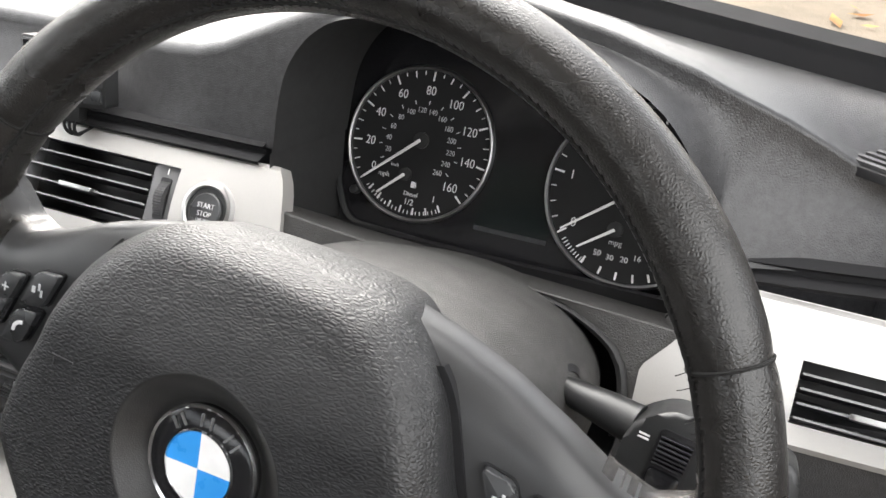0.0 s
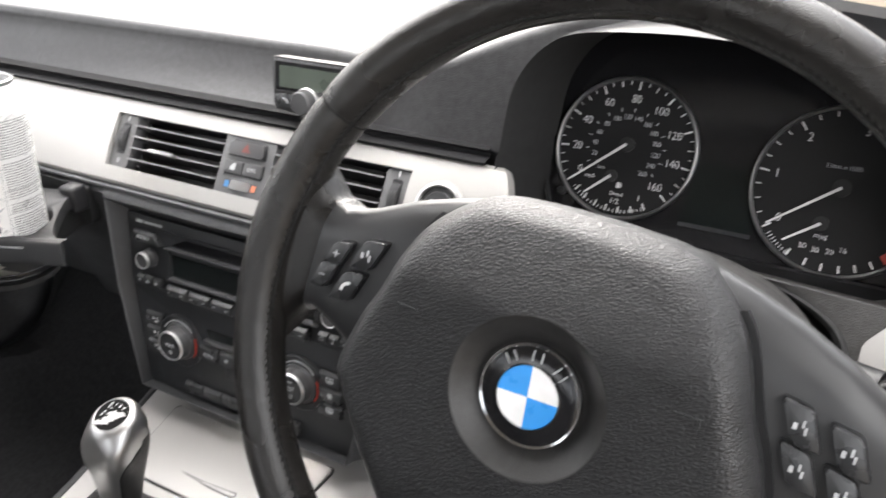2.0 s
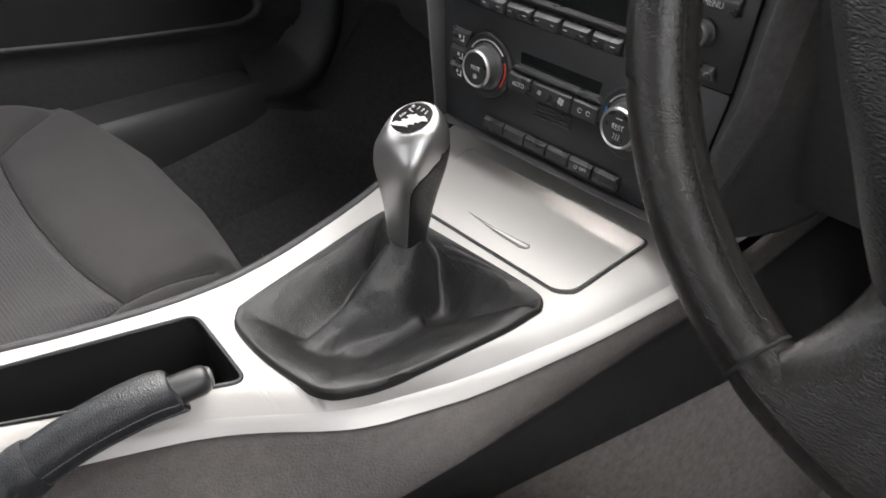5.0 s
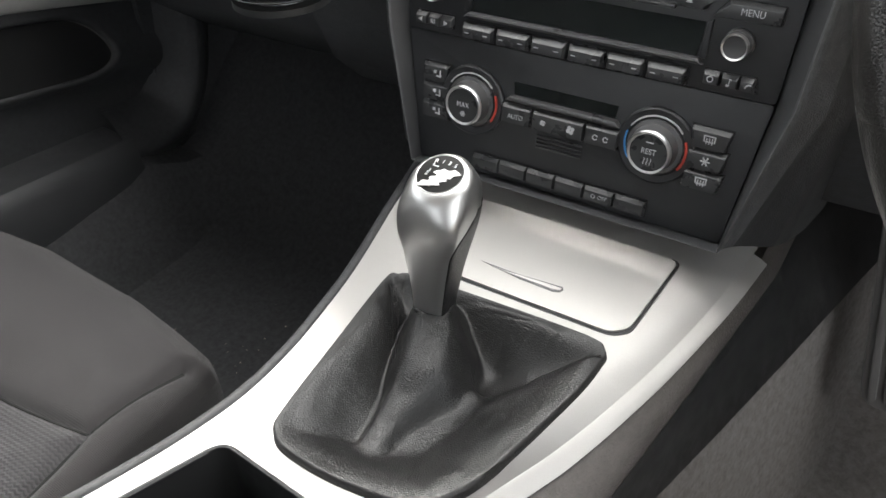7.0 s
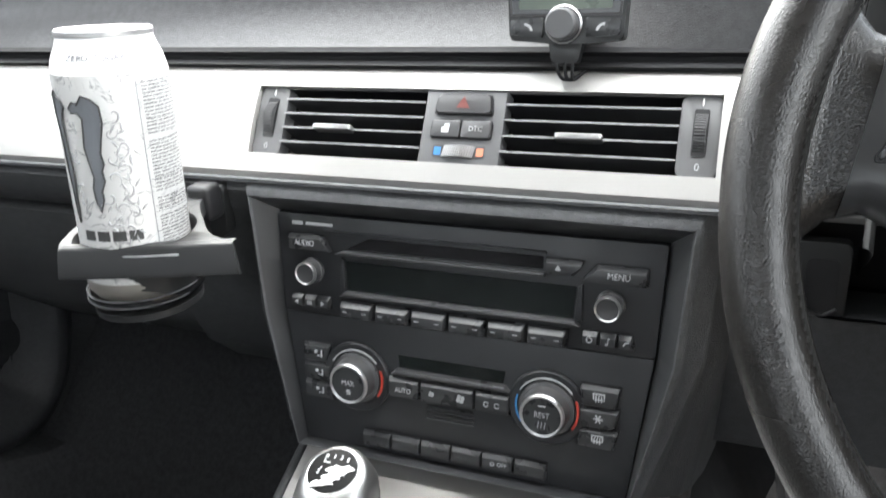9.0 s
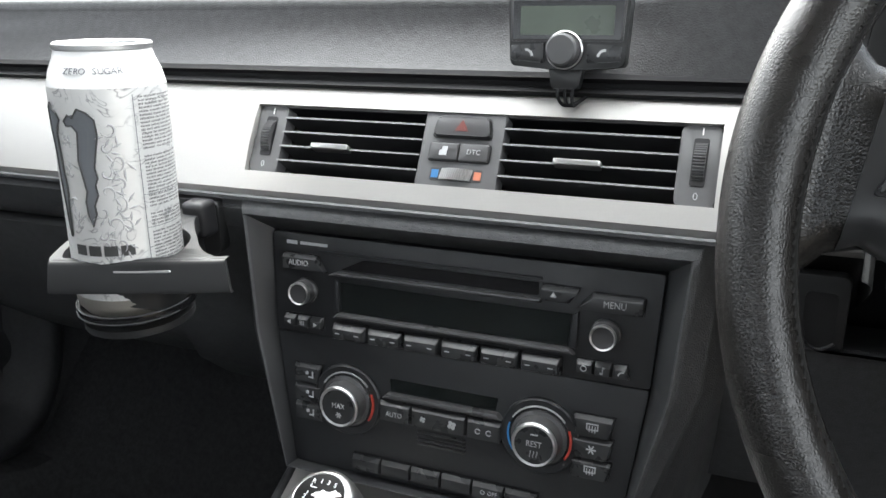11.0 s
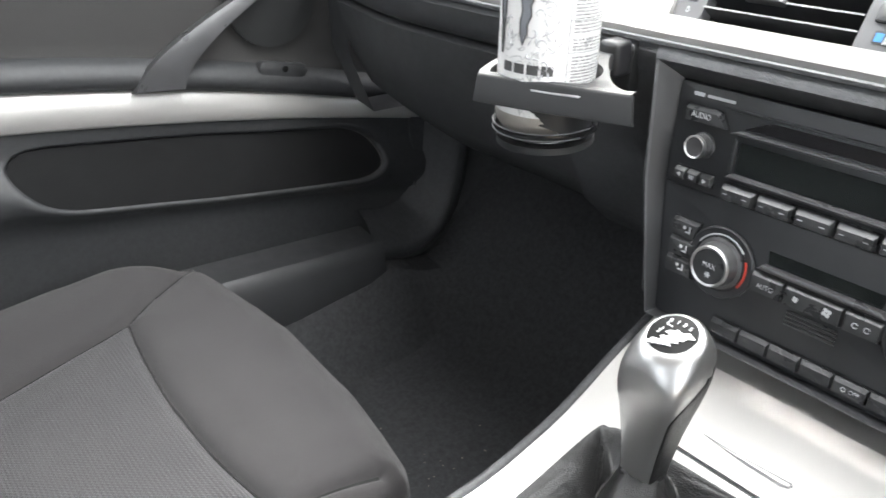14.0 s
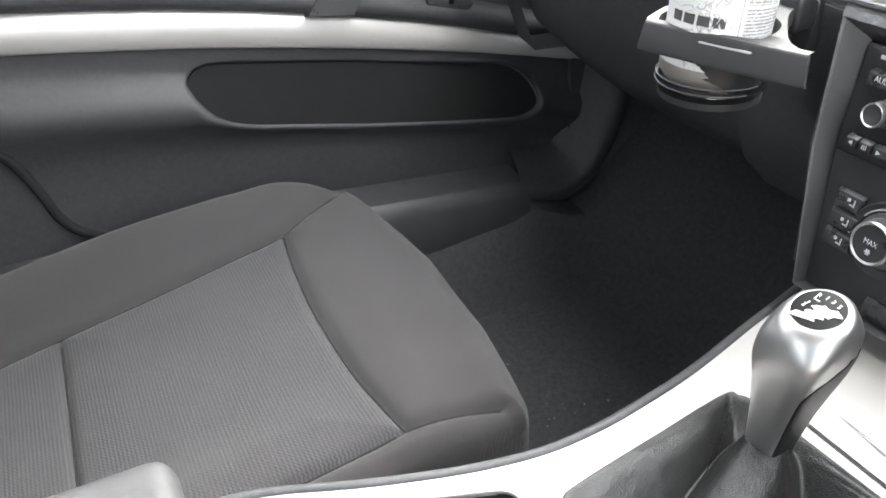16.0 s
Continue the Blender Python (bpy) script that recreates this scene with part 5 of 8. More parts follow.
    return c


console()


def armrest():
    a = thing("centre_armrest", (-0.1, -0.6, 0.38), "grey padded armrest behind the console", "armrest")
    part("cushion", box(-0.138, -0.048, -0.95, -0.460, 0.395, 0.447, 0.014, 4), M_ARMREST, a, smooth=50)
    part("base", box(-0.125, -0.055, -0.93, -0.480, 0.370, 0.397, 0.006), M_BLACK, a)


armrest()


KNOB_Z = [0.388, 0.400, 0.422, 0.440, 0.454, 0.464, 0.472, 0.479, 0.4845, 0.4880, 0.4900, 0.4908, 0.4909]
KNOB_W = [0.0112, 0.0120, 0.0146, 0.0178, 0.0208, 0.0224, 0.0230, 0.0227, 0.0214, 0.0195, 0.0172, 0.0152, 0.0144]


def knob_point(z, a, grow=0.0):
    """Surface of the gear knob at a height and an angle round its leaning axis."""
    w = float(np.interp(z, KNOB_Z, KNOB_W)) + grow
    cx = float(np.interp(z, [0.388, 0.50], [-0.0262, -0.0224]))
    cy = float(np.interp(z, [0.388, 0.45, 0.50], [-0.1345, -0.1283, -0.1226]))
    e = 0.42 + 0.13 * ease((z - 0.455) / 0.020) + 0.43 * ease((z - 0.474) / 0.014)
    co, si = math.cos(a), math.sin(a)
    x, y = w * math.copysign(abs(co) ** e, co), w * 0.97 * math.copysign(abs(si) ** e, si)
    return (cx + x, cy + y, z + y * 0.34 * ease((z - 0.44) / 0.045))


def gear_lever():
    g = thing("gear_lever", (-0.02, -0.17, 0.34), "gear lever with satin silver knob and black leather gaiter", "gear lever")
    base = spline(GAITER, 10, True)
    k = len(base)
    neck = Vector((-0.0265, -0.1345))
    edge = np.array([(p.x, p.y) for p in base])
    # leather sock that runs down from the knob: place, height and width along it
    sock = [(-0.0265, -0.1330, 0.3975, 0.0150), (-0.0170, -0.1520, 0.3915, 0.0190), (-0.0110, -0.1680, 0.3850, 0.0200), (-0.0100, -0.1855, 0.3760, 0.0165), (-0.0110, -0.2096, 0.3690, 0.0120), (-0.0080, -0.2450, 0.3640, 0.0100)]
    sock = [(float(np.interp(u, range(6), [q[0] for q in sock])), float(np.interp(u, range(6), [q[1] for q in sock])), float(np.interp(u, range(6), [q[2] for q in sock])), float(np.interp(u, range(6), [q[3] for q in sock]))) for u in np.linspace(0, 5, 61)]
    sock = np.array(sock)
    seam_right = spline([(0.0850, -0.1140), (0.0650, -0.1239), (0.0527, -0.1377), (0.0461, -0.1508), (0.0346, -0.1593), (0.0215, -0.1570), (0.0115, -0.1470)], 8)
    seam_left = spline([(-0.0705, -0.1200), (-0.0562, -0.1392), (-0.0458, -0.1534), (-0.0342, -0.1723)], 10)
    line_right, line_left = np.array([(p.x, p.y) for p in seam_right]), np.array([(p.x, p.y) for p in seam_left])

    def bump_at(x, y, cx, cy, rx, ry):
        return math.exp(-((x - cx) / rx) ** 2 - ((y - cy) / ry) ** 2)

    def skirt(x, y):
        """Height of the gaiter's leather."""
        d = float(np.min(np.hypot(edge[:, 0] - x, edge[:, 1] - y)))
        behind = ease((y + 0.150) / 0.040)
        run = 0.050 + 0.010 * ease(x / 0.04) - 0.022 * behind
        deep = 0.0265 + 0.014 * bump_at(x, y, 0.024, -0.134, 0.021, 0.018) + 0.007 * bump_at(x, y, -0.033, -0.172, 0.010, 0.034)
        floor_z = 0.3850 - deep * ease(d / run)
        # front panel stands proud of the hollow behind its seam
        dr = np.hypot(line_right[:, 0] - x, line_right[:, 1] - y)
        n_ = int(np.argmin(dr))
        a, b = line_right[max(0, n_ - 1)], line_right[min(len(line_right) - 1, n_ + 1)]
        side = ((b[0] - a[0]) * (y - a[1]) - (b[1] - a[1]) * (x - a[0])) / math.hypot(b[0] - a[0], b[1] - a[1])
        inside = ease(d / 0.008)
        floor_z += inside * 0.0042 * ease((side + 0.0010) / 0.0055) * math.exp(-(float(dr[n_]) / 0.020) ** 2)
        floor_z -= inside * 0.0012 * math.exp(-(float(dr[n_]) / 0.0012) ** 2)
        dl = float(np.min(np.hypot(line_left[:, 0] - x, line_left[:, 1] - y)))
        floor_z -= inside * 0.0014 * math.exp(-(dl / 0.0013) ** 2)
        floor_z += inside * (0.0030 * bump_at(x, y, -0.054, -0.165, 0.010, 0.040) + 0.0035 * bump_at(x, y, 0.050, -0.112, 0.012, 0.008) + 0.002 * bump_at(x, y, -0.045, -0.122, 0.012, 0.010))
        # soft sags
        floor_z += inside * (0.0016 * noise.noise((x * 38, y * 38, 1.0)) + 0.0007 * noise.noise((x * 120, y * 70, 4.0)))
        ds = np.hypot(sock[:, 0] - x, sock[:, 1] - y)
        best = float(np.max(sock[:, 2] - 0.030 * np.maximum(0.0, (ds - sock[:, 3] * 0.55) / sock[:, 3]) ** 1.5))
        near = ease((0.03 - float(np.min(ds))) / 0.015)
        best += near * (0.0005 * noise.noise((x * 60 + 9, y * 110 - x * 40, 2.0)) + 0.0002 * noise.noise((x * 150, y * 330 + x * 80, 7.0)))
        # rounded meeting of the two
        k_ = 0.0060
        h = min(max(0.5 + 0.5 * (best - floor_z) / k_, 0.0), 1.0)
        return floor_z * (1 - h) + best * h + k_ * h * (1 - h)

    rings = [[(p.x + (p.x - neck.x) * o, p.y + (p.y - neck.y) * o, z) for p in base] for o, z in ((0.012, 0.3770), (0.009, 0.3815))]
    for t in np.linspace(0.0, 1.0, 72):
        ring = []
        for p in base:
            out = (p - neck).normalized()
            q = p.lerp(neck + out * 0.0118, float(t))
            ring.append((q.x, q.y, skirt(q.x, q.y)))
        rings.append(ring)
    ga = part("gaiter", loft(rings, caps=False), M_GAITER, g, "creased black leather gaiter", smooth=80)
    for way, sides in ((seam_right, (0.0019,)), (seam_left, (-0.0018, 0.0018))):
        way = [way[0].lerp(way[1], u) for u in (0.0, 0.5)] + list(way[1:])
        part("seam", tube([(p.x, p.y, skirt(p.x, p.y) + 0.0001) for p in way], 0.0005, 5), M_THREAD, ga, "stitched seam")
        for off in sides:
            bm = bmesh.new()
            for n_ in range(len(way) - 1):
                along = (way[n_ + 1] - way[n_]).normalized()
                q = Vector((-along.y, along.x)) * off
                for lo_, hi_ in ((0.08, 0.42), (0.58, 0.92)):
                    a, b = way[n_].lerp(way[n_ + 1], lo_) + q, way[n_].lerp(way[n_ + 1], hi_) + q
                    m = (a + b) / 2
                    tube([(a.x, a.y, skirt(a.x, a.y) + 0.0001), (m.x, m.y, skirt(m.x, m.y) + 0.0004), (b.x, b.y, skirt(b.x, b.y) + 0.0001)], 0.0003, 4, bm=bm)
            tagged(part("stitches", bm, M_THREAD, ga), kind="stuff")
    # gathered collar below the knob
    rows = []
    for z, r in ((0.3900, 0.0132), (0.3930, 0.0136), (0.3950, 0.0132), (0.3962, 0.0118), (0.3964, 0.0100)):
        rows.append([(neck.x + (r + 0.0003 * math.sin(5 * a)) * math.cos(a), neck.y + (r + 0.0003 * math.sin(5 * a)) * math.sin(a), z + 0.001 * math.sin(2 * a + 1)) for a in np.linspace(0, 2 * math.pi, 48, endpoint=False)])
    part("collar", loft(rows, caps=False), M_GAITER, g, "gathered leather collar", smooth=70)
    angles = [2 * math.pi * i / 56 for i in range(56)]
    levels = list(np.linspace(0.388, 0.4845, 26)) + [0.4865, 0.4880, 0.4890, 0.4900, 0.4905, 0.4908, 0.4909]
    kn = part("knob", loft([[knob_point(z, a) for a in angles] for z in levels]), M_KNOB, g, "satin silver knob", smooth=60)
    # black leather inlay along each flank
    for side in (0.0, math.pi):
        rows = []
        for z in np.linspace(0.3885, 0.4680, 22):
            hook = ease((z - 0.443) / 0.026)
            a0, a1 = -0.62 + 0.75 * hook, 1.00 - 0.10 * hook
            if side:
                a0, a1 = side - a1, side - a0
            rows.append([knob_point(z, a, 0.0005 if 0 < i < 12 else -0.0004) for i, a in enumerate(np.linspace(a0, a1, 13))])
        part("flank_inlay", sheet(rows), M_GAITER, kn, "black leather flank", smooth=60)
    cap = Matrix.Translation((-0.0234, -0.1236, 0.4907)) @ Matrix.Rotation(radians(18.8), 4, "X") @ Matrix.Diagonal((0.80, 0.80, 1, 1))
    part("cap_ring", lathe([(0.0182, -0.003), (0.0190, 0.0000), (0.0187, 0.0006), (0.0181, 0.0004)], 48, cap=False), M_KNOB, kn, "", cap)
    part("cap", lathe([(0.0182, -0.002), (0.0182, 0.0004), (0.010, 0.0012), (0.0003, 0.0014)], 48), M_CAP, kn, "black shift pattern cap", cap)
    for word, x, y in (("R", -0.0078, 0.0095), ("1", -0.0022, 0.0104), ("3", 0.0032, 0.0104), ("5", 0.0088, 0.0096), ("2", -0.0092, -0.0035)):
        lettering(word, 0.0050, cap @ at(x, y, 0.0017), M_WHITE, kn)
    bars([(-0.0085, 0.0062, 0.0005, 0.0024, 0.0016), (-0.0085, 0.0000, 0.0005, 0.0024, 0.0016), (-0.0060, 0.0050, 0.0050, 0.0005, 0.0016)], cap, M_WHITE, kn, "gate_lines")
    # print rubbed away in torn patches
    for cx, cy, rx, ry, ph in ((0.0055, 0.0000, 0.0112, 0.0066, 0.3), (0.0010, -0.0070, 0.0080, 0.0048, 1.2), (-0.0035, -0.0118, 0.0098, 0.0032, 2.1)):
        worn = bmesh.new()
        ring = []
        for a in np.linspace(0, 2 * math.pi, 48, endpoint=False):
            k_ = 0.78 + 0.16 * math.sin(3 * a + ph) + 0.10 * math.sin(7 * a + 2 * ph) + 0.07 * math.sin(13 * a + ph * 3)
            ring.append((cx + rx * k_ * math.cos(a), cy + ry * k_ * math.sin(a) + 0.25 * rx * k_ * math.cos(a)))
        prism(ring, 0.0004, 0.0015 + 0.00004 * ph, bm=worn)
        part("worn_print", worn, M_WORN, kn, "rubbed pale worn patch", cap, 0)
    return g


gear_lever()


def handbrake():
    h = thing("handbrake_lever", (0.0, -0.42, 0.36), "black leather handbrake lever with a round button", "handbrake")
    # along the lever: place of the axis, half width, half height
    run = [(-0.0055, -0.3310, 0.3935, 0.0114, 0.0114), (-0.0065, -0.3360, 0.3952, 0.0130, 0.0130), (-0.0080, -0.3440, 0.3968, 0.0137, 0.0137), (-0.0105, -0.3600, 0.3966, 0.0137, 0.0137), (-0.0150, -0.3850, 0.3928, 0.0135, 0.0133), (-0.0200, -0.4120, 0.3848, 0.0135, 0.0132), (-0.0258, -0.4420, 0.3748, 0.0137, 0.0134), (-0.0370, -0.5000, 0.3545, 0.0151, 0.0146)]
    pts = spline([p[:3] for p in run], 6)
    rings = []
    for i, p in enumerate(pts):
        f = i / (len(pts) - 1) * (len(run) - 1)
        w, e = (float(np.interp(f, range(len(run)), [p_[j] for p_ in run])) for j in (3, 4))
        d = (pts[min(i + 1, len(pts) - 1)] - pts[max(i - 1, 0)]).normalized()
        side = d.cross(Vector((0, 0, 1))).normalized()
        up = side.cross(d)
        ring = []
        for a in np.linspace(0, 2 * math.pi, 36, endpoint=False):
            co, si = math.cos(a), math.sin(a)
            q = 0.80 if si > 0 else 0.60
            # the mouth is cut aslant, its lower lip reaching forward
            slant = d * (0.0085 * si * max(0.0, 1 - i / 8))
            ring.append(p + slant + side * (w * math.copysign(abs(co) ** q, co)) + up * (e * math.copysign(abs(si) ** q, si)))
        rings.append(ring)
    # dished mouth round the nose
    c0 = sum((Vector(v) for v in rings[0]), Vector()) / 36
    mouth = [[c0 + (Vector(v) - c0) * f + Vector((0.001, -0.008, 0)) * g for v in rings[0]] for f, g in ((0.70, 1.0), (0.82, 0.1), (0.94, -0.15))]
    grip = part("grip", loft(mouth + rings), M_GRIP, h, "stitched black leather grip", smooth=60)
    for q in (34, 20):
        line = [Vector(r[q]) + (Vector(r[q]) - p).normalized() * 0.0004 for r, p in zip(rings, pts)]
        part("edge_seam", tube(line, 0.0010, 6), M_GRIP, grip, "folded leather edge")
    for q in (0, 18):
        bm = bmesh.new()
        line = [Vector(r[q]) + (Vector(r[q]) - p).normalized() * 0.0002 for r, p in zip(rings, pts)]
        for a, b in zip(line[2:], line[3:]):
            for t in (0.1, 0.6):
                tube([a.lerp(b, t), a.lerp(b, t + 0.33)], 0.0004, 4, bm=bm)
        tagged(part("stitches", bm, M_THREADGREY, grip), kind="stuff")
    nose = [Vector((-0.0072, -0.3440, 0.3945)), Vector((-0.0050, -0.3320, 0.3950)), Vector((-0.0028, -0.3200, 0.3950)), Vector((-0.0018, -0.3155, 0.3948)), Vector((-0.0013, -0.3128, 0.3946)), Vector((-0.0011, -0.3116, 0.3945))]
    part("nose", tube(nose, [0.0098, 0.0097, 0.0095, 0.0093, 0.0082, 0.0066], 28), M_BLACK, h, "black plastic nose")
    part("release_button", tube([(-0.0014, -0.3132, 0.3946), (-0.0009, -0.3106, 0.3944), (-0.0007, -0.3096, 0.3943)], [0.0070, 0.0068, 0.0056], 24), M_GREYSATIN, h, "round release button")
    # leather flank that falls to the boot
    rows = []
    for r, p in list(zip(rings, pts))[1:]:
        for_side = []
        for q, dz in ((34, 0.0), (34, -0.020), (34, -0.062)):
            v = Vector(r[q])
            for_side.append((v.x - 0.0012 + (-0.004 if dz else 0), v.y, v.z + dz))
        rows.append(for_side)
    part("flank", sheet(rows), M_GAITER, h, "black leather side of the boot", smooth=60)
    # folded collar where the boot begins
    i0 = len(pts) - 13
    part("boot_collar", loft([[p + (Vector(v) - p) * f for v in rings[i0 + n]] for n, f in ((0, 1.0), (0, 1.09), (1, 1.13), (2, 1.13), (3, 1.09), (3, 1.0)) for p in [pts[i0 + n]]], caps=False), M_GRIP, h, "folded leather collar", smooth=60)


handbrake()


# ---- instruments ----
def cluster():
    c = thing("instrument_cluster", (0.36, 0.12, 0.62), "black instrument cluster with two chrome-ringed round dials", "instrument cluster")

    def L(x, z):
        """Place on the dial face from world x and height."""
        return x - 0.33, (z - 0.672) / math.cos(radians(24))
    face = [(-0.0785, -0.0478), (0.1508, -0.0573), (0.1690, -0.0170), (0.1715, 0.0200), (0.1500, 0.0800), (0.0900, 0.1090), (0.0, 0.1240), (-0.0700, 0.1050), (-0.0960, 0.0780), (-0.1005, 0.0450), (-0.1000, 0.0150), (-0.0930, -0.0149)]
    part("face", prism(rounded(face, 0.012), -0.012, -0.003), M_GLOSS, c, "black glossy face", DIAL)
    border = [(x, y, w) for x, y, w in [(*p, 0.0) for p in rounded(face, 0.012)]]
    part("face_rim", tube([Vector(p) for p in border] + [Vector(border[0])], 0.0022, 6), M_BLACK, c, "", DIAL)

    def dial(name, cx, cy, r, label):
        d = part(name, prism(circle(cx, cy, r, 72), -0.003, -0.001), M_DIALFACE, c, label, DIAL)
        part("ring", lathe([(r - 0.0012, -0.002), (r - 0.0008, 0.0016), (r + 0.0002, 0.0026), (r + 0.0012, 0.0020), (r + 0.0020, -0.002)], 72, (cx, cy), cap=False), M_DULLRING, d, "satin chrome ring", DIAL)
        return d

    def ticks(d, cx, cy, r1, angles, ln, wd, mat=M_WHITE):
        bm = bmesh.new()
        for a in angles:
            q = Matrix.Rotation(radians(a), 2)
            prism([tuple(q @ Vector(p) + Vector((cx, cy))) for p in ((r1 - ln, -wd / 2), (r1, -wd / 2), (r1, wd / 2), (r1 - ln, wd / 2))], -0.001, -0.0004, bm=bm)
        return tagged(part("scale", bm, mat, d, "", DIAL, 0), kind="stuff")

    def needle(d, cx, cy, a, ln, hub):
        q = Matrix.Rotation(radians(a), 2)
        part("needle", prism([tuple(q @ Vector(p) + Vector((cx, cy))) for p in ((0.0, -0.0010), (ln, -0.0006), (ln, 0.0006), (0.0, 0.0010))], 0.0016, 0.0026), M_WHITE, d, "slim white needle", DIAL, 0)
        part("hub", lathe([(hub, -0.001), (hub, 0.0012), (hub * 0.85, 0.0015), (0.0003, 0.0015)], 28, (cx, cy)), M_HOOD, d, "", DIAL)

    # speedometer: 0 at 217 degrees, 160 at -42
    cx, cy = L(0.2955, 0.6845)
    R = 0.0515
    sp = dial("speedometer", cx, cy, R, "round speedometer in miles and kilometres")
    ang = lambda v: 217.5 - v * 259.5 / 160.0
    ticks(sp, cx, cy, R - 0.0020, [ang(v) for v in range(0, 161, 20)], 0.0062, 0.0011)
    ticks(sp, cx, cy, R - 0.0020, [ang(v) for v in range(10, 160, 20)], 0.0042, 0.0007)
    ticks(sp, cx, cy, R - 0.0020, [ang(v) for v in range(0, 160, 5) if v % 10], 0.0026, 0.0005)
    for v in range(20, 161, 20):
        a = radians(ang(v))
        lettering(str(v), 0.0086, DIAL @ at(cx + 0.0365 * math.cos(a), cy + 0.0365 * math.sin(a), -0.0006), M_WHITE, sp, squeeze=0.86)
    a = radians(ang(3))
    lettering("0", 0.0070, DIAL @ at(cx + 0.0365 * math.cos(a), cy + 0.0365 * math.sin(a), -0.0006), M_WHITE, sp)
    for v in range(20, 261, 20):
        a = radians(ang(v / 1.609))
        lettering(str(v), 0.0052, DIAL @ at(cx + 0.0232 * math.cos(a), cy + 0.0232 * math.sin(a), -0.0006), M_GREYPRINT, sp, squeeze=0.84)
    ticks(sp, cx, cy, 0.0300, [ang(v / 1.609) for v in range(10, 261, 20)], 0.0026, 0.0005, M_GREYPRINT)
    lettering("mph", 0.0048, DIAL @ at(cx - 0.0221, cy - 0.0240, -0.0006), M_WHITE, sp)
    lettering("km/h", 0.0030, DIAL @ at(cx - 0.0150, cy - 0.0165, -0.0006), M_GREYPRINT, sp)
    needle(sp, cx + 0.0010, cy + 0.0030, 220.3, 0.0480, 0.0055)
    fx, fy = cx - 0.0060, cy - 0.0215
    needle(sp, fx, fy, 221.4, 0.0240, 0.0045)
    ticks(sp, cx, cy, R - 0.0035, [229, 240, 252, 263, 275, 287, 299], 0.0048, 0.0010)
    ticks(sp, cx, cy, R - 0.0035, [226 + 3.7 * k for k in range(20)], 0.0024, 0.0005)
    lettering("1/2", 0.0058, DIAL @ at(cx - 0.0002, cy - 0.0398, -0.0006), M_WHITE, sp)
    lettering("1", 0.0062, DIAL @ at(cx + 0.0174, cy - 0.0345, -0.0006), M_WHITE, sp)
    lettering("Diesel", 0.0042, DIAL @ at(cx + 0.0003, cy - 0.0342, -0.0006), M_WHITE, sp)
    bars([(cx + 0.0006, cy - 0.0275, 0.0026, 0.0040, -0.0006), (cx + 0.0027, cy - 0.0277, 0.0006, 0.0032, -0.0006)], DIAL, M_WHITE, sp, "pump_mark")
    # tachometer
    tx, ty = L(0.4440, 0.6795)
    R2 = 0.0560
    ta = dial("tachometer", tx, ty, R2, "round engine speed dial with a red zone")
    ang2 = lambda v: float(np.interp(v, range(6), (216.0, 172.0, 128.5, 80.0, 30.0, -20.0)))
    ticks(ta, tx, ty, R2 - 0.0020, [ang2(v) for v in range(0, 6)], 0.0064, 0.0012)
    ticks(ta, tx, ty, R2 - 0.0020, [ang2(v / 4) for v in range(0, 21) if v % 4], 0.0036, 0.0007)
    for v in range(0, 6):
        a = radians(ang2(v) - (2 if v == 0 else 0))
        lettering(str(v), 0.0086, DIAL @ at(tx + 0.0420 * math.cos(a), ty + 0.0420 * math.sin(a), -0.0006), M_WHITE, ta, squeeze=0.9)
    part("red_zone", ring_arc(R2 - 0.0085, R2 - 0.0022, -50, -23, -0.001, -0.0003, (tx, ty)), M_RED, ta, "red zone", DIAL, 0)
    lettering("1/min x 1000", 0.0042, DIAL @ at(tx - 0.0020, ty + 0.0165, -0.0006), M_GREYPRINT, ta)
    needle(ta, tx - 0.0005, ty + 0.0030, 217.5, 0.0520, 0.0060)
    needle(ta, tx - 0.0080, ty - 0.0225, 215.8, 0.0260, 0.0050)
    lettering("mpg", 0.0050, DIAL @ at(tx - 0.0063, ty - 0.0306, -0.0006), M_WHITE, ta)
    for w, x, y in (("50", -0.0160, -0.0390), ("30", -0.0078, -0.0404), ("20", 0.0012, -0.0399), ("16", 0.0089, -0.0374)):
        lettering(w, 0.0052, DIAL @ at(tx + x, ty + y, -0.0006), M_WHITE, ta)
    ticks(ta, tx, ty, R2 - 0.0025, [242, 256, 268, 280, 291, 302], 0.0050, 0.0013)
    ticks(ta, tx, ty, R2 - 0.0025, [222 + 2.6 * k for k in range(9)], 0.0030, 0.0005)
    # unlit message field and trip pin
    x0, y0 = L(0.343, 0.643)
    part("message_field", prism(rounded([(x0, y0), (x0 + 0.050, y0 - 0.003), (x0 + 0.052, y0 + 0.045), (x0 + 0.008, y0 + 0.045)], 0.002), -0.003, -0.0024), M_DISPLAY, c, "unlit message field", DIAL)
    bars([(x0 + 0.026, y0 - 0.001, 0.050, 0.003, -0.0022)], DIAL, M_STACK, c, "field_edge")
    px, py = L(0.2545, 0.6490)
    part("trip_pin", lathe([(0.0032, -0.003), (0.0032, 0.003), (0.0024, 0.004), (0.0003, 0.004)], 18, (px, py)), M_BLACK, c, "short black trip reset pin", DIAL)


cluster()


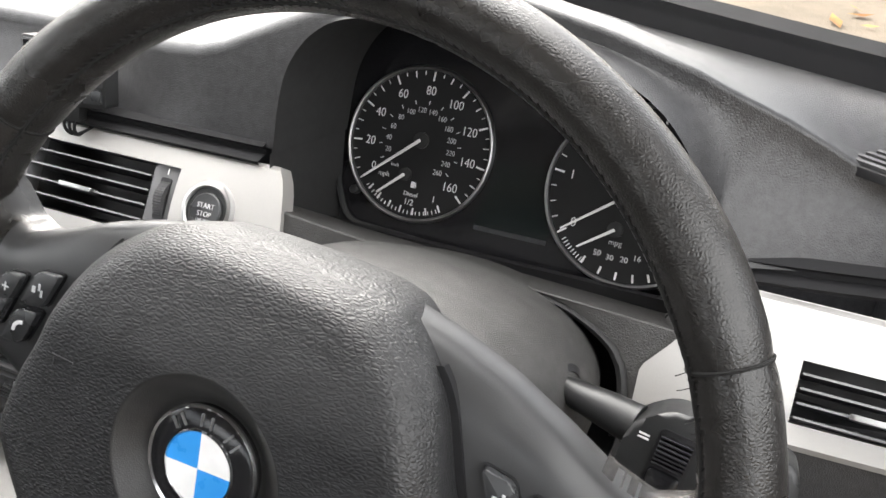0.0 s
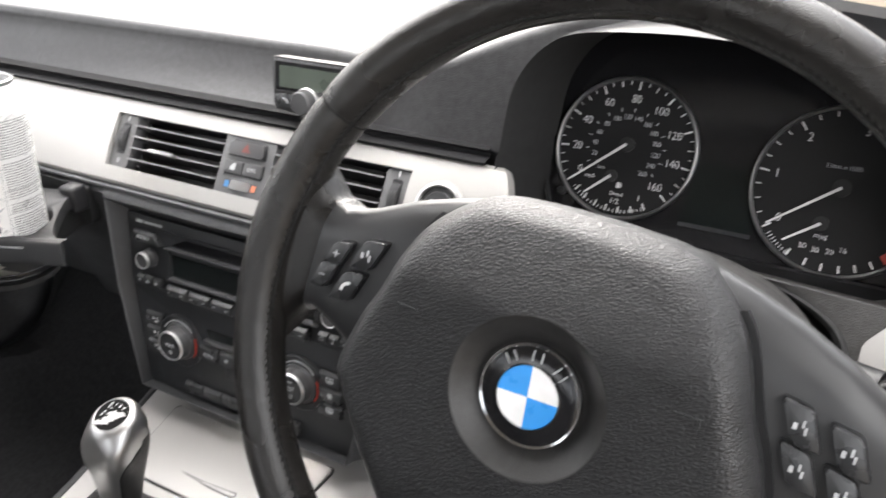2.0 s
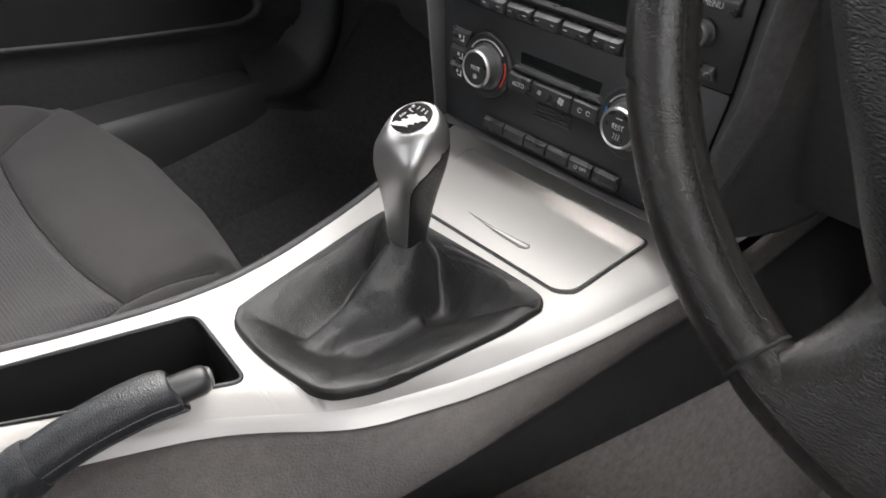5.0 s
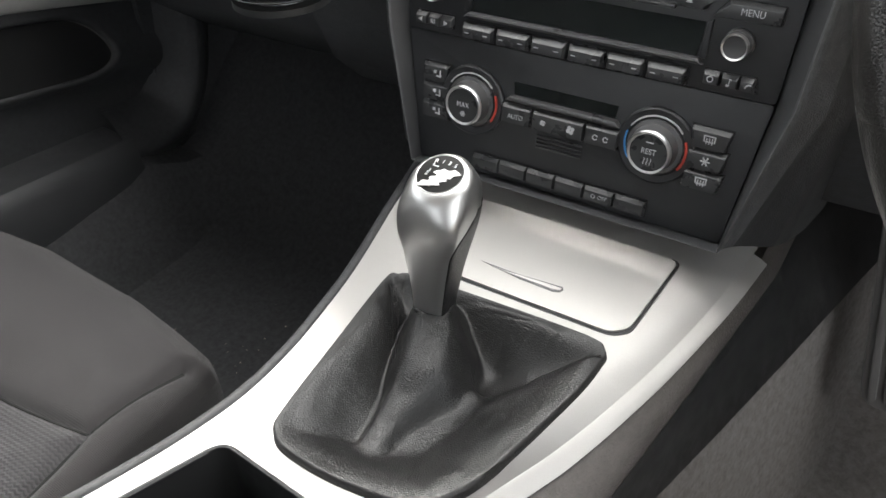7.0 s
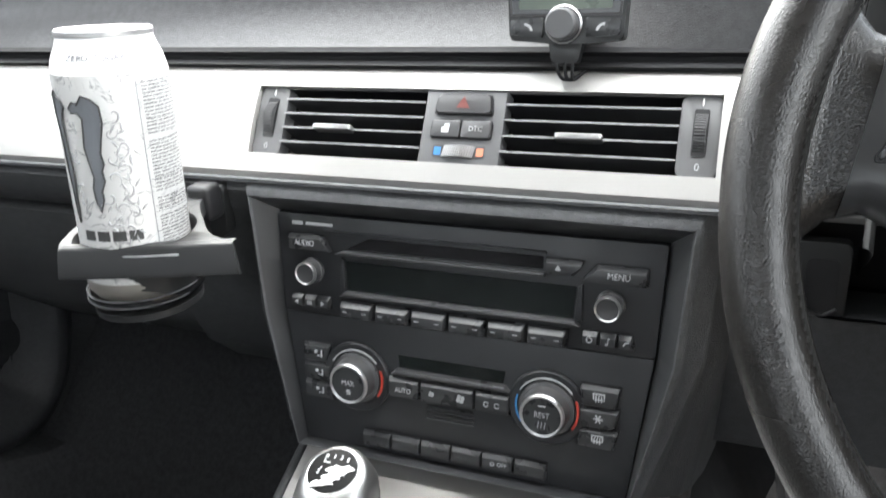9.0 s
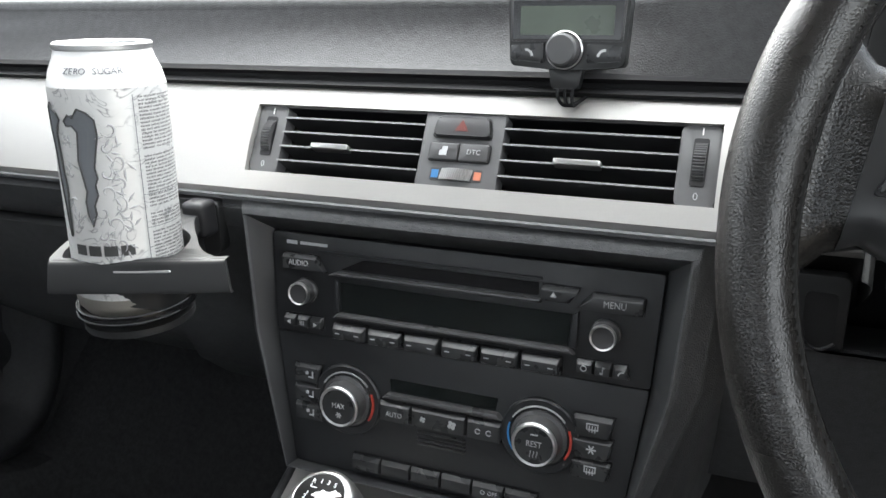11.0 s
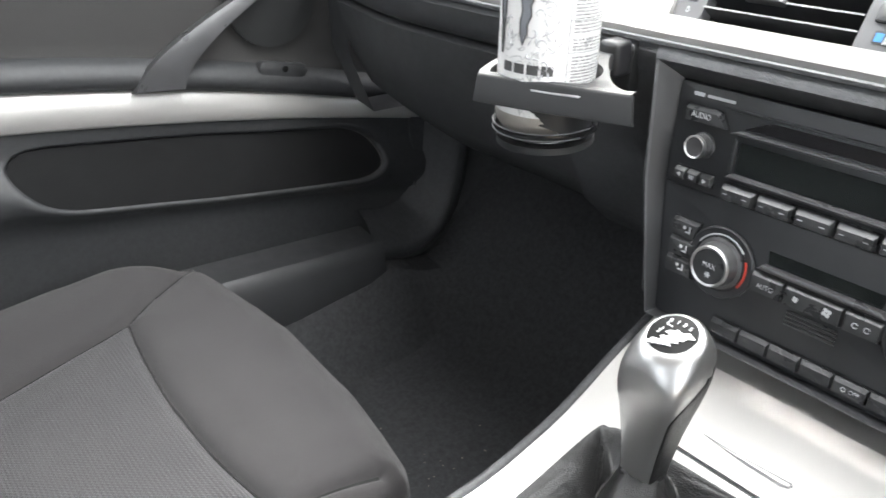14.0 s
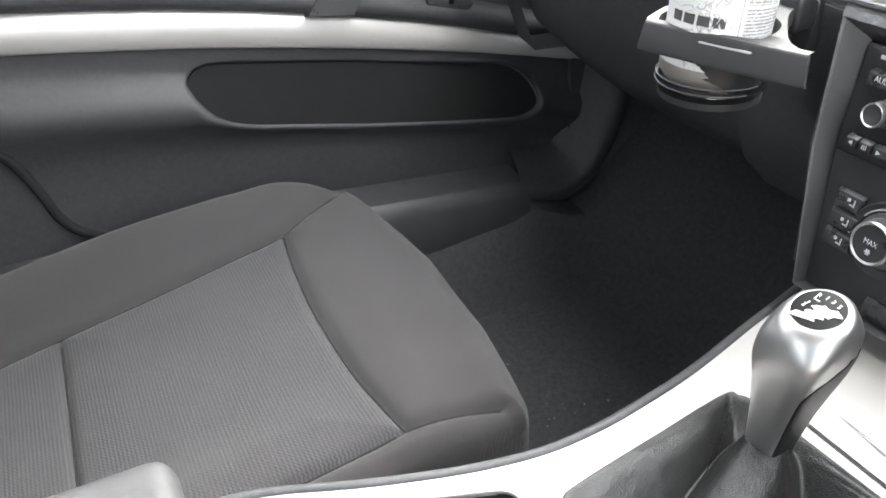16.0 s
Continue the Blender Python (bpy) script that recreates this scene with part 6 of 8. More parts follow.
# ---- steering column and wheel ----
def column():
    c = thing("steering_column", (0.36, -0.02, 0.60), "black plastic steering column cowl with a wiper stalk", "steering column")
    rings = []
    for y, cx, cz, w, h in ((0.075, 0.350, 0.585, 0.086, 0.050), (0.04, 0.352, 0.594, 0.095, 0.058), (0.015, 0.353, 0.604, 0.098, 0.064), (-0.01, 0.354, 0.613, 0.098, 0.066), (-0.04, 0.354, 0.623, 0.092, 0.063), (-0.07, 0.354, 0.634, 0.080, 0.056), (-0.095, 0.354, 0.644, 0.066, 0.048), (-0.112, 0.354, 0.652, 0.05, 0.04)):
        w, h = w * 1.06, h * 1.08
        rings.append([(cx + w * math.copysign(abs(math.cos(a)) ** 0.9, math.cos(a)), y, cz + h * math.copysign(abs(math.sin(a)) ** 0.9, math.sin(a))) for a in np.linspace(0, 2 * math.pi, 48, endpoint=False)])
    cowl = part("cowl", loft(rings), M_DUSTY, c, "dusty grained black cowl", smooth=60)
    part("cowl_screw", lathe([(0.0030, 0.0), (0.0060, 0.0006), (0.0064, 0.0)], 20, cap=False), M_VENT, cowl, "", frame_at((0.4455, -0.0115, 0.6295), 24) @ Matrix.Rotation(radians(48), 4, "Y"))
    # dark opening round the column: rolled lip, deep wall and back
    ring = [(u, column_arch(u)) for u in [0.2361, 0.2365, 0.238, 0.2395] + list(np.linspace(0.241, 0.46, 40)) + [0.4615, 0.464, 0.4665, 0.469, 0.4705, 0.4716, 0.4722]]
    rows = [[tuple(BAND @ Vector((u + g * (0.354 - u), v - g * 0.06, w))) for u, v in ring] for g, w in ((0.0, -0.0016), (0.006, 0.0008), (0.022, 0.0016), (0.040, -0.0006), (0.048, -0.006), (0.050, -0.030), (0.04, -0.075))]
    part("recess_lip", sheet(rows), M_HOOD, c, "rounded dark lip of the column opening", smooth=60)
    part("column_recess", box(0.190, 0.485, 0.088, 0.092, 0.50, 0.632), M_VENT, c, "dark gap round the column")
    part("stalk_boss", lathe([(0.0130, -0.004), (0.0130, 0.001), (0.0100, 0.003), (0.0070, 0.001)], 28, cap=False), M_VENT, c, "dark boss of the stalk", frame_at((0.4440, -0.0270, 0.6400), 20) @ Matrix.Rotation(radians(62), 4, "Y"))
    part("hub", tube([(0.354, -0.10, 0.667), (0.353, -0.15, 0.684)], 0.045, 28), M_BLACK, c)
    # right stalk with its rotary switch
    st = part("wiper_stalk", tube([(0.436, -0.026, 0.6400), (0.4500, -0.032, 0.6435), (0.470, -0.040, 0.6455), (0.484, -0.044, 0.6450)], [0.0062, 0.0070, 0.0090, 0.0100], 18), M_BLACK, c, "black wiper stalk")
    m = frame_at((0.507, -0.058, 0.640), 20) @ Matrix.Rotation(radians(-9), 4, "Z")
    part("stalk_head", prism(rounded([(-0.028, -0.022), (0.040, -0.026), (0.048, 0.0), (0.044, 0.022), (-0.012, 0.024), (-0.028, 0.010)], 0.008), -0.022, 0.0, 0.003, 3), M_BLACK, st, "", m)
    part("speed_switch_frame", prism(rect(-0.006, -0.002, 0.017, 0.033, 0.003), -0.002, 0.0006), M_VENT, st, "", m)
    sw = bmesh.new()
    prism(rect(-0.006, -0.0105, 0.0145, 0.0125, 0.002), -0.002, 0.0030, 0.001, bm=sw)
    for k in range(7):
        prism(rect(-0.006, -0.0012 + k * 0.0021, 0.0145, 0.0012), -0.002, 0.0052 - 0.0004 * abs(k - 3), 0.0003, 1, bm=sw)
    part("speed_switch", sw, M_GLOSS, st, "ribbed black slide switch", m)
    bars([(-0.020, 0.008, 0.005, 0.0009, 0.0), (-0.020, 0.0062, 0.005, 0.0009, 0.0), (-0.019, -0.012, 0.005, 0.0010, 0.0)], m, M_WHITE, st)
    marks = bmesh.new()
    for x, y, s in ((0.015, 0.006, 1), (0.016, 0.001, 1), (0.017, -0.017, -1), (0.020, 0.0165, 1)):
        prism([(x - 0.003, y), (x + 0.003, y), (x, y + s * 0.004)][::s], -0.0004, 0.0002, bm=marks)
    for x, y, w, h in ((0.015, 0.0105, 0.006, 0.0008), (0.0155, -0.0060, 0.0090, 0.0008), (0.0165, -0.0120, 0.0060, 0.0008), (0.0112, -0.0088, 0.0008, 0.0050), (0.0205, -0.0092, 0.0008, 0.0050), (0.013, 0.0180, 0.006, 0.0008)):
        prism(rect(x, y, w, h), -0.0004, 0.0002, bm=marks)
    part("wiper_marks", marks, M_WHITE, st, "", m, 0)
    # left stalk, mostly behind the rim
    part("indicator_stalk", tube([(0.30, -0.025, 0.652), (0.26, -0.035, 0.648), (0.215, -0.050, 0.645), (0.190, -0.055, 0.644)], [0.009, 0.0085, 0.010, 0.009], 16), M_BLACK, c, "black indicator stalk")


column()

PAD_HALF = [(0.0, 0.0755), (0.022, 0.0750), (0.040, 0.0735), (0.0540, 0.0680), (0.0720, 0.0500), (0.0850, 0.0180), (0.0925, 0.0020), (0.1000, -0.0230), (0.0970, -0.0330), (0.0830, -0.0535), (0.0670, -0.0760), (0.0545, -0.0955), (0.0430, -0.1110), (0.0340, -0.1165), (0.0180, -0.1205), (0.0, -0.1215)]


def pad_outline(k=6):
    pts = [Vector(p) for p in PAD_HALF] + [Vector((-x, y)) for x, y in PAD_HALF[-2:0:-1]]
    return spline(pts, k, True)


# left spoke, from the rim to the pad: lower edge, upper edge, height of the crown
SPOKE = [(-0.1640, -0.0480, -0.1570, 0.0660, -0.0235), (-0.1530, -0.0300, -0.1500, 0.0560, -0.0295), (-0.1440, -0.0195, -0.1395, 0.0445, -0.0305), (-0.1350, -0.0150, -0.1275, 0.0415, -0.0285), (-0.1210, -0.0200, -0.1100, 0.0475, -0.0264), (-0.1080, -0.0275, -0.0900, 0.0570, -0.0260), (-0.0980, -0.0300, -0.0680, 0.0645, -0.0255), (-0.0860, -0.0300, -0.0450, 0.0705, -0.0240)]


def spoke_rows(s0, s1, n, lift, sx, cx):
    """Cross lines of a side spoke between two stations, rounded over at both edges."""
    rows = []
    for s in np.linspace(s0, s1, n):
        bx, by, tx, ty, w = (float(np.interp(s, range(8), [q[j] for q in SPOKE])) for j in range(5))
        rim = 1 - ease(s / 5.0)
        if sx > 0:
            ty += float(np.interp(s, [0, 1, 2, 3, 4], [-0.014, -0.018, -0.013, -0.005, 0.0]))
        row = []
        for q in np.linspace(-1, 1, 21):
            f = 0.5 + 0.5 * q
            x, y = bx + (tx - bx) * f, by + (ty - by) * f
            z = w + lift - 0.009 * max(0.0, q) ** 5 - 0.010 * max(0.0, -q) ** 7
            x = x if sx < 0 else -x + 2 * cx * rim
            row.append((x, y, z))
        rows.append(row)
    return rows


def steering_wheel():
    s = thing("steering_wheel", (0.353, -0.16, 0.60), "black leather three-spoke steering wheel with buttons on the spokes", "steering wheel")
    C, R, TR = Vector((0.0, 0.0, 0.0)), 0.1710, 0.0140

    def swell(a):
        d = math.degrees(a) % 360
        # thicker hand grips at ten and two, and by the side spokes
        g = 1.0 + 0.08 * math.exp(-((d - 38) / 14) ** 2) + 0.08 * math.exp(-((d - 142) / 14) ** 2)
        return g + 0.06 * math.exp(-((d - 8) / 12) ** 2) + 0.06 * math.exp(-((d - 172) / 12) ** 2)

    def rim_point(a, b, grow=1.0):
        rr = TR * swell(a) * grow
        return C + Vector((math.cos(a), math.sin(a), 0)) * (R + rr * 0.93 * math.cos(b)) + Vector((0, 0, rr * 1.07 * math.sin(b)))

    def rim_ring(a, grow=1.0):
        return [rim_point(a, 2 * math.pi * j / 28, grow) for j in range(28)]
    cuts = [29, 149, 246, 294, 389]
    for a0, a1 in zip(cuts, cuts[1:]):
        n = int((a1 - a0) / 1.6)
        rings = []
        for i in range(n + 1):
            e = min(i, n - i)
            rings.append(rim_ring(radians(a0 + 0.22 + (a1 - a0 - 0.44) * i / n), 0.955 if e == 0 else (0.99 if e == 1 else 1.0)))
        part("rim_section", loft(rings), M_LEATHER, s, "worn black leather rim", RIM, 60)
    for a in cuts[:-1]:
        ring = rim_ring(radians(a), 0.965)
        part("rim_seam", tube(ring + [ring[0]], 0.0007, 5), M_THREAD, s, "stitched seam", RIM)
    # lacing along the inner side of the rim: a fine seam with pairs of short stitches
    line = [rim_point(radians(a), radians(152), 1.0) for a in np.arange(-63, 243.5, 2.0)]
    part("rim_joint", tube(line, 0.0008, 5), M_THREAD, s, "fine joint of the leather", RIM)
    bm = bmesh.new()
    rng = random.Random(8)
    for i in range(260):
        a = radians(i * 360 / 260)
        if 243 < math.degrees(a) < 297:
            continue
        for b0, b1 in ((153, 159), (150, 144)):
            p, q = rim_point(a, radians(b0), 0.999), rim_point(a + 0.012, radians(b1), 0.999)
            tube([p, (p + q) / 2 + (q - p).cross(Vector((0, 0, 1))) * 0.0, q], 0.00042, 4, bm=bm)
    tagged(part("lacing", bm, M_THREAD, s, "black thread lacing", RIM, 0), kind="stuff")
    # frayed threads by the right seam
    bm = bmesh.new()
    for k in range(9):
        a = radians(29 + rng.uniform(-9, 9))
        d = Vector((math.cos(a), math.sin(a), 0))
        p = C + d * (R - TR * 1.0) + Vector((0, 0, rng.uniform(-0.004, 0.008)))
        q = p - d * rng.uniform(0.0008, 0.0028) + Vector((rng.uniform(-1, 1), rng.uniform(-1, 1), rng.uniform(-1, 1))) * 0.0014
        tube([p + d * 0.002, (p + q) / 2 + Vector((0, 0, 0.001)), q], 0.0002, 3, bm=bm)
    tagged(part("frayed_threads", bm, M_THREAD, s, "loose frayed threads", RIM, 0), kind="stuff")
    # airbag cover: dished round the badge, rolled over at its edges
    out = pad_outline()
    D0, D1 = 0.0232, 0.0350

    def crown(q):
        w = 0.0050
        w -= 0.0185 * max(0.0, (q.y - 0.030) / 0.0455) ** 1.3
        w -= 0.012 * max(0.0, (-q.y - 0.055) / 0.06) ** 1.5
        w -= 0.004 * (abs(q.x) / 0.095) ** 2
        return w
    rings = []
    for r in (0.0004, 0.012, 0.0215, D0, 0.0250, 0.0268, 0.0286, 0.0304, 0.0320, 0.0334, 0.0343, D1, 0.0353):
        t = max(0.0, min(1.0, (r - D0) / (D1 - D0)))
        sink = -0.0098 * (1 - t ** 1.15)
        rings.append([(p.normalized().x * r, p.normalized().y * r, crown(p.normalized() * r) + sink) for p in out])
    dish = rings
    rings = [rings[-1]]
    for f in (0.0, 0.12, 0.25, 0.38, 0.50, 0.62, 0.72, 0.80, 0.86, 0.91, 0.95, 0.975, 0.992, 1.0):
        ring = []
        for p in out:
            q = (p.normalized() * 0.0360).lerp(p, f)
            ring.append((q.x, q.y, crown(q) - 0.0125 * max(0.0, (f - 0.76) / 0.24) ** 2.4))
        rings.append(ring)
    rings.append([(p.x * 1.001, p.y * 1.001, crown(p) - 0.0235) for p in out])
    rings.append([(p.x * 0.97, p.y * 0.97, crown(p) - 0.045) for p in out])
    pad = part("airbag_cover", loft(rings, caps=False), M_PAD, s, "grained black airbag cover", WHEEL, 60)
    part("badge_recess", loft(dish, caps=False), M_RECESS, pad, "finely grained cone round the badge", WHEEL, 50)
    lettering("AIRBAG", 0.0085, WHEEL @ at(0.001, -0.0950, -0.0008) @ Matrix.Rotation(radians(14), 4, "X"), M_PAD, pad, "embossed_word", 0.0008)
    for sx in (-1, 1):
        bm = bmesh.new()
        prism(rect(sx * 0.062, 0.0185, 0.010, 0.0012, 0.0005), 0.001, 0.0040, bm=bm)
        prism(rect(sx * 0.0670, 0.0170, 0.0012, 0.0045, 0.0005), 0.001, 0.0038, bm=bm)
        part("horn_mark", bm, M_PAD, pad, "", WHEEL, 0)
    # round badge: black ring with pale marks, blue and white quarters
    b = part("badge", lathe([(0.0222, -0.006), (0.0222, -0.0014), (0.0205, -0.0002), (0.0135, 0.0002), (0.0003, 0.0004)], 64), M_GLOSS, s, "round gloss black badge", WHEEL)
    low = WHEEL @ Matrix.Translation((0, 0, -0.002))
    part("badge_rim", lathe([(0.0219, -0.002), (0.0229, 0.0008), (0.0224, 0.0016), (0.0213, 0.0012)], 64, cap=False), M_CHROME, b, "thin chrome rim", low)
    for q in range(4):
        part("badge_quarter", ring_arc(0.0002, 0.0134, q * 90 + 4, q * 90 + 94, 0.0014, 0.0028), M_BLUE if q in (1, 3) else M_ENAMEL, b, "blue enamel" if q in (1, 3) else "white enamel", low, 0)
    part("badge_inner_rim", lathe([(0.0133, 0.0020), (0.0138, 0.0031), (0.0143, 0.0020)], 56, cap=False), M_CHROME, b, "", low)
    for a in (128, 90, 52):
        q = at(0.0178 * math.cos(radians(a)), 0.0178 * math.sin(radians(a)), 0.0, a - 90)
        bm = bmesh.new()
        for x in (-0.0020, 0.0020):
            prism(rect(x, 0, 0.0008, 0.0046), 0.0012, 0.0026, bm=bm)
        part("badge_mark", bm, M_SATIN, b, "", low @ q, 0)
    # side spokes: leather root by the rim, satin black button panel
    for sx in (-1, 1):
        sp = part("spoke", sheet(spoke_rows(0.0, 3.2, 14, -0.0006, sx, 0.0045), (0, 0, -0.016)), M_LEATHER, s, "leather-wrapped side spoke", WHEEL, 70)
        panel = part("button_panel", sheet(spoke_rows(2.35, 7.0, 22, 0.0006, sx, 0.0045), (0, 0, -0.014)), M_SPOKE, s, "satin black button panel", WHEEL, 50)
        names = ("volume_up", "voice_key", "volume_down", "phone_key") if sx < 0 else ("heating_key", "menu_key", "select_key", "mute_key")
        spots = ((-0.1200, 0.0224), (-0.1026, 0.0266), (-0.1258, 0.0098), (-0.1110, 0.0080)) if sx < 0 else ((0.1004, 0.0228), (0.1190, 0.0190), (0.1040, 0.0060), (0.1215, 0.0025))
        for name, (x, y) in zip(names, spots):
            kw, kh = {"volume_up": (0.0098, 0.0122), "volume_down": (0.0098, 0.0140)}.get(name, (0.0120, 0.0150))
            top = -0.0248

            def key_shape(grow, r):
                return [(px, py - sx * 0.14 * (px - x)) for px, py in rect(x, y, kw + grow, kh + grow, r, skew=-sx * 0.48)]
            part("key_gap", prism(key_shape(0.0012, 0.0026), top - 0.004, top + 0.0006), M_VENT, panel, "", WHEEL, 35)
            part(name, prism(key_shape(0.0, 0.0023), top - 0.004, top + 0.0036, 0.0009, 2), M_BUTTON, panel, "", WHEEL)
            z = top + 0.0037
            if name == "volume_up":
                bars([(x, y, 0.0036, 0.0006, z), (x, y, 0.0006, 0.0036, z + 0.0001)], WHEEL, M_GREYPRINT, panel)
            elif name == "volume_down":
                bars([(x, y, 0.0034, 0.0007, z)], WHEEL, M_GREYPRINT, panel)
            elif name == "phone_key":
                part("receiver_mark", ring_arc(0.0034, 0.0050, 85, 185, z - 0.0004, z + 0.0002, (x + 0.0022, y - 0.0022)), M_WHITE, panel, "", WHEEL, 0)
            else:
                bars([(x - 0.0024, y - 0.0004, 0.0016, 0.0026, z), (x + 0.0004, y + 0.0012, 0.0010, 0.0030, z), (x + 0.0018, y - 0.0012, 0.0010, 0.0030, z)], WHEEL, M_GREYPRINT, panel)
    # dark gap between cover and panels
    for sx in (-1, 1):
        run = sorted([p for p in out if p.x * sx > 0.062 and -0.026 < p.y < 0.058], key=lambda p: p.y)
        rows = [[(p.x + d.x * g, p.y + d.y * g, z) for g, z in ((-0.004, -0.0245), (0.0030, -0.0241), (0.0034, -0.0275))] for p in run for d in [Vector((p.x, p.y * 0.4)).normalized()]]
        part("cover_gap", sheet(rows), M_VENT, s, "dark gap beside the cover", WHEEL, 40)
    # lower spoke: leather that flows from the rim up to a ridge below the cover
    swap = RIM.inverted() @ WHEEL
    rows = []
    for t in np.linspace(0, 1, 30):
        row = []
        for q in np.linspace(-1, 1, 33):
            p0 = swap @ Vector((q * 0.0500, -0.0990 - 0.012 * (1 - q * q), -0.0165 - 0.004 * q * q))
            a = radians(270 + q * 23.0)
            p1 = rim_point(a, radians(82), 1.012)
            h0, h1 = Vector((-q * 0.030, -0.050, 0.004)), Vector((math.cos(a), math.sin(a), 0.0)) * 0.060
            f = float(t)
            p = p0 * (2 * f ** 3 - 3 * f * f + 1) + h0 * (f ** 3 - 2 * f * f + f) + p1 * (3 * f * f - 2 * f ** 3) + h1 * (f ** 3 - f * f)
            p.z -= 0.010 * abs(q) ** 8 * (1 - f) + 0.007 * abs(q) ** 6 * math.sin(math.pi * f)
            row.append(p)
        rows.append(row)
    lo = part("lower_spoke", sheet(rows, (0, 0, -0.012)), M_LEATHER, s, "black leather lower spoke", RIM, 70)
    edge = [Vector(p) + Vector((0, 0.0006, 0.0004)) for p in rows[0]]
    part("cover_ridge", tube(edge, 0.0016, 8), M_BLACK, s, "smooth ridge below the cover", RIM)
    spot, along, across = rows[9][16], (rows[9][18] - rows[9][14]).normalized(), (rows[7][16] - rows[11][16]).normalized()
    face = along.cross(across).normalized()
    q = RIM @ Matrix.Translation(spot + face * 0.0006) @ Matrix((along, face.cross(along), face)).transposed().to_4x4() @ Matrix.Scale(0.76, 4)
    part("badge_base", prism(rounded([(-0.0125, -0.0042), (0.0125, -0.0042), (0.0148, 0.0042), (-0.0100, 0.0042)], 0.001), -0.001, 0.0007), M_GLOSS, lo, "gloss black badge base", q)
    for i, mat in enumerate((M_MIDBLUE, M_NAVY, M_RED)):
        part("badge_stripe", prism([(-0.0105 + i * 0.0030, -0.0035), (-0.0075 + i * 0.0030, -0.0035), (-0.0050 + i * 0.0030, 0.0035), (-0.0080 + i * 0.0030, 0.0035)], 0, 0.0016), mat, lo, ("light blue stripe", "blue stripe", "red stripe")[i], q, 0)
    bm = bmesh.new()
    for x in (0.0012, 0.0052, 0.0092):
        prism([(x - 0.0022, -0.0035), (x + 0.0006, -0.0035), (x + 0.0030, 0.0035), (x + 0.0004, 0.0035)], 0, 0.0018, bm=bm)
    part("badge_bars", bm, M_SATIN, lo, "chrome bars", q, 0)


steering_wheel()


# ---- cup holder, can, phone display ----
CAN_BASE = Vector((-0.1805, -0.0756, 0.5590))
CAN_M = Matrix.Translation(CAN_BASE) @ Vector((0, 0, 1)).rotation_difference(Vector((0.012, 0.062, 1))).to_matrix().to_4x4()


HOLDER = Matrix.Translation((-0.153, -0.0945, 0)) @ Matrix.Rotation(radians(18.9), 4, "Z")


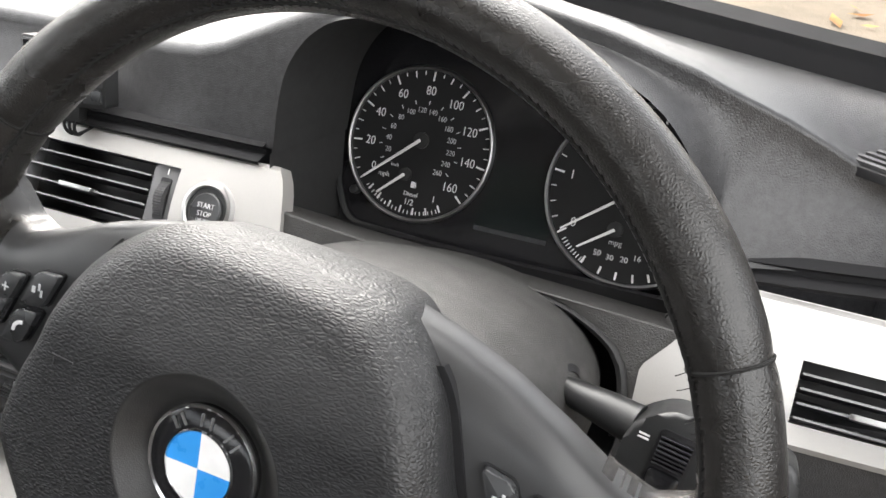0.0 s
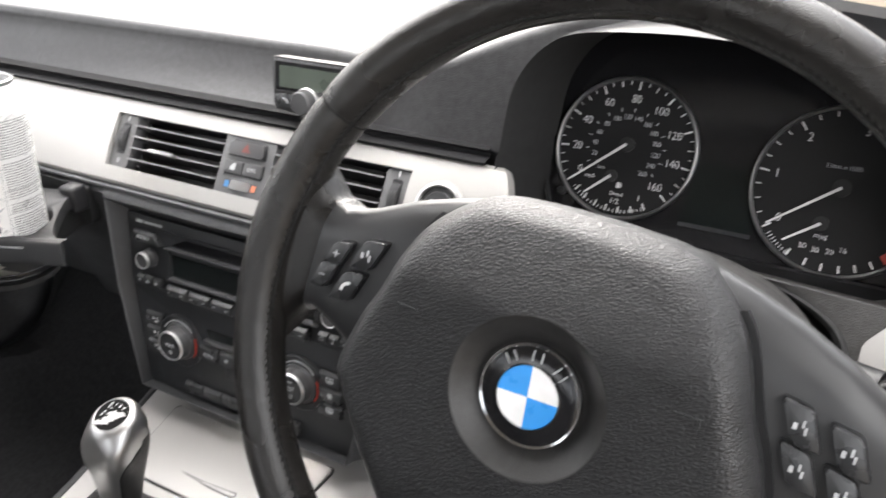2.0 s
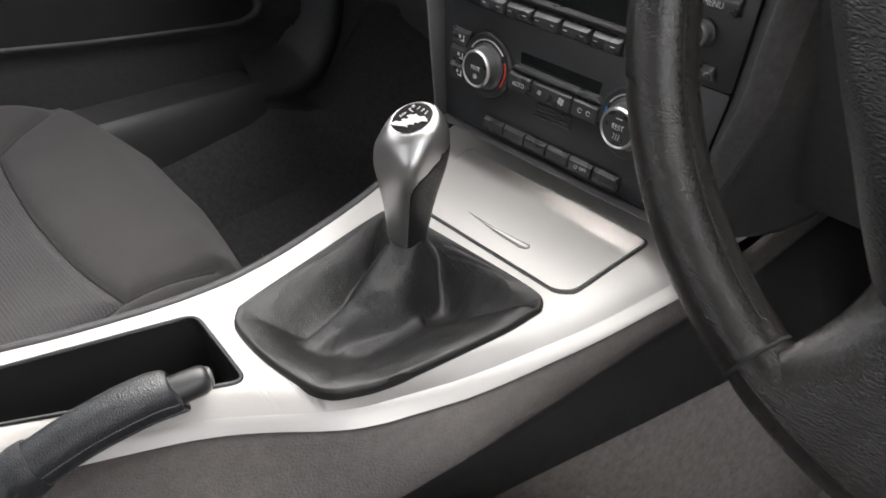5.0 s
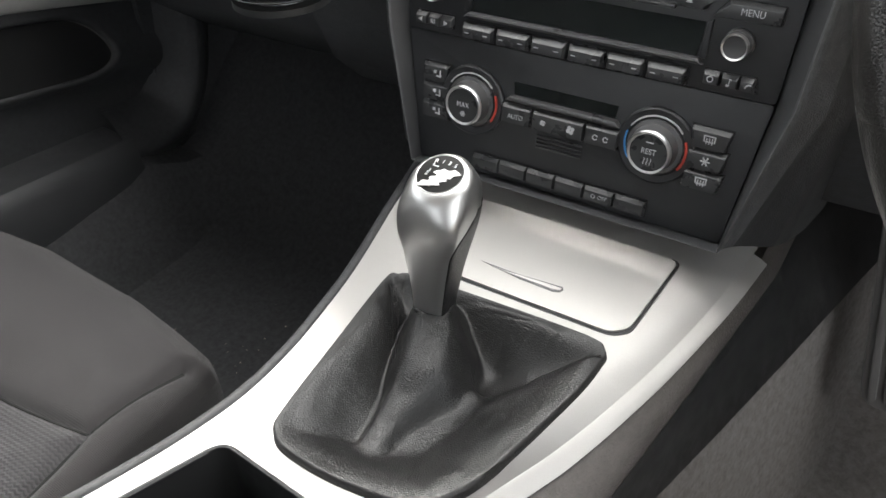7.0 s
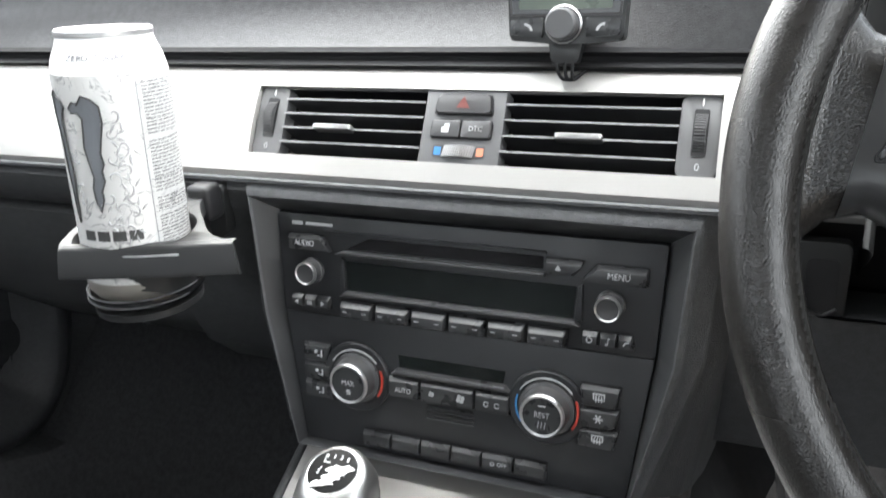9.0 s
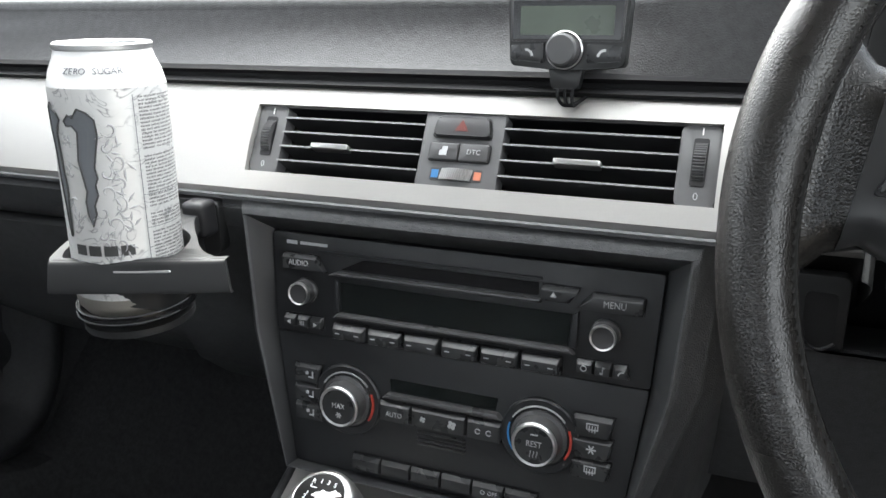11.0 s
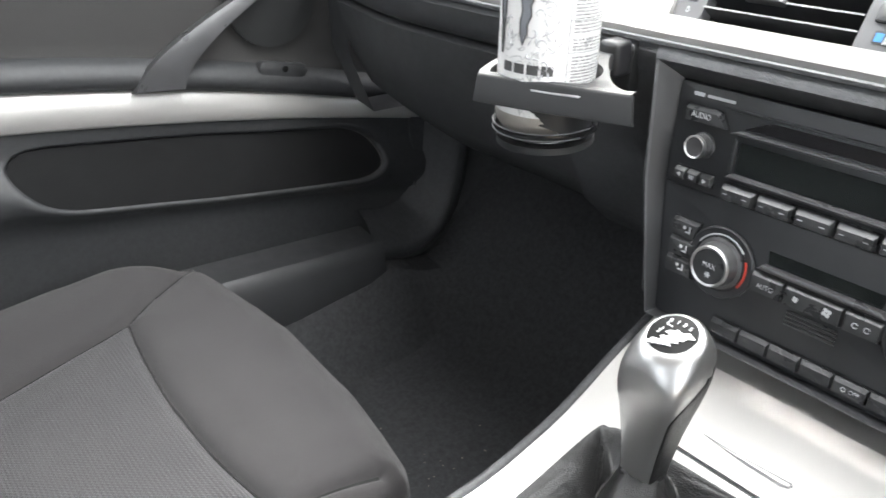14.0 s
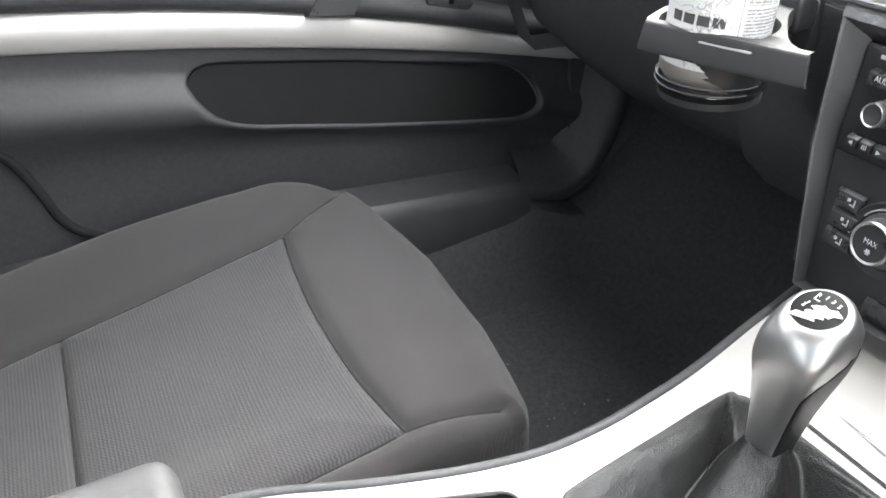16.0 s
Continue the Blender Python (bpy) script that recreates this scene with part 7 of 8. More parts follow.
def cup_holder():
    h = thing("cup_holder", (-0.165, -0.05, 0.57), "black pull-out cup holder holding a can", "cup holder")
    cc = HOLDER.inverted() @ Vector((CAN_BASE.x + 0.0005, CAN_BASE.y + 0.003, 0))
    mid = Vector((cc.x, cc.y))
    outer = spline([(-0.054, 0.001), (-0.027, -0.0015), (0.0, -0.0025), (0.027, -0.0015), (0.0525, 0.001), (0.0445, 0.0080), (0.0370, 0.0145), (0.0290, 0.0260), (0.0215, 0.0420), (0.0130, 0.0610), (0.0070, 0.0800), (0.0040, 0.1000), (-0.020, 0.1020), (-0.0450, 0.1000), (-0.0570, 0.0780), (-0.0625, 0.0480), (-0.0610, 0.0220)], 6, True)
    edge = [mid + (p - mid).normalized() * max((p - mid).length, 0.0386) for p in outer]
    hole = [mid + (p - mid).normalized() * 0.0372 for p in outer]
    edge = [Vector((p.x, max(p.y, -0.0030))) for p in edge]
    hole = [Vector((p.x, max(p.y, -0.0022))) for p in hole]
    rings = []
    for f, z in ((0.0, 0.590), (0.0, 0.6010), (0.10, 0.6027), (0.95, 0.6030), (1.0, 0.6022), (1.0, 0.592)):
        rings.append([(a.lerp(b, f).x, a.lerp(b, f).y, z) for a, b in zip(hole, edge)])
    part("tray", loft(rings, caps=False), M_TRAY, h, "satin black tray with a round hole", HOLDER, 45)
    rows = []
    for z, o, g in ((0.6030, -0.006, 0.0), (0.6040, -0.001, 0.0), (0.6036, 0.0010, 0.0), (0.6020, 0.0022, 0.0004), (0.5890, 0.0078, 0.0018), (0.5868, 0.0080, 0.0020), (0.5858, 0.0058, 0.0020)):
        rows.append([(u * (0.0535 + g) + 0.002 * g / 0.002, -0.0015 * (1 - u * u) - o - 0.0012, z) for u in np.linspace(-1, 1, 28)])
    part("front_flap", sheet(rows, (0, 0.0030, 0)), M_TRAY, h, "curved satin black front flap", HOLDER, 50)
    rows = []
    for f, r in ((0.0, 0.05), (0.04, 1.0), (0.5, 1.25), (0.96, 1.0), (1.0, 0.05)):
        u = -0.0128 + 0.0350 * f
        rows.append([(u, -0.0051 + 0.0012 * math.cos(a) + 0.0006 * r * math.sin(a), 0.5990 + 0.0012 * r * math.sin(a)) for a in np.linspace(0, 2 * math.pi, 12, endpoint=False)])
    part("flap_handle", loft(rows), M_SATIN, h, "thin satin metal strip", HOLDER, 50)
    for u in (-0.048, -0.002):
        part("guide_arm", box(u - 0.003, u + 0.003, 0.060, 0.112, 0.566, 0.600, 0.002), M_BLACK, h, "", HOLDER)
    part("rear_bracket", box(-0.190, -0.171, -0.012, 0.006, 0.585, 0.6110, 0.004, 3), M_VENT, h, "black rear bracket")
    # hinged glossy support below, with thin bright edges

    def arc(r, a0, a1, z, n=40):
        return [Vector((cc.x + r * math.cos(radians(a)), cc.y + r * math.sin(radians(a)), z)) for a in np.linspace(a0, a1, n)]
    rows = [arc(r, 165, 375, z) for r, z in ((0.0250, 0.5645), (0.0340, 0.5690), (0.0362, 0.5690), (0.0366, 0.5672), (0.0362, 0.5640), (0.0348, 0.5630))]
    part("support_arm", sheet(rows), M_GLOSS, h, "glossy black support arm", HOLDER, 60)
    for r, z, a0, a1 in ((0.0363, 0.5692, 190, 350), (0.0366, 0.5648, 205, 335)):
        part("support_edge", tube(arc(r, a0, a1, z), 0.00045, 5), M_GREYPANEL, h, "thin bright edge", HOLDER)
    for a in (172, 8):
        p = arc(0.0352, a, a, 0.566, 1)[0]
        part("support_post", tube([p, p + Vector((0, 0, 0.030))], 0.0016, 8), M_BLACK, h, "", HOLDER)
    part("support_plate", prism(circle(cc.x, cc.y, 0.034, 32), 0.5540, 0.5585), M_BLACK, h, "", HOLDER)
    # added dark band that stands in for shadow on the can's lower end
    rows = []
    for a in range(180, 361, 3):
        u = min(1.0, abs(a - 262) / 62)
        low = 0.5645 + 0.0125 * (1 - u * u)
        rows.append([(cc.x + 0.0343 * math.cos(radians(a)), cc.y + 0.0343 * math.sin(radians(a)), z) for z in (low, 0.580, 0.590)])
    wall = sheet(rows)
    part("shadow_band", wall, M_BLACK, h, "added dark band for the shadow below the flap, with an arched cut-out", HOLDER, 60)
    # smooth plate in the dashboard behind it
    sl = Matrix(((1, 0, 0, 0), (0, 0, -1, 0), (0, 1, 0, 0), (0, 0, 0, 1)))
    part("slot", prism(rounded([(-0.240, 0.560), (-0.172, 0.5685), (-0.1685, 0.6085), (-0.240, 0.6085)], 0.006), -0.014, -0.0035, 0.001), M_BLACK, h, "smooth black slot plate in the dashboard", sl)


cup_holder()


M_CANFOOT = satin_silver("bare_can_metal", (0.42, 0.40, 0.36), 0.30, 0.8)
M_FLOURISH = plain("can_grey_flourish", (0.40, 0.405, 0.41), 0.4)


def can():
    c = thing("drinks_can", CAN_BASE, "tall white energy drink can with grey pattern, standing in the holder", "drinks can")
    m = CAN_M
    R = 0.0331
    base, n, l, b = _bsdf("can_pattern", (0.7, 0.7, 0.7), 0.32, 0.35)
    v = _coords(n, l)
    w = n.new("ShaderNodeTexNoise")
    w.inputs["Scale"].default_value, w.inputs["Detail"].default_value, w.inputs["Distortion"].default_value = 34.0, 2.0, 3.6
    l.new(v, w.inputs["Vector"])
    ramp = n.new("ShaderNodeValToRGB")
    e = ramp.color_ramp.elements
    e[0].position, e[0].color = 0.40, (0.74, 0.74, 0.73, 1)
    e[1].position, e[1].color = 0.60, (0.76, 0.76, 0.75, 1)
    for pos, col in ((0.465, (0.70, 0.70, 0.69, 1)), (0.490, (0.30, 0.30, 0.31, 1)), (0.502, (0.46, 0.46, 0.46, 1)), (0.522, (0.72, 0.72, 0.71, 1))):
        q = ramp.color_ramp.elements.new(pos)
        q.color = col
    l.new(w.outputs["Fac"], ramp.inputs["Fac"])
    mask = _range(n, l, _noise(n, l, v, 55.0, 2.0), 0.0, 1.0, 0.46, 0.60)
    mix = n.new("ShaderNodeMixRGB")
    mix.inputs[1].default_value = (0.72, 0.72, 0.71, 1)
    l.new(mask, mix.inputs["Fac"])
    l.new(ramp.outputs["Color"], mix.inputs[2])
    l.new(mix.outputs[0], b.inputs["Base Color"])
    part("foot", lathe([(0.0225, 0.0), (0.0245, 0.0012), (0.0290, 0.0070), (0.0325, 0.0120), (R, 0.0160), (R, 0.0190)], 64, cap=True), M_CANFOOT, c, "bare aluminium foot", m)
    part("body", lathe([(R, 0.0190), (R, 0.1440)], 64, cap=False), base, c, "white body with fine grey swirls", m)
    part("shoulder", lathe([(R, 0.1440), (R - 0.0003, 0.1450), (0.0312, 0.1520), (0.0282, 0.1590), (0.0272, 0.1625), (0.0268, 0.1640)], 64, cap=False), M_ENAMEL, c, "plain white tapered shoulder", m)
    part("rim", lathe([(0.0266, 0.1632), (0.0276, 0.1645), (0.0276, 0.1668), (0.0266, 0.1678), (0.0252, 0.1668), (0.0248, 0.1610), (0.0003, 0.1605)], 64, cap=False), M_SATIN, c, "bare aluminium rim", m)
    part("tab", prism(rect(0.004, 0.0, 0.024, 0.014, 0.006), 0.1612, 0.1626, 0.0004), M_SATIN, c, "pull tab", m)

    def wrap(bm, cover=0.0003):
        """Bends a flat drawing (x along the girth, y up) round the can."""
        for q in bm.verts:
            a = q.co.x / R
            rr = R + cover + q.co.z
            q.co = Vector((rr * math.sin(a), -rr * math.cos(a), q.co.y))
        return bm

    def scan(poly, k=70, z=0.0002):
        """Fills an outline with level strips, so that it bends with the can."""
        ys_ = [p[1] for p in poly]
        rows_ = []
        for y in np.linspace(min(ys_) + 1e-5, max(ys_) - 1e-5, k):
            cuts = []
            for (ax, ay), (bx, by) in zip(poly, poly[1:] + poly[:1]):
                if (ay > y) != (by > y):
                    cuts.append(ax + (bx - ax) * (y - ay) / (by - ay))
            rows_.append([(min(cuts) + (max(cuts) - min(cuts)) * f, float(y), z) for f in (0, 0.25, 0.5, 0.75, 1)])
        return sheet(rows_)
    # claw-shaped mark: two ragged grey strips with dark outlines
    claw_a = [(-0.0175, 0.1330), (-0.0150, 0.1355), (-0.0125, 0.1320), (-0.0085, 0.1300), (-0.0060, 0.1265), (-0.0080, 0.1235), (-0.0098, 0.1180), (-0.0092, 0.1100), (-0.0085, 0.1000), (-0.0072, 0.0900), (-0.0072, 0.0830), (-0.0085, 0.0750), (-0.0086, 0.0660), (-0.0092, 0.0580), (-0.0105, 0.0650), (-0.0112, 0.0780), (-0.0125, 0.0900), (-0.0130, 0.1020), (-0.0142, 0.1120), (-0.0165, 0.1220)]
    claw_b = [(-0.0020, 0.1260), (0.0010, 0.1295), (0.0040, 0.1280), (0.0075, 0.1330), (0.0125, 0.1310), (0.0165, 0.1270), (0.0172, 0.1180), (0.0150, 0.1080), (0.0135, 0.1000), (0.0145, 0.0940), (0.0128, 0.0900), (0.0135, 0.0840), (0.0108, 0.0780), (0.0112, 0.0730), (0.0085, 0.0655), (0.0065, 0.0720), (0.0060, 0.0800), (0.0075, 0.0860), (0.0060, 0.0950), (0.0045, 0.1040), (0.0055, 0.1120), (0.0062, 0.1200), (0.0035, 0.1235), (-0.0005, 0.1235)]
    for claw in (claw_a, claw_b):
        part("claw_mark", wrap(scan(claw)), M_CANGREY, c, "dark grey ragged strip", m, 0)
        line = [Vector((x, y, 0.0003)) for x, y in claw]
        part("claw_outline", wrap(tube(line + [line[0]], 0.00065, 5)), M_CANDARK, c, "black outline", m, 0)
    # curling leaf flourishes printed beside the claws
    bm = bmesh.new()
    curls = [(0.0235, 0.1220, 0.0050, 200, 1, 1.3), (0.0205, 0.1120, 0.0042, 20, -1, 1.2), (0.0255, 0.1030, 0.0055, 240, 1, 1.2), (0.0190, 0.0970, 0.0040, 60, -1, 1.4), (0.0262, 0.0890, 0.0046, 160, -1, 1.2), (0.0185, 0.0850, 0.0048, 300, 1, 1.3), (0.0245, 0.0770, 0.0052, 90, -1, 1.3), (0.0150, 0.0740, 0.0040, 200, 1, 1.2), (0.0205, 0.0660, 0.0050, 330, 1, 1.2), (0.0270, 0.0640, 0.0044, 120, -1, 1.3), (0.0130, 0.0600, 0.0036, 30, -1, 1.1), (0.0225, 0.0540, 0.0046, 250, 1, 1.2), (-0.0015, 0.0960, 0.0030, 90, 1, 1.2), (-0.0020, 0.0800, 0.0034, 270, -1, 1.2), (0.0000, 0.0660, 0.0034, 40, 1, 1.2), (-0.0010, 0.1120, 0.0028, 180, -1, 1.1)]
    for x, y, r, a0, way, turns in curls:
        line, size = [], []
        for f in np.linspace(0, 1, 16):
            a, q = radians(a0) + way * 1.25 * math.pi * turns * float(f), r * (1 - 0.82 * float(f))
            line.append((x + q * math.cos(a), y + q * 1.15 * math.sin(a), -0.0002))
            size.append(0.00022 + 0.00050 * math.sin(math.pi * float(f)) ** 2)
        tube(line, size, 5, bm=bm)
        # leaf blades that spring from the curl
        for k_ in range(3):
            a = radians(a0) + way * (0.5 + 0.7 * k_)
            p = Vector((x + r * math.cos(a), y + r * 1.15 * math.sin(a), -0.0002))
            out = Vector((math.cos(a - way * 0.9), math.sin(a - way * 0.9), 0)) * r * 1.15
            turn_ = Vector((-out.y, out.x, 0)) * 0.35 * way
            tube([p, p + out * 0.5 + turn_ * 0.4, p + out + turn_], [0.00028, 0.00085, 0.00020], 5, bm=bm)
    tagged(part("flourish", wrap(bm), M_FLOURISH, c, "grey curling leaf print", m, 0), kind="stuff")
    # small print panel
    rng = random.Random(4)
    bm = bmesh.new()
    y = 0.138
    while y > 0.022:
        x, stop = 0.0412, rng.uniform(0.066, 0.082)
        while x < stop:
            for _ in range(rng.randint(3, 9)):
                wd = rng.uniform(0.00050, 0.00085)
                h_ = rng.uniform(0.0009, 0.0013)
                sheet([[(x + wd * q, yy, 0.0001) for q in (0, 1)] for yy in (y, y + h_)], bm=bm)
                x += wd + 0.00032
            x += 0.0009
        y -= 0.0021 if rng.random() < 0.88 else 0.0048
    part("small_print", wrap(bm), M_CANTEXT, c, "block of unreadable small print", m, 0)
    bm = bmesh.new()
    for x in (0.0380,):
        sheet([[(x, yy, 0.0001), (x + 0.0004, yy, 0.0001)] for yy in np.linspace(0.02, 0.14, 12)], bm=bm)
    for yy in (0.082, 0.062, 0.050):
        sheet([[(x, yy, 0.0001) for x in np.linspace(0.0380, 0.080, 10)], [(x, yy + 0.0003, 0.0001) for x in np.linspace(0.0380, 0.080, 10)]], bm=bm)
    part("print_frame", wrap(bm), M_CANGREY, c, "", m, 0)
    # broken bold band at the foot, part hidden by the holder
    for x in (-0.0065, 0.0030, 0.0125, 0.0220):
        bar = sheet([[(x + q, yy, 0.0001) for q in np.linspace(0, 0.0078, 4)] for yy in (0.0472, 0.0535)])
        part("maker_bar", wrap(bar), M_CANDARK, c, "bold dark bar of the maker's name", m, 0)
    # shoulder wording
    word = "ZERO SUGAR"
    for i, ch in enumerate(word):
        if ch == " ":
            continue
        a = (0.0015 + i * 0.0036) / R
        zz = 0.1530
        rr = 0.0306
        mm = m @ Matrix.Translation((rr * math.sin(a), -rr * math.cos(a), zz)) @ Matrix.Rotation(a, 4, "Z") @ Matrix.Rotation(radians(90 - 26), 4, "X")
        lettering(ch, 0.0052, mm @ Matrix.Translation((0, 0, 0.0004)), M_CANGREY, c)
    part("foot_ring", lathe([(0.0235, -0.0012), (0.0250, 0.0), (0.0245, 0.0014), (0.0215, 0.0006)], 48, cap=False), M_SATIN, c, "bare aluminium foot", m)


M_CANTEXT = plain("can_fine_print", (0.16, 0.16, 0.16), 0.4)
M_CANDARK = plain("can_black_print", (0.05, 0.05, 0.05), 0.4)
M_CANGREY = plain("can_grey_print", (0.14, 0.15, 0.165), 0.35)
can()


def phone_display():
    d = thing("phone_kit_display", (0.067, 0.06, 0.70), "small black phone kit display with a green-grey screen and round knob", "display")
    m = frame_at((0.0675, 0.0470, 0.7215), 10)
    body = [(-0.0340, -0.0205), (-0.012, -0.0225), (0.012, -0.0225), (0.0350, -0.0205), (0.0365, 0.0200), (-0.0365, 0.0200)]
    part("body", prism(rounded(body, 0.003), -0.012, 0.0, 0.0012, 3), M_BLACK, d, "", m)
    part("frame", prism(rounded([(-0.0335, -0.0065), (0.0335, -0.0065), (0.0345, 0.0182), (-0.0345, 0.0182)], 0.0012), -0.002, 0.0012, 0.0006), M_GREYSATIN, d, "satin grey frame", m)
    part("screen_surround", prism(rounded([(-0.0322, -0.0052), (0.0322, -0.0052), (0.0330, 0.0168), (-0.0330, 0.0168)], 0.001), -0.002, 0.0014), M_GLOSS, d, "", m)
    part("screen", prism(rect(0, 0.0055, 0.0560, 0.0165, 0.0008), -0.002, 0.0017), M_LCD, d, "blank green-grey screen", m)
    k = part("knob", lathe([(0.0105, -0.002), (0.0105, 0.0035), (0.0096, 0.0040), (0.0092, 0.0115), (0.0080, 0.0128), (0.0003, 0.0128)], 40, (0.0, -0.0115)), M_GREYSATIN, d, "round ribbed knob", m)
    part("knob_rim", lathe([(0.0104, 0.002), (0.0112, 0.0040), (0.0104, 0.0048)], 40, (0.0, -0.0115), cap=False), M_SATIN, k, "", m)
    for sx in (-1, 1):
        part("call_key" if sx > 0 else "hang_up_key", prism(rounded([(sx * x, y) for x, y in ((0.0130, -0.0190), (0.0330, -0.0175), (0.0332, -0.0085), (0.0130, -0.0075))][::sx], 0.0015), -0.001, 0.0022, 0.0008), M_BUTTON, d, "", m)
        part("receiver_mark", ring_arc(0.0034, 0.0048, 85 if sx > 0 else 5, 175 if sx > 0 else 95, 0.0018, 0.0025, (sx * 0.0225 + sx * 0.0014, -0.0155)), M_GREYPRINT, d, "", m, 0)
    part("neck", prism(rounded([(-0.008, -0.034), (0.008, -0.034), (0.0105, -0.021), (-0.0105, -0.021)], 0.002), -0.010, -0.002, 0.001), M_BLACK, d, "", m)
    for dx in (-0.004, 0.0005, 0.005):
        part("cable", tube(spline([(0.0675 + dx, 0.046, 0.6905), (0.0675 + dx, 0.042, 0.6840), (0.0700 + dx * 0.6, 0.043, 0.6780), (0.0760, 0.0475, 0.6800), (0.082, 0.058, 0.6850)], 5), 0.0011, 6), M_RUBBER, d, "thin black cable")
    part("bracket", box(0.050, 0.085, 0.058, 0.075, 0.705, 0.730, 0.002), M_BLACK, d)


phone_display()


# ---- seats ----
def seat(cx, label, yshift=0.0, zshift=0.0, fine=1):
    """Cushion as one soft sheet, cut along its seams into panels, with a skirt, base and backrest."""
    s = thing("car_seat", (cx, -0.5 + yshift, 0.1), label, "car seat")
    A, B, C_, D = Vector((-0.116, -0.286)), Vector((0.224, -0.290)), Vector((-0.112, -0.532)), Vector((0.224, -0.540))
    FL, FR = Vector((-0.165, -0.196)), Vector((0.237, -0.209))
    E_, F_ = Vector((-0.105, -0.80)), Vector((0.215, -0.80))

    def ab(x):
        t = (x - A.x) / (B.x - A.x)
        return A.y + (B.y - A.y) * t - 0.012 * 4 * t * (1 - t)
    seams = [[A, FL], [B, FR], [Vector((x, ab(x))) for x in np.linspace(A.x, B.x, 12)], [C_, D], [A, C_, E_], [B, D, F_]]

    def near(p):
        best = 9.0
        for line in seams:
            for a, b in zip(line, line[1:]):
                e = b - a
                t = max(0.0, min(1.0, (p - a).dot(e) / e.length_squared))
                best = min(best, (a + e * t - p).length)
        return best

    def left(y):
        return blend(-y, [0.205, 0.23, 0.27, 0.33, 0.42, 0.60, 0.80], [-0.182, -0.205, -0.226, -0.244, -0.252, -0.256, -0.264])

    def right(y):
        return blend(-y, [0.205, 0.24, 0.30, 0.80], [0.250, 0.256, 0.258, 0.272])

    def front(x):
        return blend(x, [-0.264, -0.182, -0.160, -0.055, 0.0, 0.13, 0.235, 0.256, 0.272], [-0.214, -0.187, -0.178, -0.1600, -0.1560, -0.1640, -0.183, -0.196, -0.212])

    def height(x, y, e):
        u = x / 0.25
        flank = ease((abs(u) - 0.46) / 0.45)
        z = 0.305 + flank * (0.004 + 0.014 * ease((-0.22 - y) / 0.30)) - 0.20 * max(0.0, -0.25 - y) * ease((-0.22 - y) / 0.10)
        r = 0.032
        if e < r:
            z -= r - math.sqrt(max(0.0, r * r - (r - e) ** 2))
        d = near(Vector((x, y)))
        z -= 0.0085 * math.exp(-(d / 0.0060) ** 1.2)
        z += 0.011 * ease((-x - 0.04) / 0.16) + 0.004 * ease(d / 0.06) + 0.0012 * noise.noise((x * 14, y * 14, 3.0))
        return z
    nu, nv = 110 * fine, 120 * fine
    grid = []
    for i in range(nv + 1):
        v = (i / nv) ** 1.15
        row = []
        for j in range(nu + 1):
            u = j / nu
            y = -0.21 + (-0.80 + 0.21) * v
            x = left(y) + (right(y) - left(y)) * u
            y = front(x) + (-0.80 - front(x)) * v
            x = left(y) + (right(y) - left(y)) * u
            e = min(x - left(y), right(y) - x, front(x) - y)
            row.append(Vector((x, y, height(x, y, max(0.0, e)))))
        grid.append(row)

    def panel(p):
        lx = FL.x + (A.x - FL.x) * (FL.y - p.y) / (FL.y - A.y) if p.y > A.y else (A.x + (C_.x - A.x) * (A.y - p.y) / (A.y - C_.y) if p.y > C_.y else C_.x + (E_.x - C_.x) * (C_.y - p.y) / (C_.y - E_.y))
        rx = FR.x + (B.x - FR.x) * (FR.y - p.y) / (FR.y - B.y) if p.y > B.y else B.x + (F_.x - B.x) * (B.y - p.y) / (B.y - F_.y)
        if p.x < lx:
            return "left_bolster"
        if p.x > rx:
            return "right_bolster"
        if p.y > ab(p.x):
            return "front_roll"
        return "middle_panel" if p.y > C_.y + (D.y - C_.y) * (p.x - C_.x) / (D.x - C_.x) else "rear_panel"
    meshes = {}
    for i in range(nv):
        for j in range(nu):
            q = [grid[i][j], grid[i][j + 1], grid[i + 1][j + 1], grid[i + 1][j]]
            c = (q[0] + q[1] + q[2] + q[3]) / 4
            bm, seen = meshes.setdefault(panel(c), (bmesh.new(), {}))
            vs = []
            for (a, b), p in zip(((i, j), (i, j + 1), (i + 1, j + 1), (i + 1, j)), q):
                if (a, b) not in seen:
                    seen[(a, b)] = bm.verts.new((cx + p.x, p.y + yshift, p.z + zshift))
                vs.append(seen[(a, b)])
            bm.faces.new(vs[::-1])
    words = {"left_bolster": "plain grey side bolster", "right_bolster": "plain grey side bolster", "front_roll": "plain grey front roll", "middle_panel": "grey herringbone middle panel", "rear_panel": "grey herringbone rear panel"}
    for name, (bm, _) in meshes.items():
        part(name.replace("left_", "side_").replace("right_", "side_"), bm, M_CLOTH if "panel" in name else M_CLOTH2, s, words[name], smooth=80)
    edge = [grid[i][0] for i in range(nv, -1, -4 * fine)] + [grid[0][j] for j in range(2, nu + 1, 3 * fine)] + [grid[i][nu] for i in range(4, nv + 1, 4 * fine)]
    mid = Vector((0.0, -0.5, 0))
    rows = []
    for k, dz in ((0.0, 0.0), (0.004, -0.012), (0.004, -0.035), (-0.006, -0.075), (-0.02, -0.11)):
        rows.append([(cx + p.x + (p.x - mid.x) * k, p.y + yshift + (p.y - mid.y) * k, p.z + zshift + dz) for p in edge])
    part("skirt", sheet(rows), M_CLOTH2, s, "plain grey skirt", smooth=70)
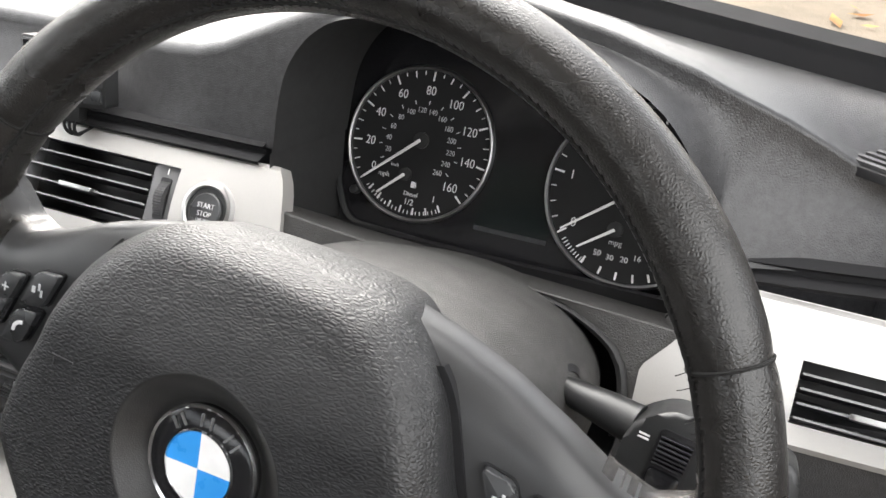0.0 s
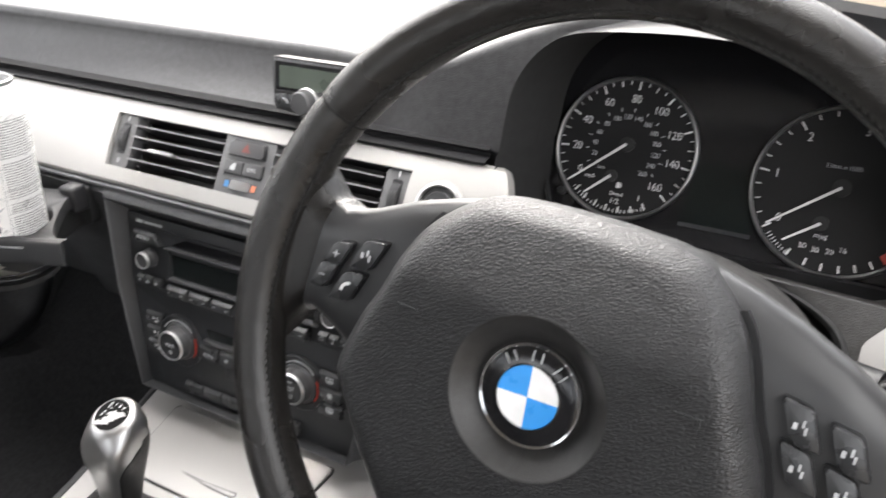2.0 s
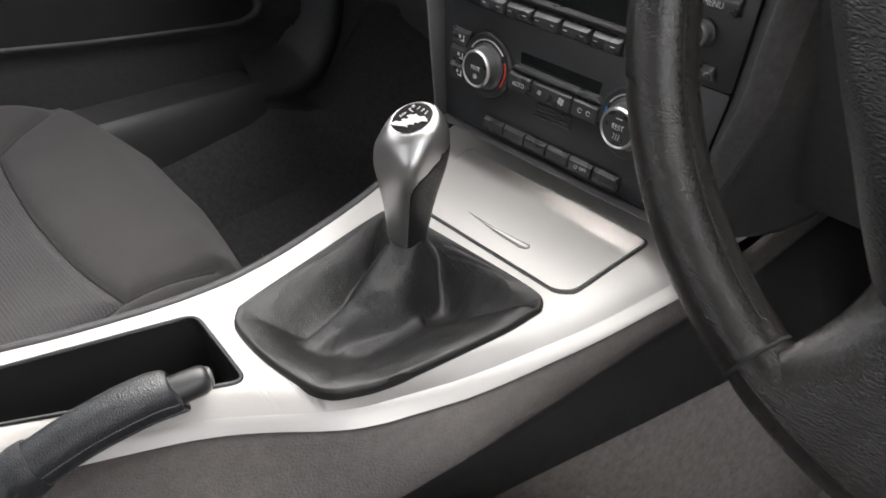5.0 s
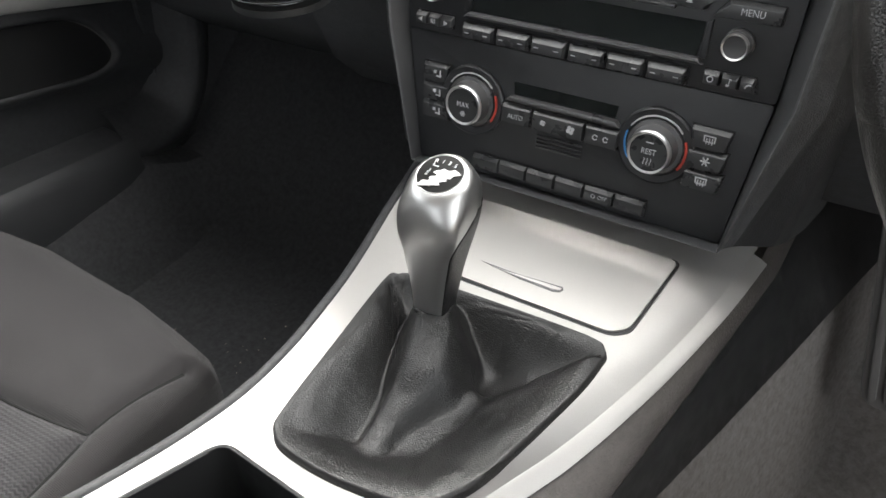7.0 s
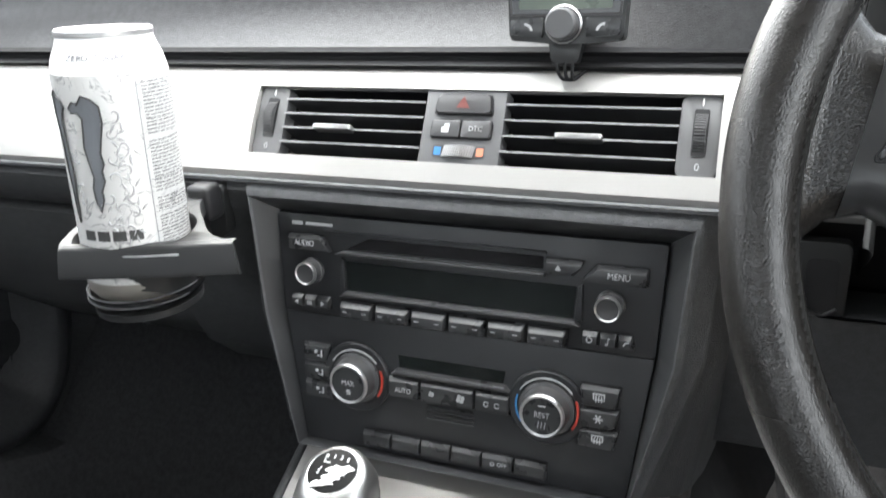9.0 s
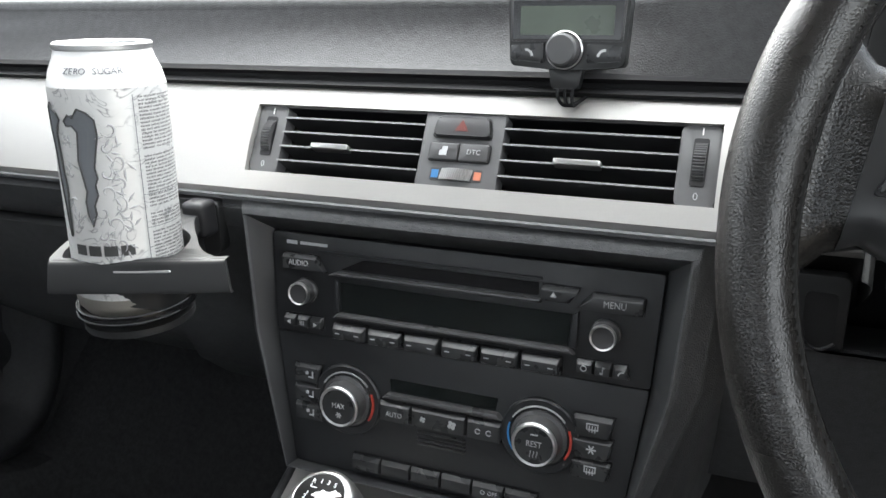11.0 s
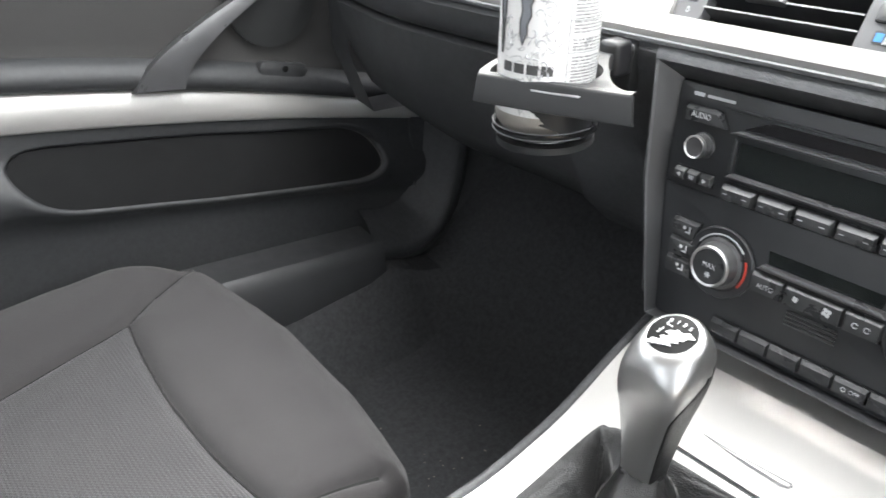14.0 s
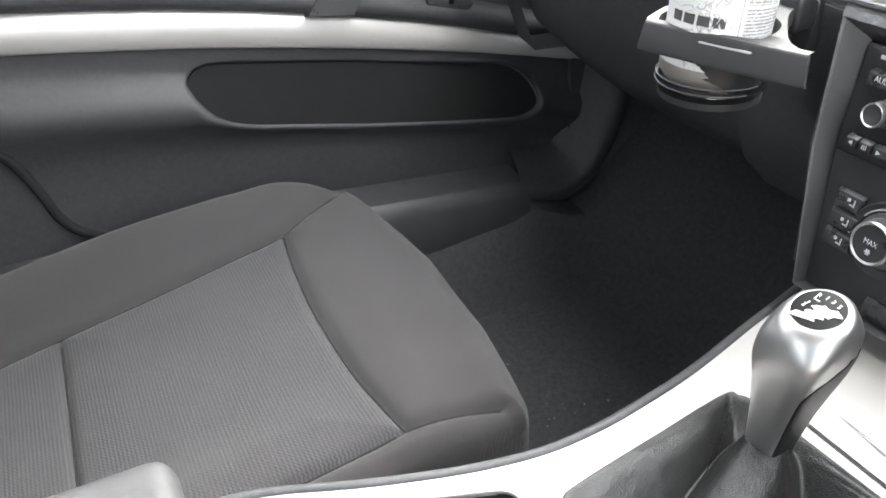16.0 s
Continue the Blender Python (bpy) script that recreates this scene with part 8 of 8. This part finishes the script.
    for line in seams:
        pts = []
        for a, b in zip(line, line[1:]):
            for t in np.linspace(0.03, 0.97, 8 if len(line) < 4 else 3):
                p = a.lerp(b, float(t))
                pts.append((cx + p.x, p.y + yshift, height(p.x, p.y, max(0.0, min(p.x - left(p.y), right(p.y) - p.x, front(p.x) - p.y))) + zshift - 0.0008))
        part("seam", tube(pts, 0.0026, 6), M_THREAD, s, "dark stitched seam")
    part("base", box(cx - 0.225, cx + 0.225, -0.80 + yshift, -0.235 + yshift, 0.06, 0.17, 0.02, 2), M_CARPET, s, "dark seat base")
    rings = []
    for z, w, d, yy in ((0.24, 0.20, 0.05, -0.82), (0.50, 0.23, 0.06, -0.90), (0.75, 0.21, 0.055, -0.99), (0.85, 0.16, 0.045, -1.02)):
        rings.append([(cx + w * math.copysign(abs(math.cos(a)) ** 0.6, math.cos(a)), yy + yshift + d * math.copysign(abs(math.sin(a)) ** 0.6, math.sin(a)), z) for a in np.linspace(0, 2 * math.pi, 28, endpoint=False)])
    part("backrest", loft(rings), M_CLOTH2, s, "grey cloth backrest", smooth=60)


seat(-0.452, "grey cloth passenger seat with stitched panels", fine=2)
seat(0.352, "grey cloth driver seat with stitched panels", 0.035, 0.005)


# ---- passenger door ----
def door():
    d = thing("passenger_door", (-0.76, -0.3, 0.2), "dark passenger door with silver strip, pull handle and map pocket", "car door")
    top = np.polyfit([-0.62, -0.405, -0.233, -0.096, 0.064, 0.215], [0.545, 0.522, 0.498, 0.472, 0.429, 0.384], 2)
    bot = np.polyfit([-0.62, -0.414, -0.24, -0.023, 0.215], [0.505, 0.4815, 0.4565, 0.4175, 0.363], 2)
    zt, zb = (lambda y: float(np.polyval(top, y))), (lambda y: float(np.polyval(bot, y)))
    ys = np.linspace(-1.0, 0.23, 110)
    # strip
    rows = [[(-0.752, y, zb(y) - 0.001), (-0.741, y, zb(y)), (-0.7375, y, zb(y) + 0.003), (-0.7365, y, (zt(y) + zb(y)) / 2), (-0.7385, y, zt(y) - 0.003), (-0.742, y, zt(y)), (-0.752, y, zt(y) + 0.001)] for y in ys]
    part("silver_strip", sheet(rows), M_SILVER, d, "satin silver strip", smooth=50)
    # armrest roll above the strip, upper skin
    rows = []
    for y in ys:
        z = zt(y)
        rows.append([(-0.750, y, z), (-0.738, y, z + 0.002), (-0.731, y, z + 0.010), (-0.732, y, z + 0.022), (-0.742, y, z + 0.033), (-0.754, y, z + 0.037)])
    part("armrest_roll", sheet(rows), M_DOOR, d, "padded black roll", smooth=60)
    rows = []
    for y in ys:
        z = zt(y) + 0.036
        rows.append([(-0.7540, y, z), (-0.7570, y, z + 0.004)] + [(-0.757 - 0.006 * math.sin(t * 3), y, z + 0.004 + (0.80 - z) * t) for t in np.linspace(0.05, 1, 12)] + [(-0.790, y, 0.815)])
    part("upper_skin", sheet(rows), M_DOORCLOTH, d, "grey woven cloth upper door skin", smooth=60)
    # lower skin round the map pocket, then the pocket itself
    pk = [(-0.3310, 0.424), (-0.3200, 0.402), (-0.3000, 0.382), (-0.2650, 0.3665), (-0.1900, 0.3500), (-0.1000, 0.3310), (0.0000, 0.3140), (0.0800, 0.3025), (0.1200, 0.3000), (0.1440, 0.308), (0.1490, 0.326), (0.1370, 0.350), (0.1050, 0.3715), (0.0500, 0.384), (-0.0300, 0.399), (-0.1200, 0.4165), (-0.2100, 0.4310), (-0.2850, 0.4430), (-0.3120, 0.4430), (-0.3260, 0.4360)]
    line = spline(pk, 7, True)

    def skin_x(y, z):
        """The skin swells to a shelf below the strip, then falls away."""
        drop = zb(min(y, 0.23)) - z
        return -0.748 + 0.019 * ease((drop - 0.026) / 0.045) - 0.024 * ease((drop - 0.082) / 0.045)
    spine = lambda y: 0.405 - 0.235 * (y + 0.25)
    target, heart = [], []
    for p in line:
        c = Vector((max(-0.285, min(0.115, p.x)), spine(max(-0.285, min(0.115, p.x)))))
        way = (p - c).normalized()
        t = 9.0
        for step in np.linspace(0.0, 0.9, 400):
            q = c + way * float(step)
            if not (-1.0 < q.x < 0.30 and 0.165 < q.y < zb(min(q.x, 0.23)) + 0.002):
                t = float(step)
                break
        target.append(c + way * t)
        heart.append(c)
    rings = []
    for f in (1.0, 0.75, 0.5, 0.35, 0.22, 0.14, 0.09, 0.055, 0.03, 0.014, 0.005, 0.0):
        ring = []
        for p, o in zip(line, target):
            q = p.lerp(o, f)
            s = (q - p).length
            x = skin_x(q.x, q.y) + 0.006 * math.exp(-((s - 0.007) / 0.009) ** 2) * ease((0.42 - q.y) / 0.04) - 0.004 * max(0.0, 1 - s / 0.004) ** 2
            ring.append((x, q.x, q.y))
        rings.append(ring)
    part("lower_skin", loft(rings, caps=False), M_DOOR, d, "black lower skin", smooth=60)
    # pocket walls, with their inner shade painted as near-black
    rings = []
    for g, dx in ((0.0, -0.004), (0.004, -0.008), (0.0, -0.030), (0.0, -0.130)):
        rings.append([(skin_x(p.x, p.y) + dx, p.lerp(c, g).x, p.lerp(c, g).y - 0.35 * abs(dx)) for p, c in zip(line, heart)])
    part("map_pocket", loft(rings), M_POCKET_SHADE, d, "deep map pocket, coloured black for the shade inside", smooth=60)
    # pull handle, a leaning blade
    rows = []
    for t in np.linspace(0, 1, 20):
        y0, y1 = -0.183 + 0.05 * t + 0.19 * t * t, -0.117 + 0.03 * t + 0.15 * t * t
        z0 = zt(-0.15) + 0.003 + 0.115 * t
        x = -0.724 + 0.006 * math.sin(math.pi * t) - 0.022 * t ** 3
        mid = (y0 + y1) / 2
        wd = (y1 - y0) / 2 * (1 - 0.10 * t)
        rows.append([(x - 0.018, mid - wd, z0 + 0.004 * t), (x - 0.003, mid - wd * 0.92, z0 + 0.004), (x, mid - wd * 0.2, z0 + 0.002), (x - 0.001, mid + wd * 0.8, z0 - 0.002), (x - 0.018, mid + wd, z0 - 0.004)])
    part("pull_handle", sheet(rows), M_GREYSATIN, d, "satin dark pull handle", smooth=50)
    sl = Matrix(((0, 0, 1, -0.752), (1, 0, 0, 0), (0, 1, 0, 0), (0, 0, 0, 1)))
    part("speaker_grille", prism(circle(0.012, 0.566, 0.061, 48), 0.0, 0.006, 0.002), M_BLACK, d, "round black speaker cover", sl)
    rel = part("door_release", prism(rounded([(-0.024, 0.476), (0.044, 0.461), (0.046, 0.478), (-0.018, 0.493)], 0.008), 0.004, 0.0175, 0.003, 3), M_DOOR, d, "black door release lever", sl)
    part("release_pin", tube([(-0.736, 0.0127, 0.4780), (-0.7325, 0.0127, 0.4785)], 0.0040, 12), M_CHROME, rel, "bright pin")
    part("pocket_lamp", prism(rect(-0.272, 0.388, 0.018, 0.006, 0.0015), -0.045, -0.036, 0.001), M_GREYPRINT, d, "small pale lamp lens", sl)
    # dark tube that draws the curved recess line on the lower skin
    groove = [Vector((skin_x(y, z) + 0.001, y, z)) for y, z in ((-0.575, 0.420), (-0.545, 0.385), (-0.5306, 0.3598), (-0.5165, 0.3236), (-0.505, 0.2900), (-0.482, 0.2640), (-0.440, 0.2450), (-0.380, 0.2330))]
    part("recess_line", tube(spline(groove, 6), 0.0065, 10), M_RUBBER, d, "dark tube drawn along a curved recess edge")
    part("inner_frame", box(-0.83, -0.800, -1.0, 0.24, 0.10, 0.80, 0.004), M_BODY, d)


door()


def driver_door():
    d = thing("driver_door", (0.78, 0.2, 0.2), "dark driver door standing open beside the seat", "car door")
    m = Matrix.Translation((0.79, 0.23, 0)) @ Matrix.Rotation(radians(62), 4, "Z") @ Matrix.Translation((-0.79, -0.23, 0))
    rows = [[(0.745, y, 0.165), (0.74, y, 0.40), (0.72, y, 0.48), (0.73, y, 0.52), (0.755, y, 0.54), (0.765, y, 0.80), (0.79, y, 0.815)] for y in np.linspace(-1.0, 0.20, 20)]
    part("skin", sheet(rows), M_DOOR, d, "black inner skin", m, 50)
    part("inner_frame", box(0.800, 0.83, -1.0, 0.20, 0.10, 0.80, 0.004), M_BODY, d, "", m)


driver_door()


# ---- driver footwell ----
def footrest():
    f = thing("footrest", (0.25, 0.14, 0.15), "grey ribbed plastic footrest in the driver footwell", "footrest")
    m = Matrix.Translation((0.2535, 0.122, 0.3075)) @ Matrix.Rotation(radians(-9.6), 4, "Y") @ Matrix.Rotation(radians(86), 4, "X")
    part("plate", prism(rect(0, 0, 0.066, 0.200, 0.016), -0.012, 0.0, 0.002), M_REST, f, "", m)
    for k in range(5):
        part("rib", prism(rect(-0.0235 + k * 0.0118, 0, 0.0064, 0.180, 0.003), 0.0, 0.0040, 0.0015), M_REST, f, "raised grey rubber rib", m)


footrest()


def pedal(x, y, z, label):
    p = thing("pedal", (x, y, z), label, "pedal", "driver pedals")
    m = Matrix.Translation((x, y, z)) @ Matrix.Rotation(radians(58), 4, "X")
    part("pad", prism(rect(0, 0, 0.070, 0.055, 0.008), -0.010, 0.0, 0.002), M_RUBBER, p, "ribbed black rubber pad", m)
    for k in range(4):
        part("rib", prism(rect(0, -0.018 + k * 0.012, 0.058, 0.005, 0.002), 0.0, 0.0025, 0.001), M_RUBBER, p, "", m)
    part("arm", tube(spline([(x, y + 0.008, z), (x, y + 0.03, z + 0.05), (x + 0.004, y + 0.06, z + 0.13), (x + 0.004, y + 0.10, z + 0.24)], 5), 0.008, 12), M_SATIN, p, "bare metal arm")


pedal(0.335, 0.075, 0.205, "clutch pedal with ribbed rubber pad on a metal arm")
pedal(0.430, 0.080, 0.205, "brake pedal with ribbed rubber pad on a metal arm")


def key_slot():
    k = thing("key_slot", (0.22, 0.02, 0.57), "black key slot with a grey edge in the knee panel", "key slot")
    m = frame_at((0.219, 0.0225, 0.572), -6)
    part("plate", prism(rect(0, 0, 0.030, 0.050, 0.005), -0.004, 0.003, 0.0015), M_BLACK, k, "", m)
    part("opening", prism(rect(0.001, -0.002, 0.017, 0.034, 0.003), 0.001, 0.0034), M_VENT, k, "", m)
    part("edge", tube([(-0.008, -0.021, 0.003), (0.004, -0.0215, 0.0035), (0.010, -0.017, 0.003)], 0.0012, 6), M_GREYSATIN, k, "grey edge", m)


key_slot()
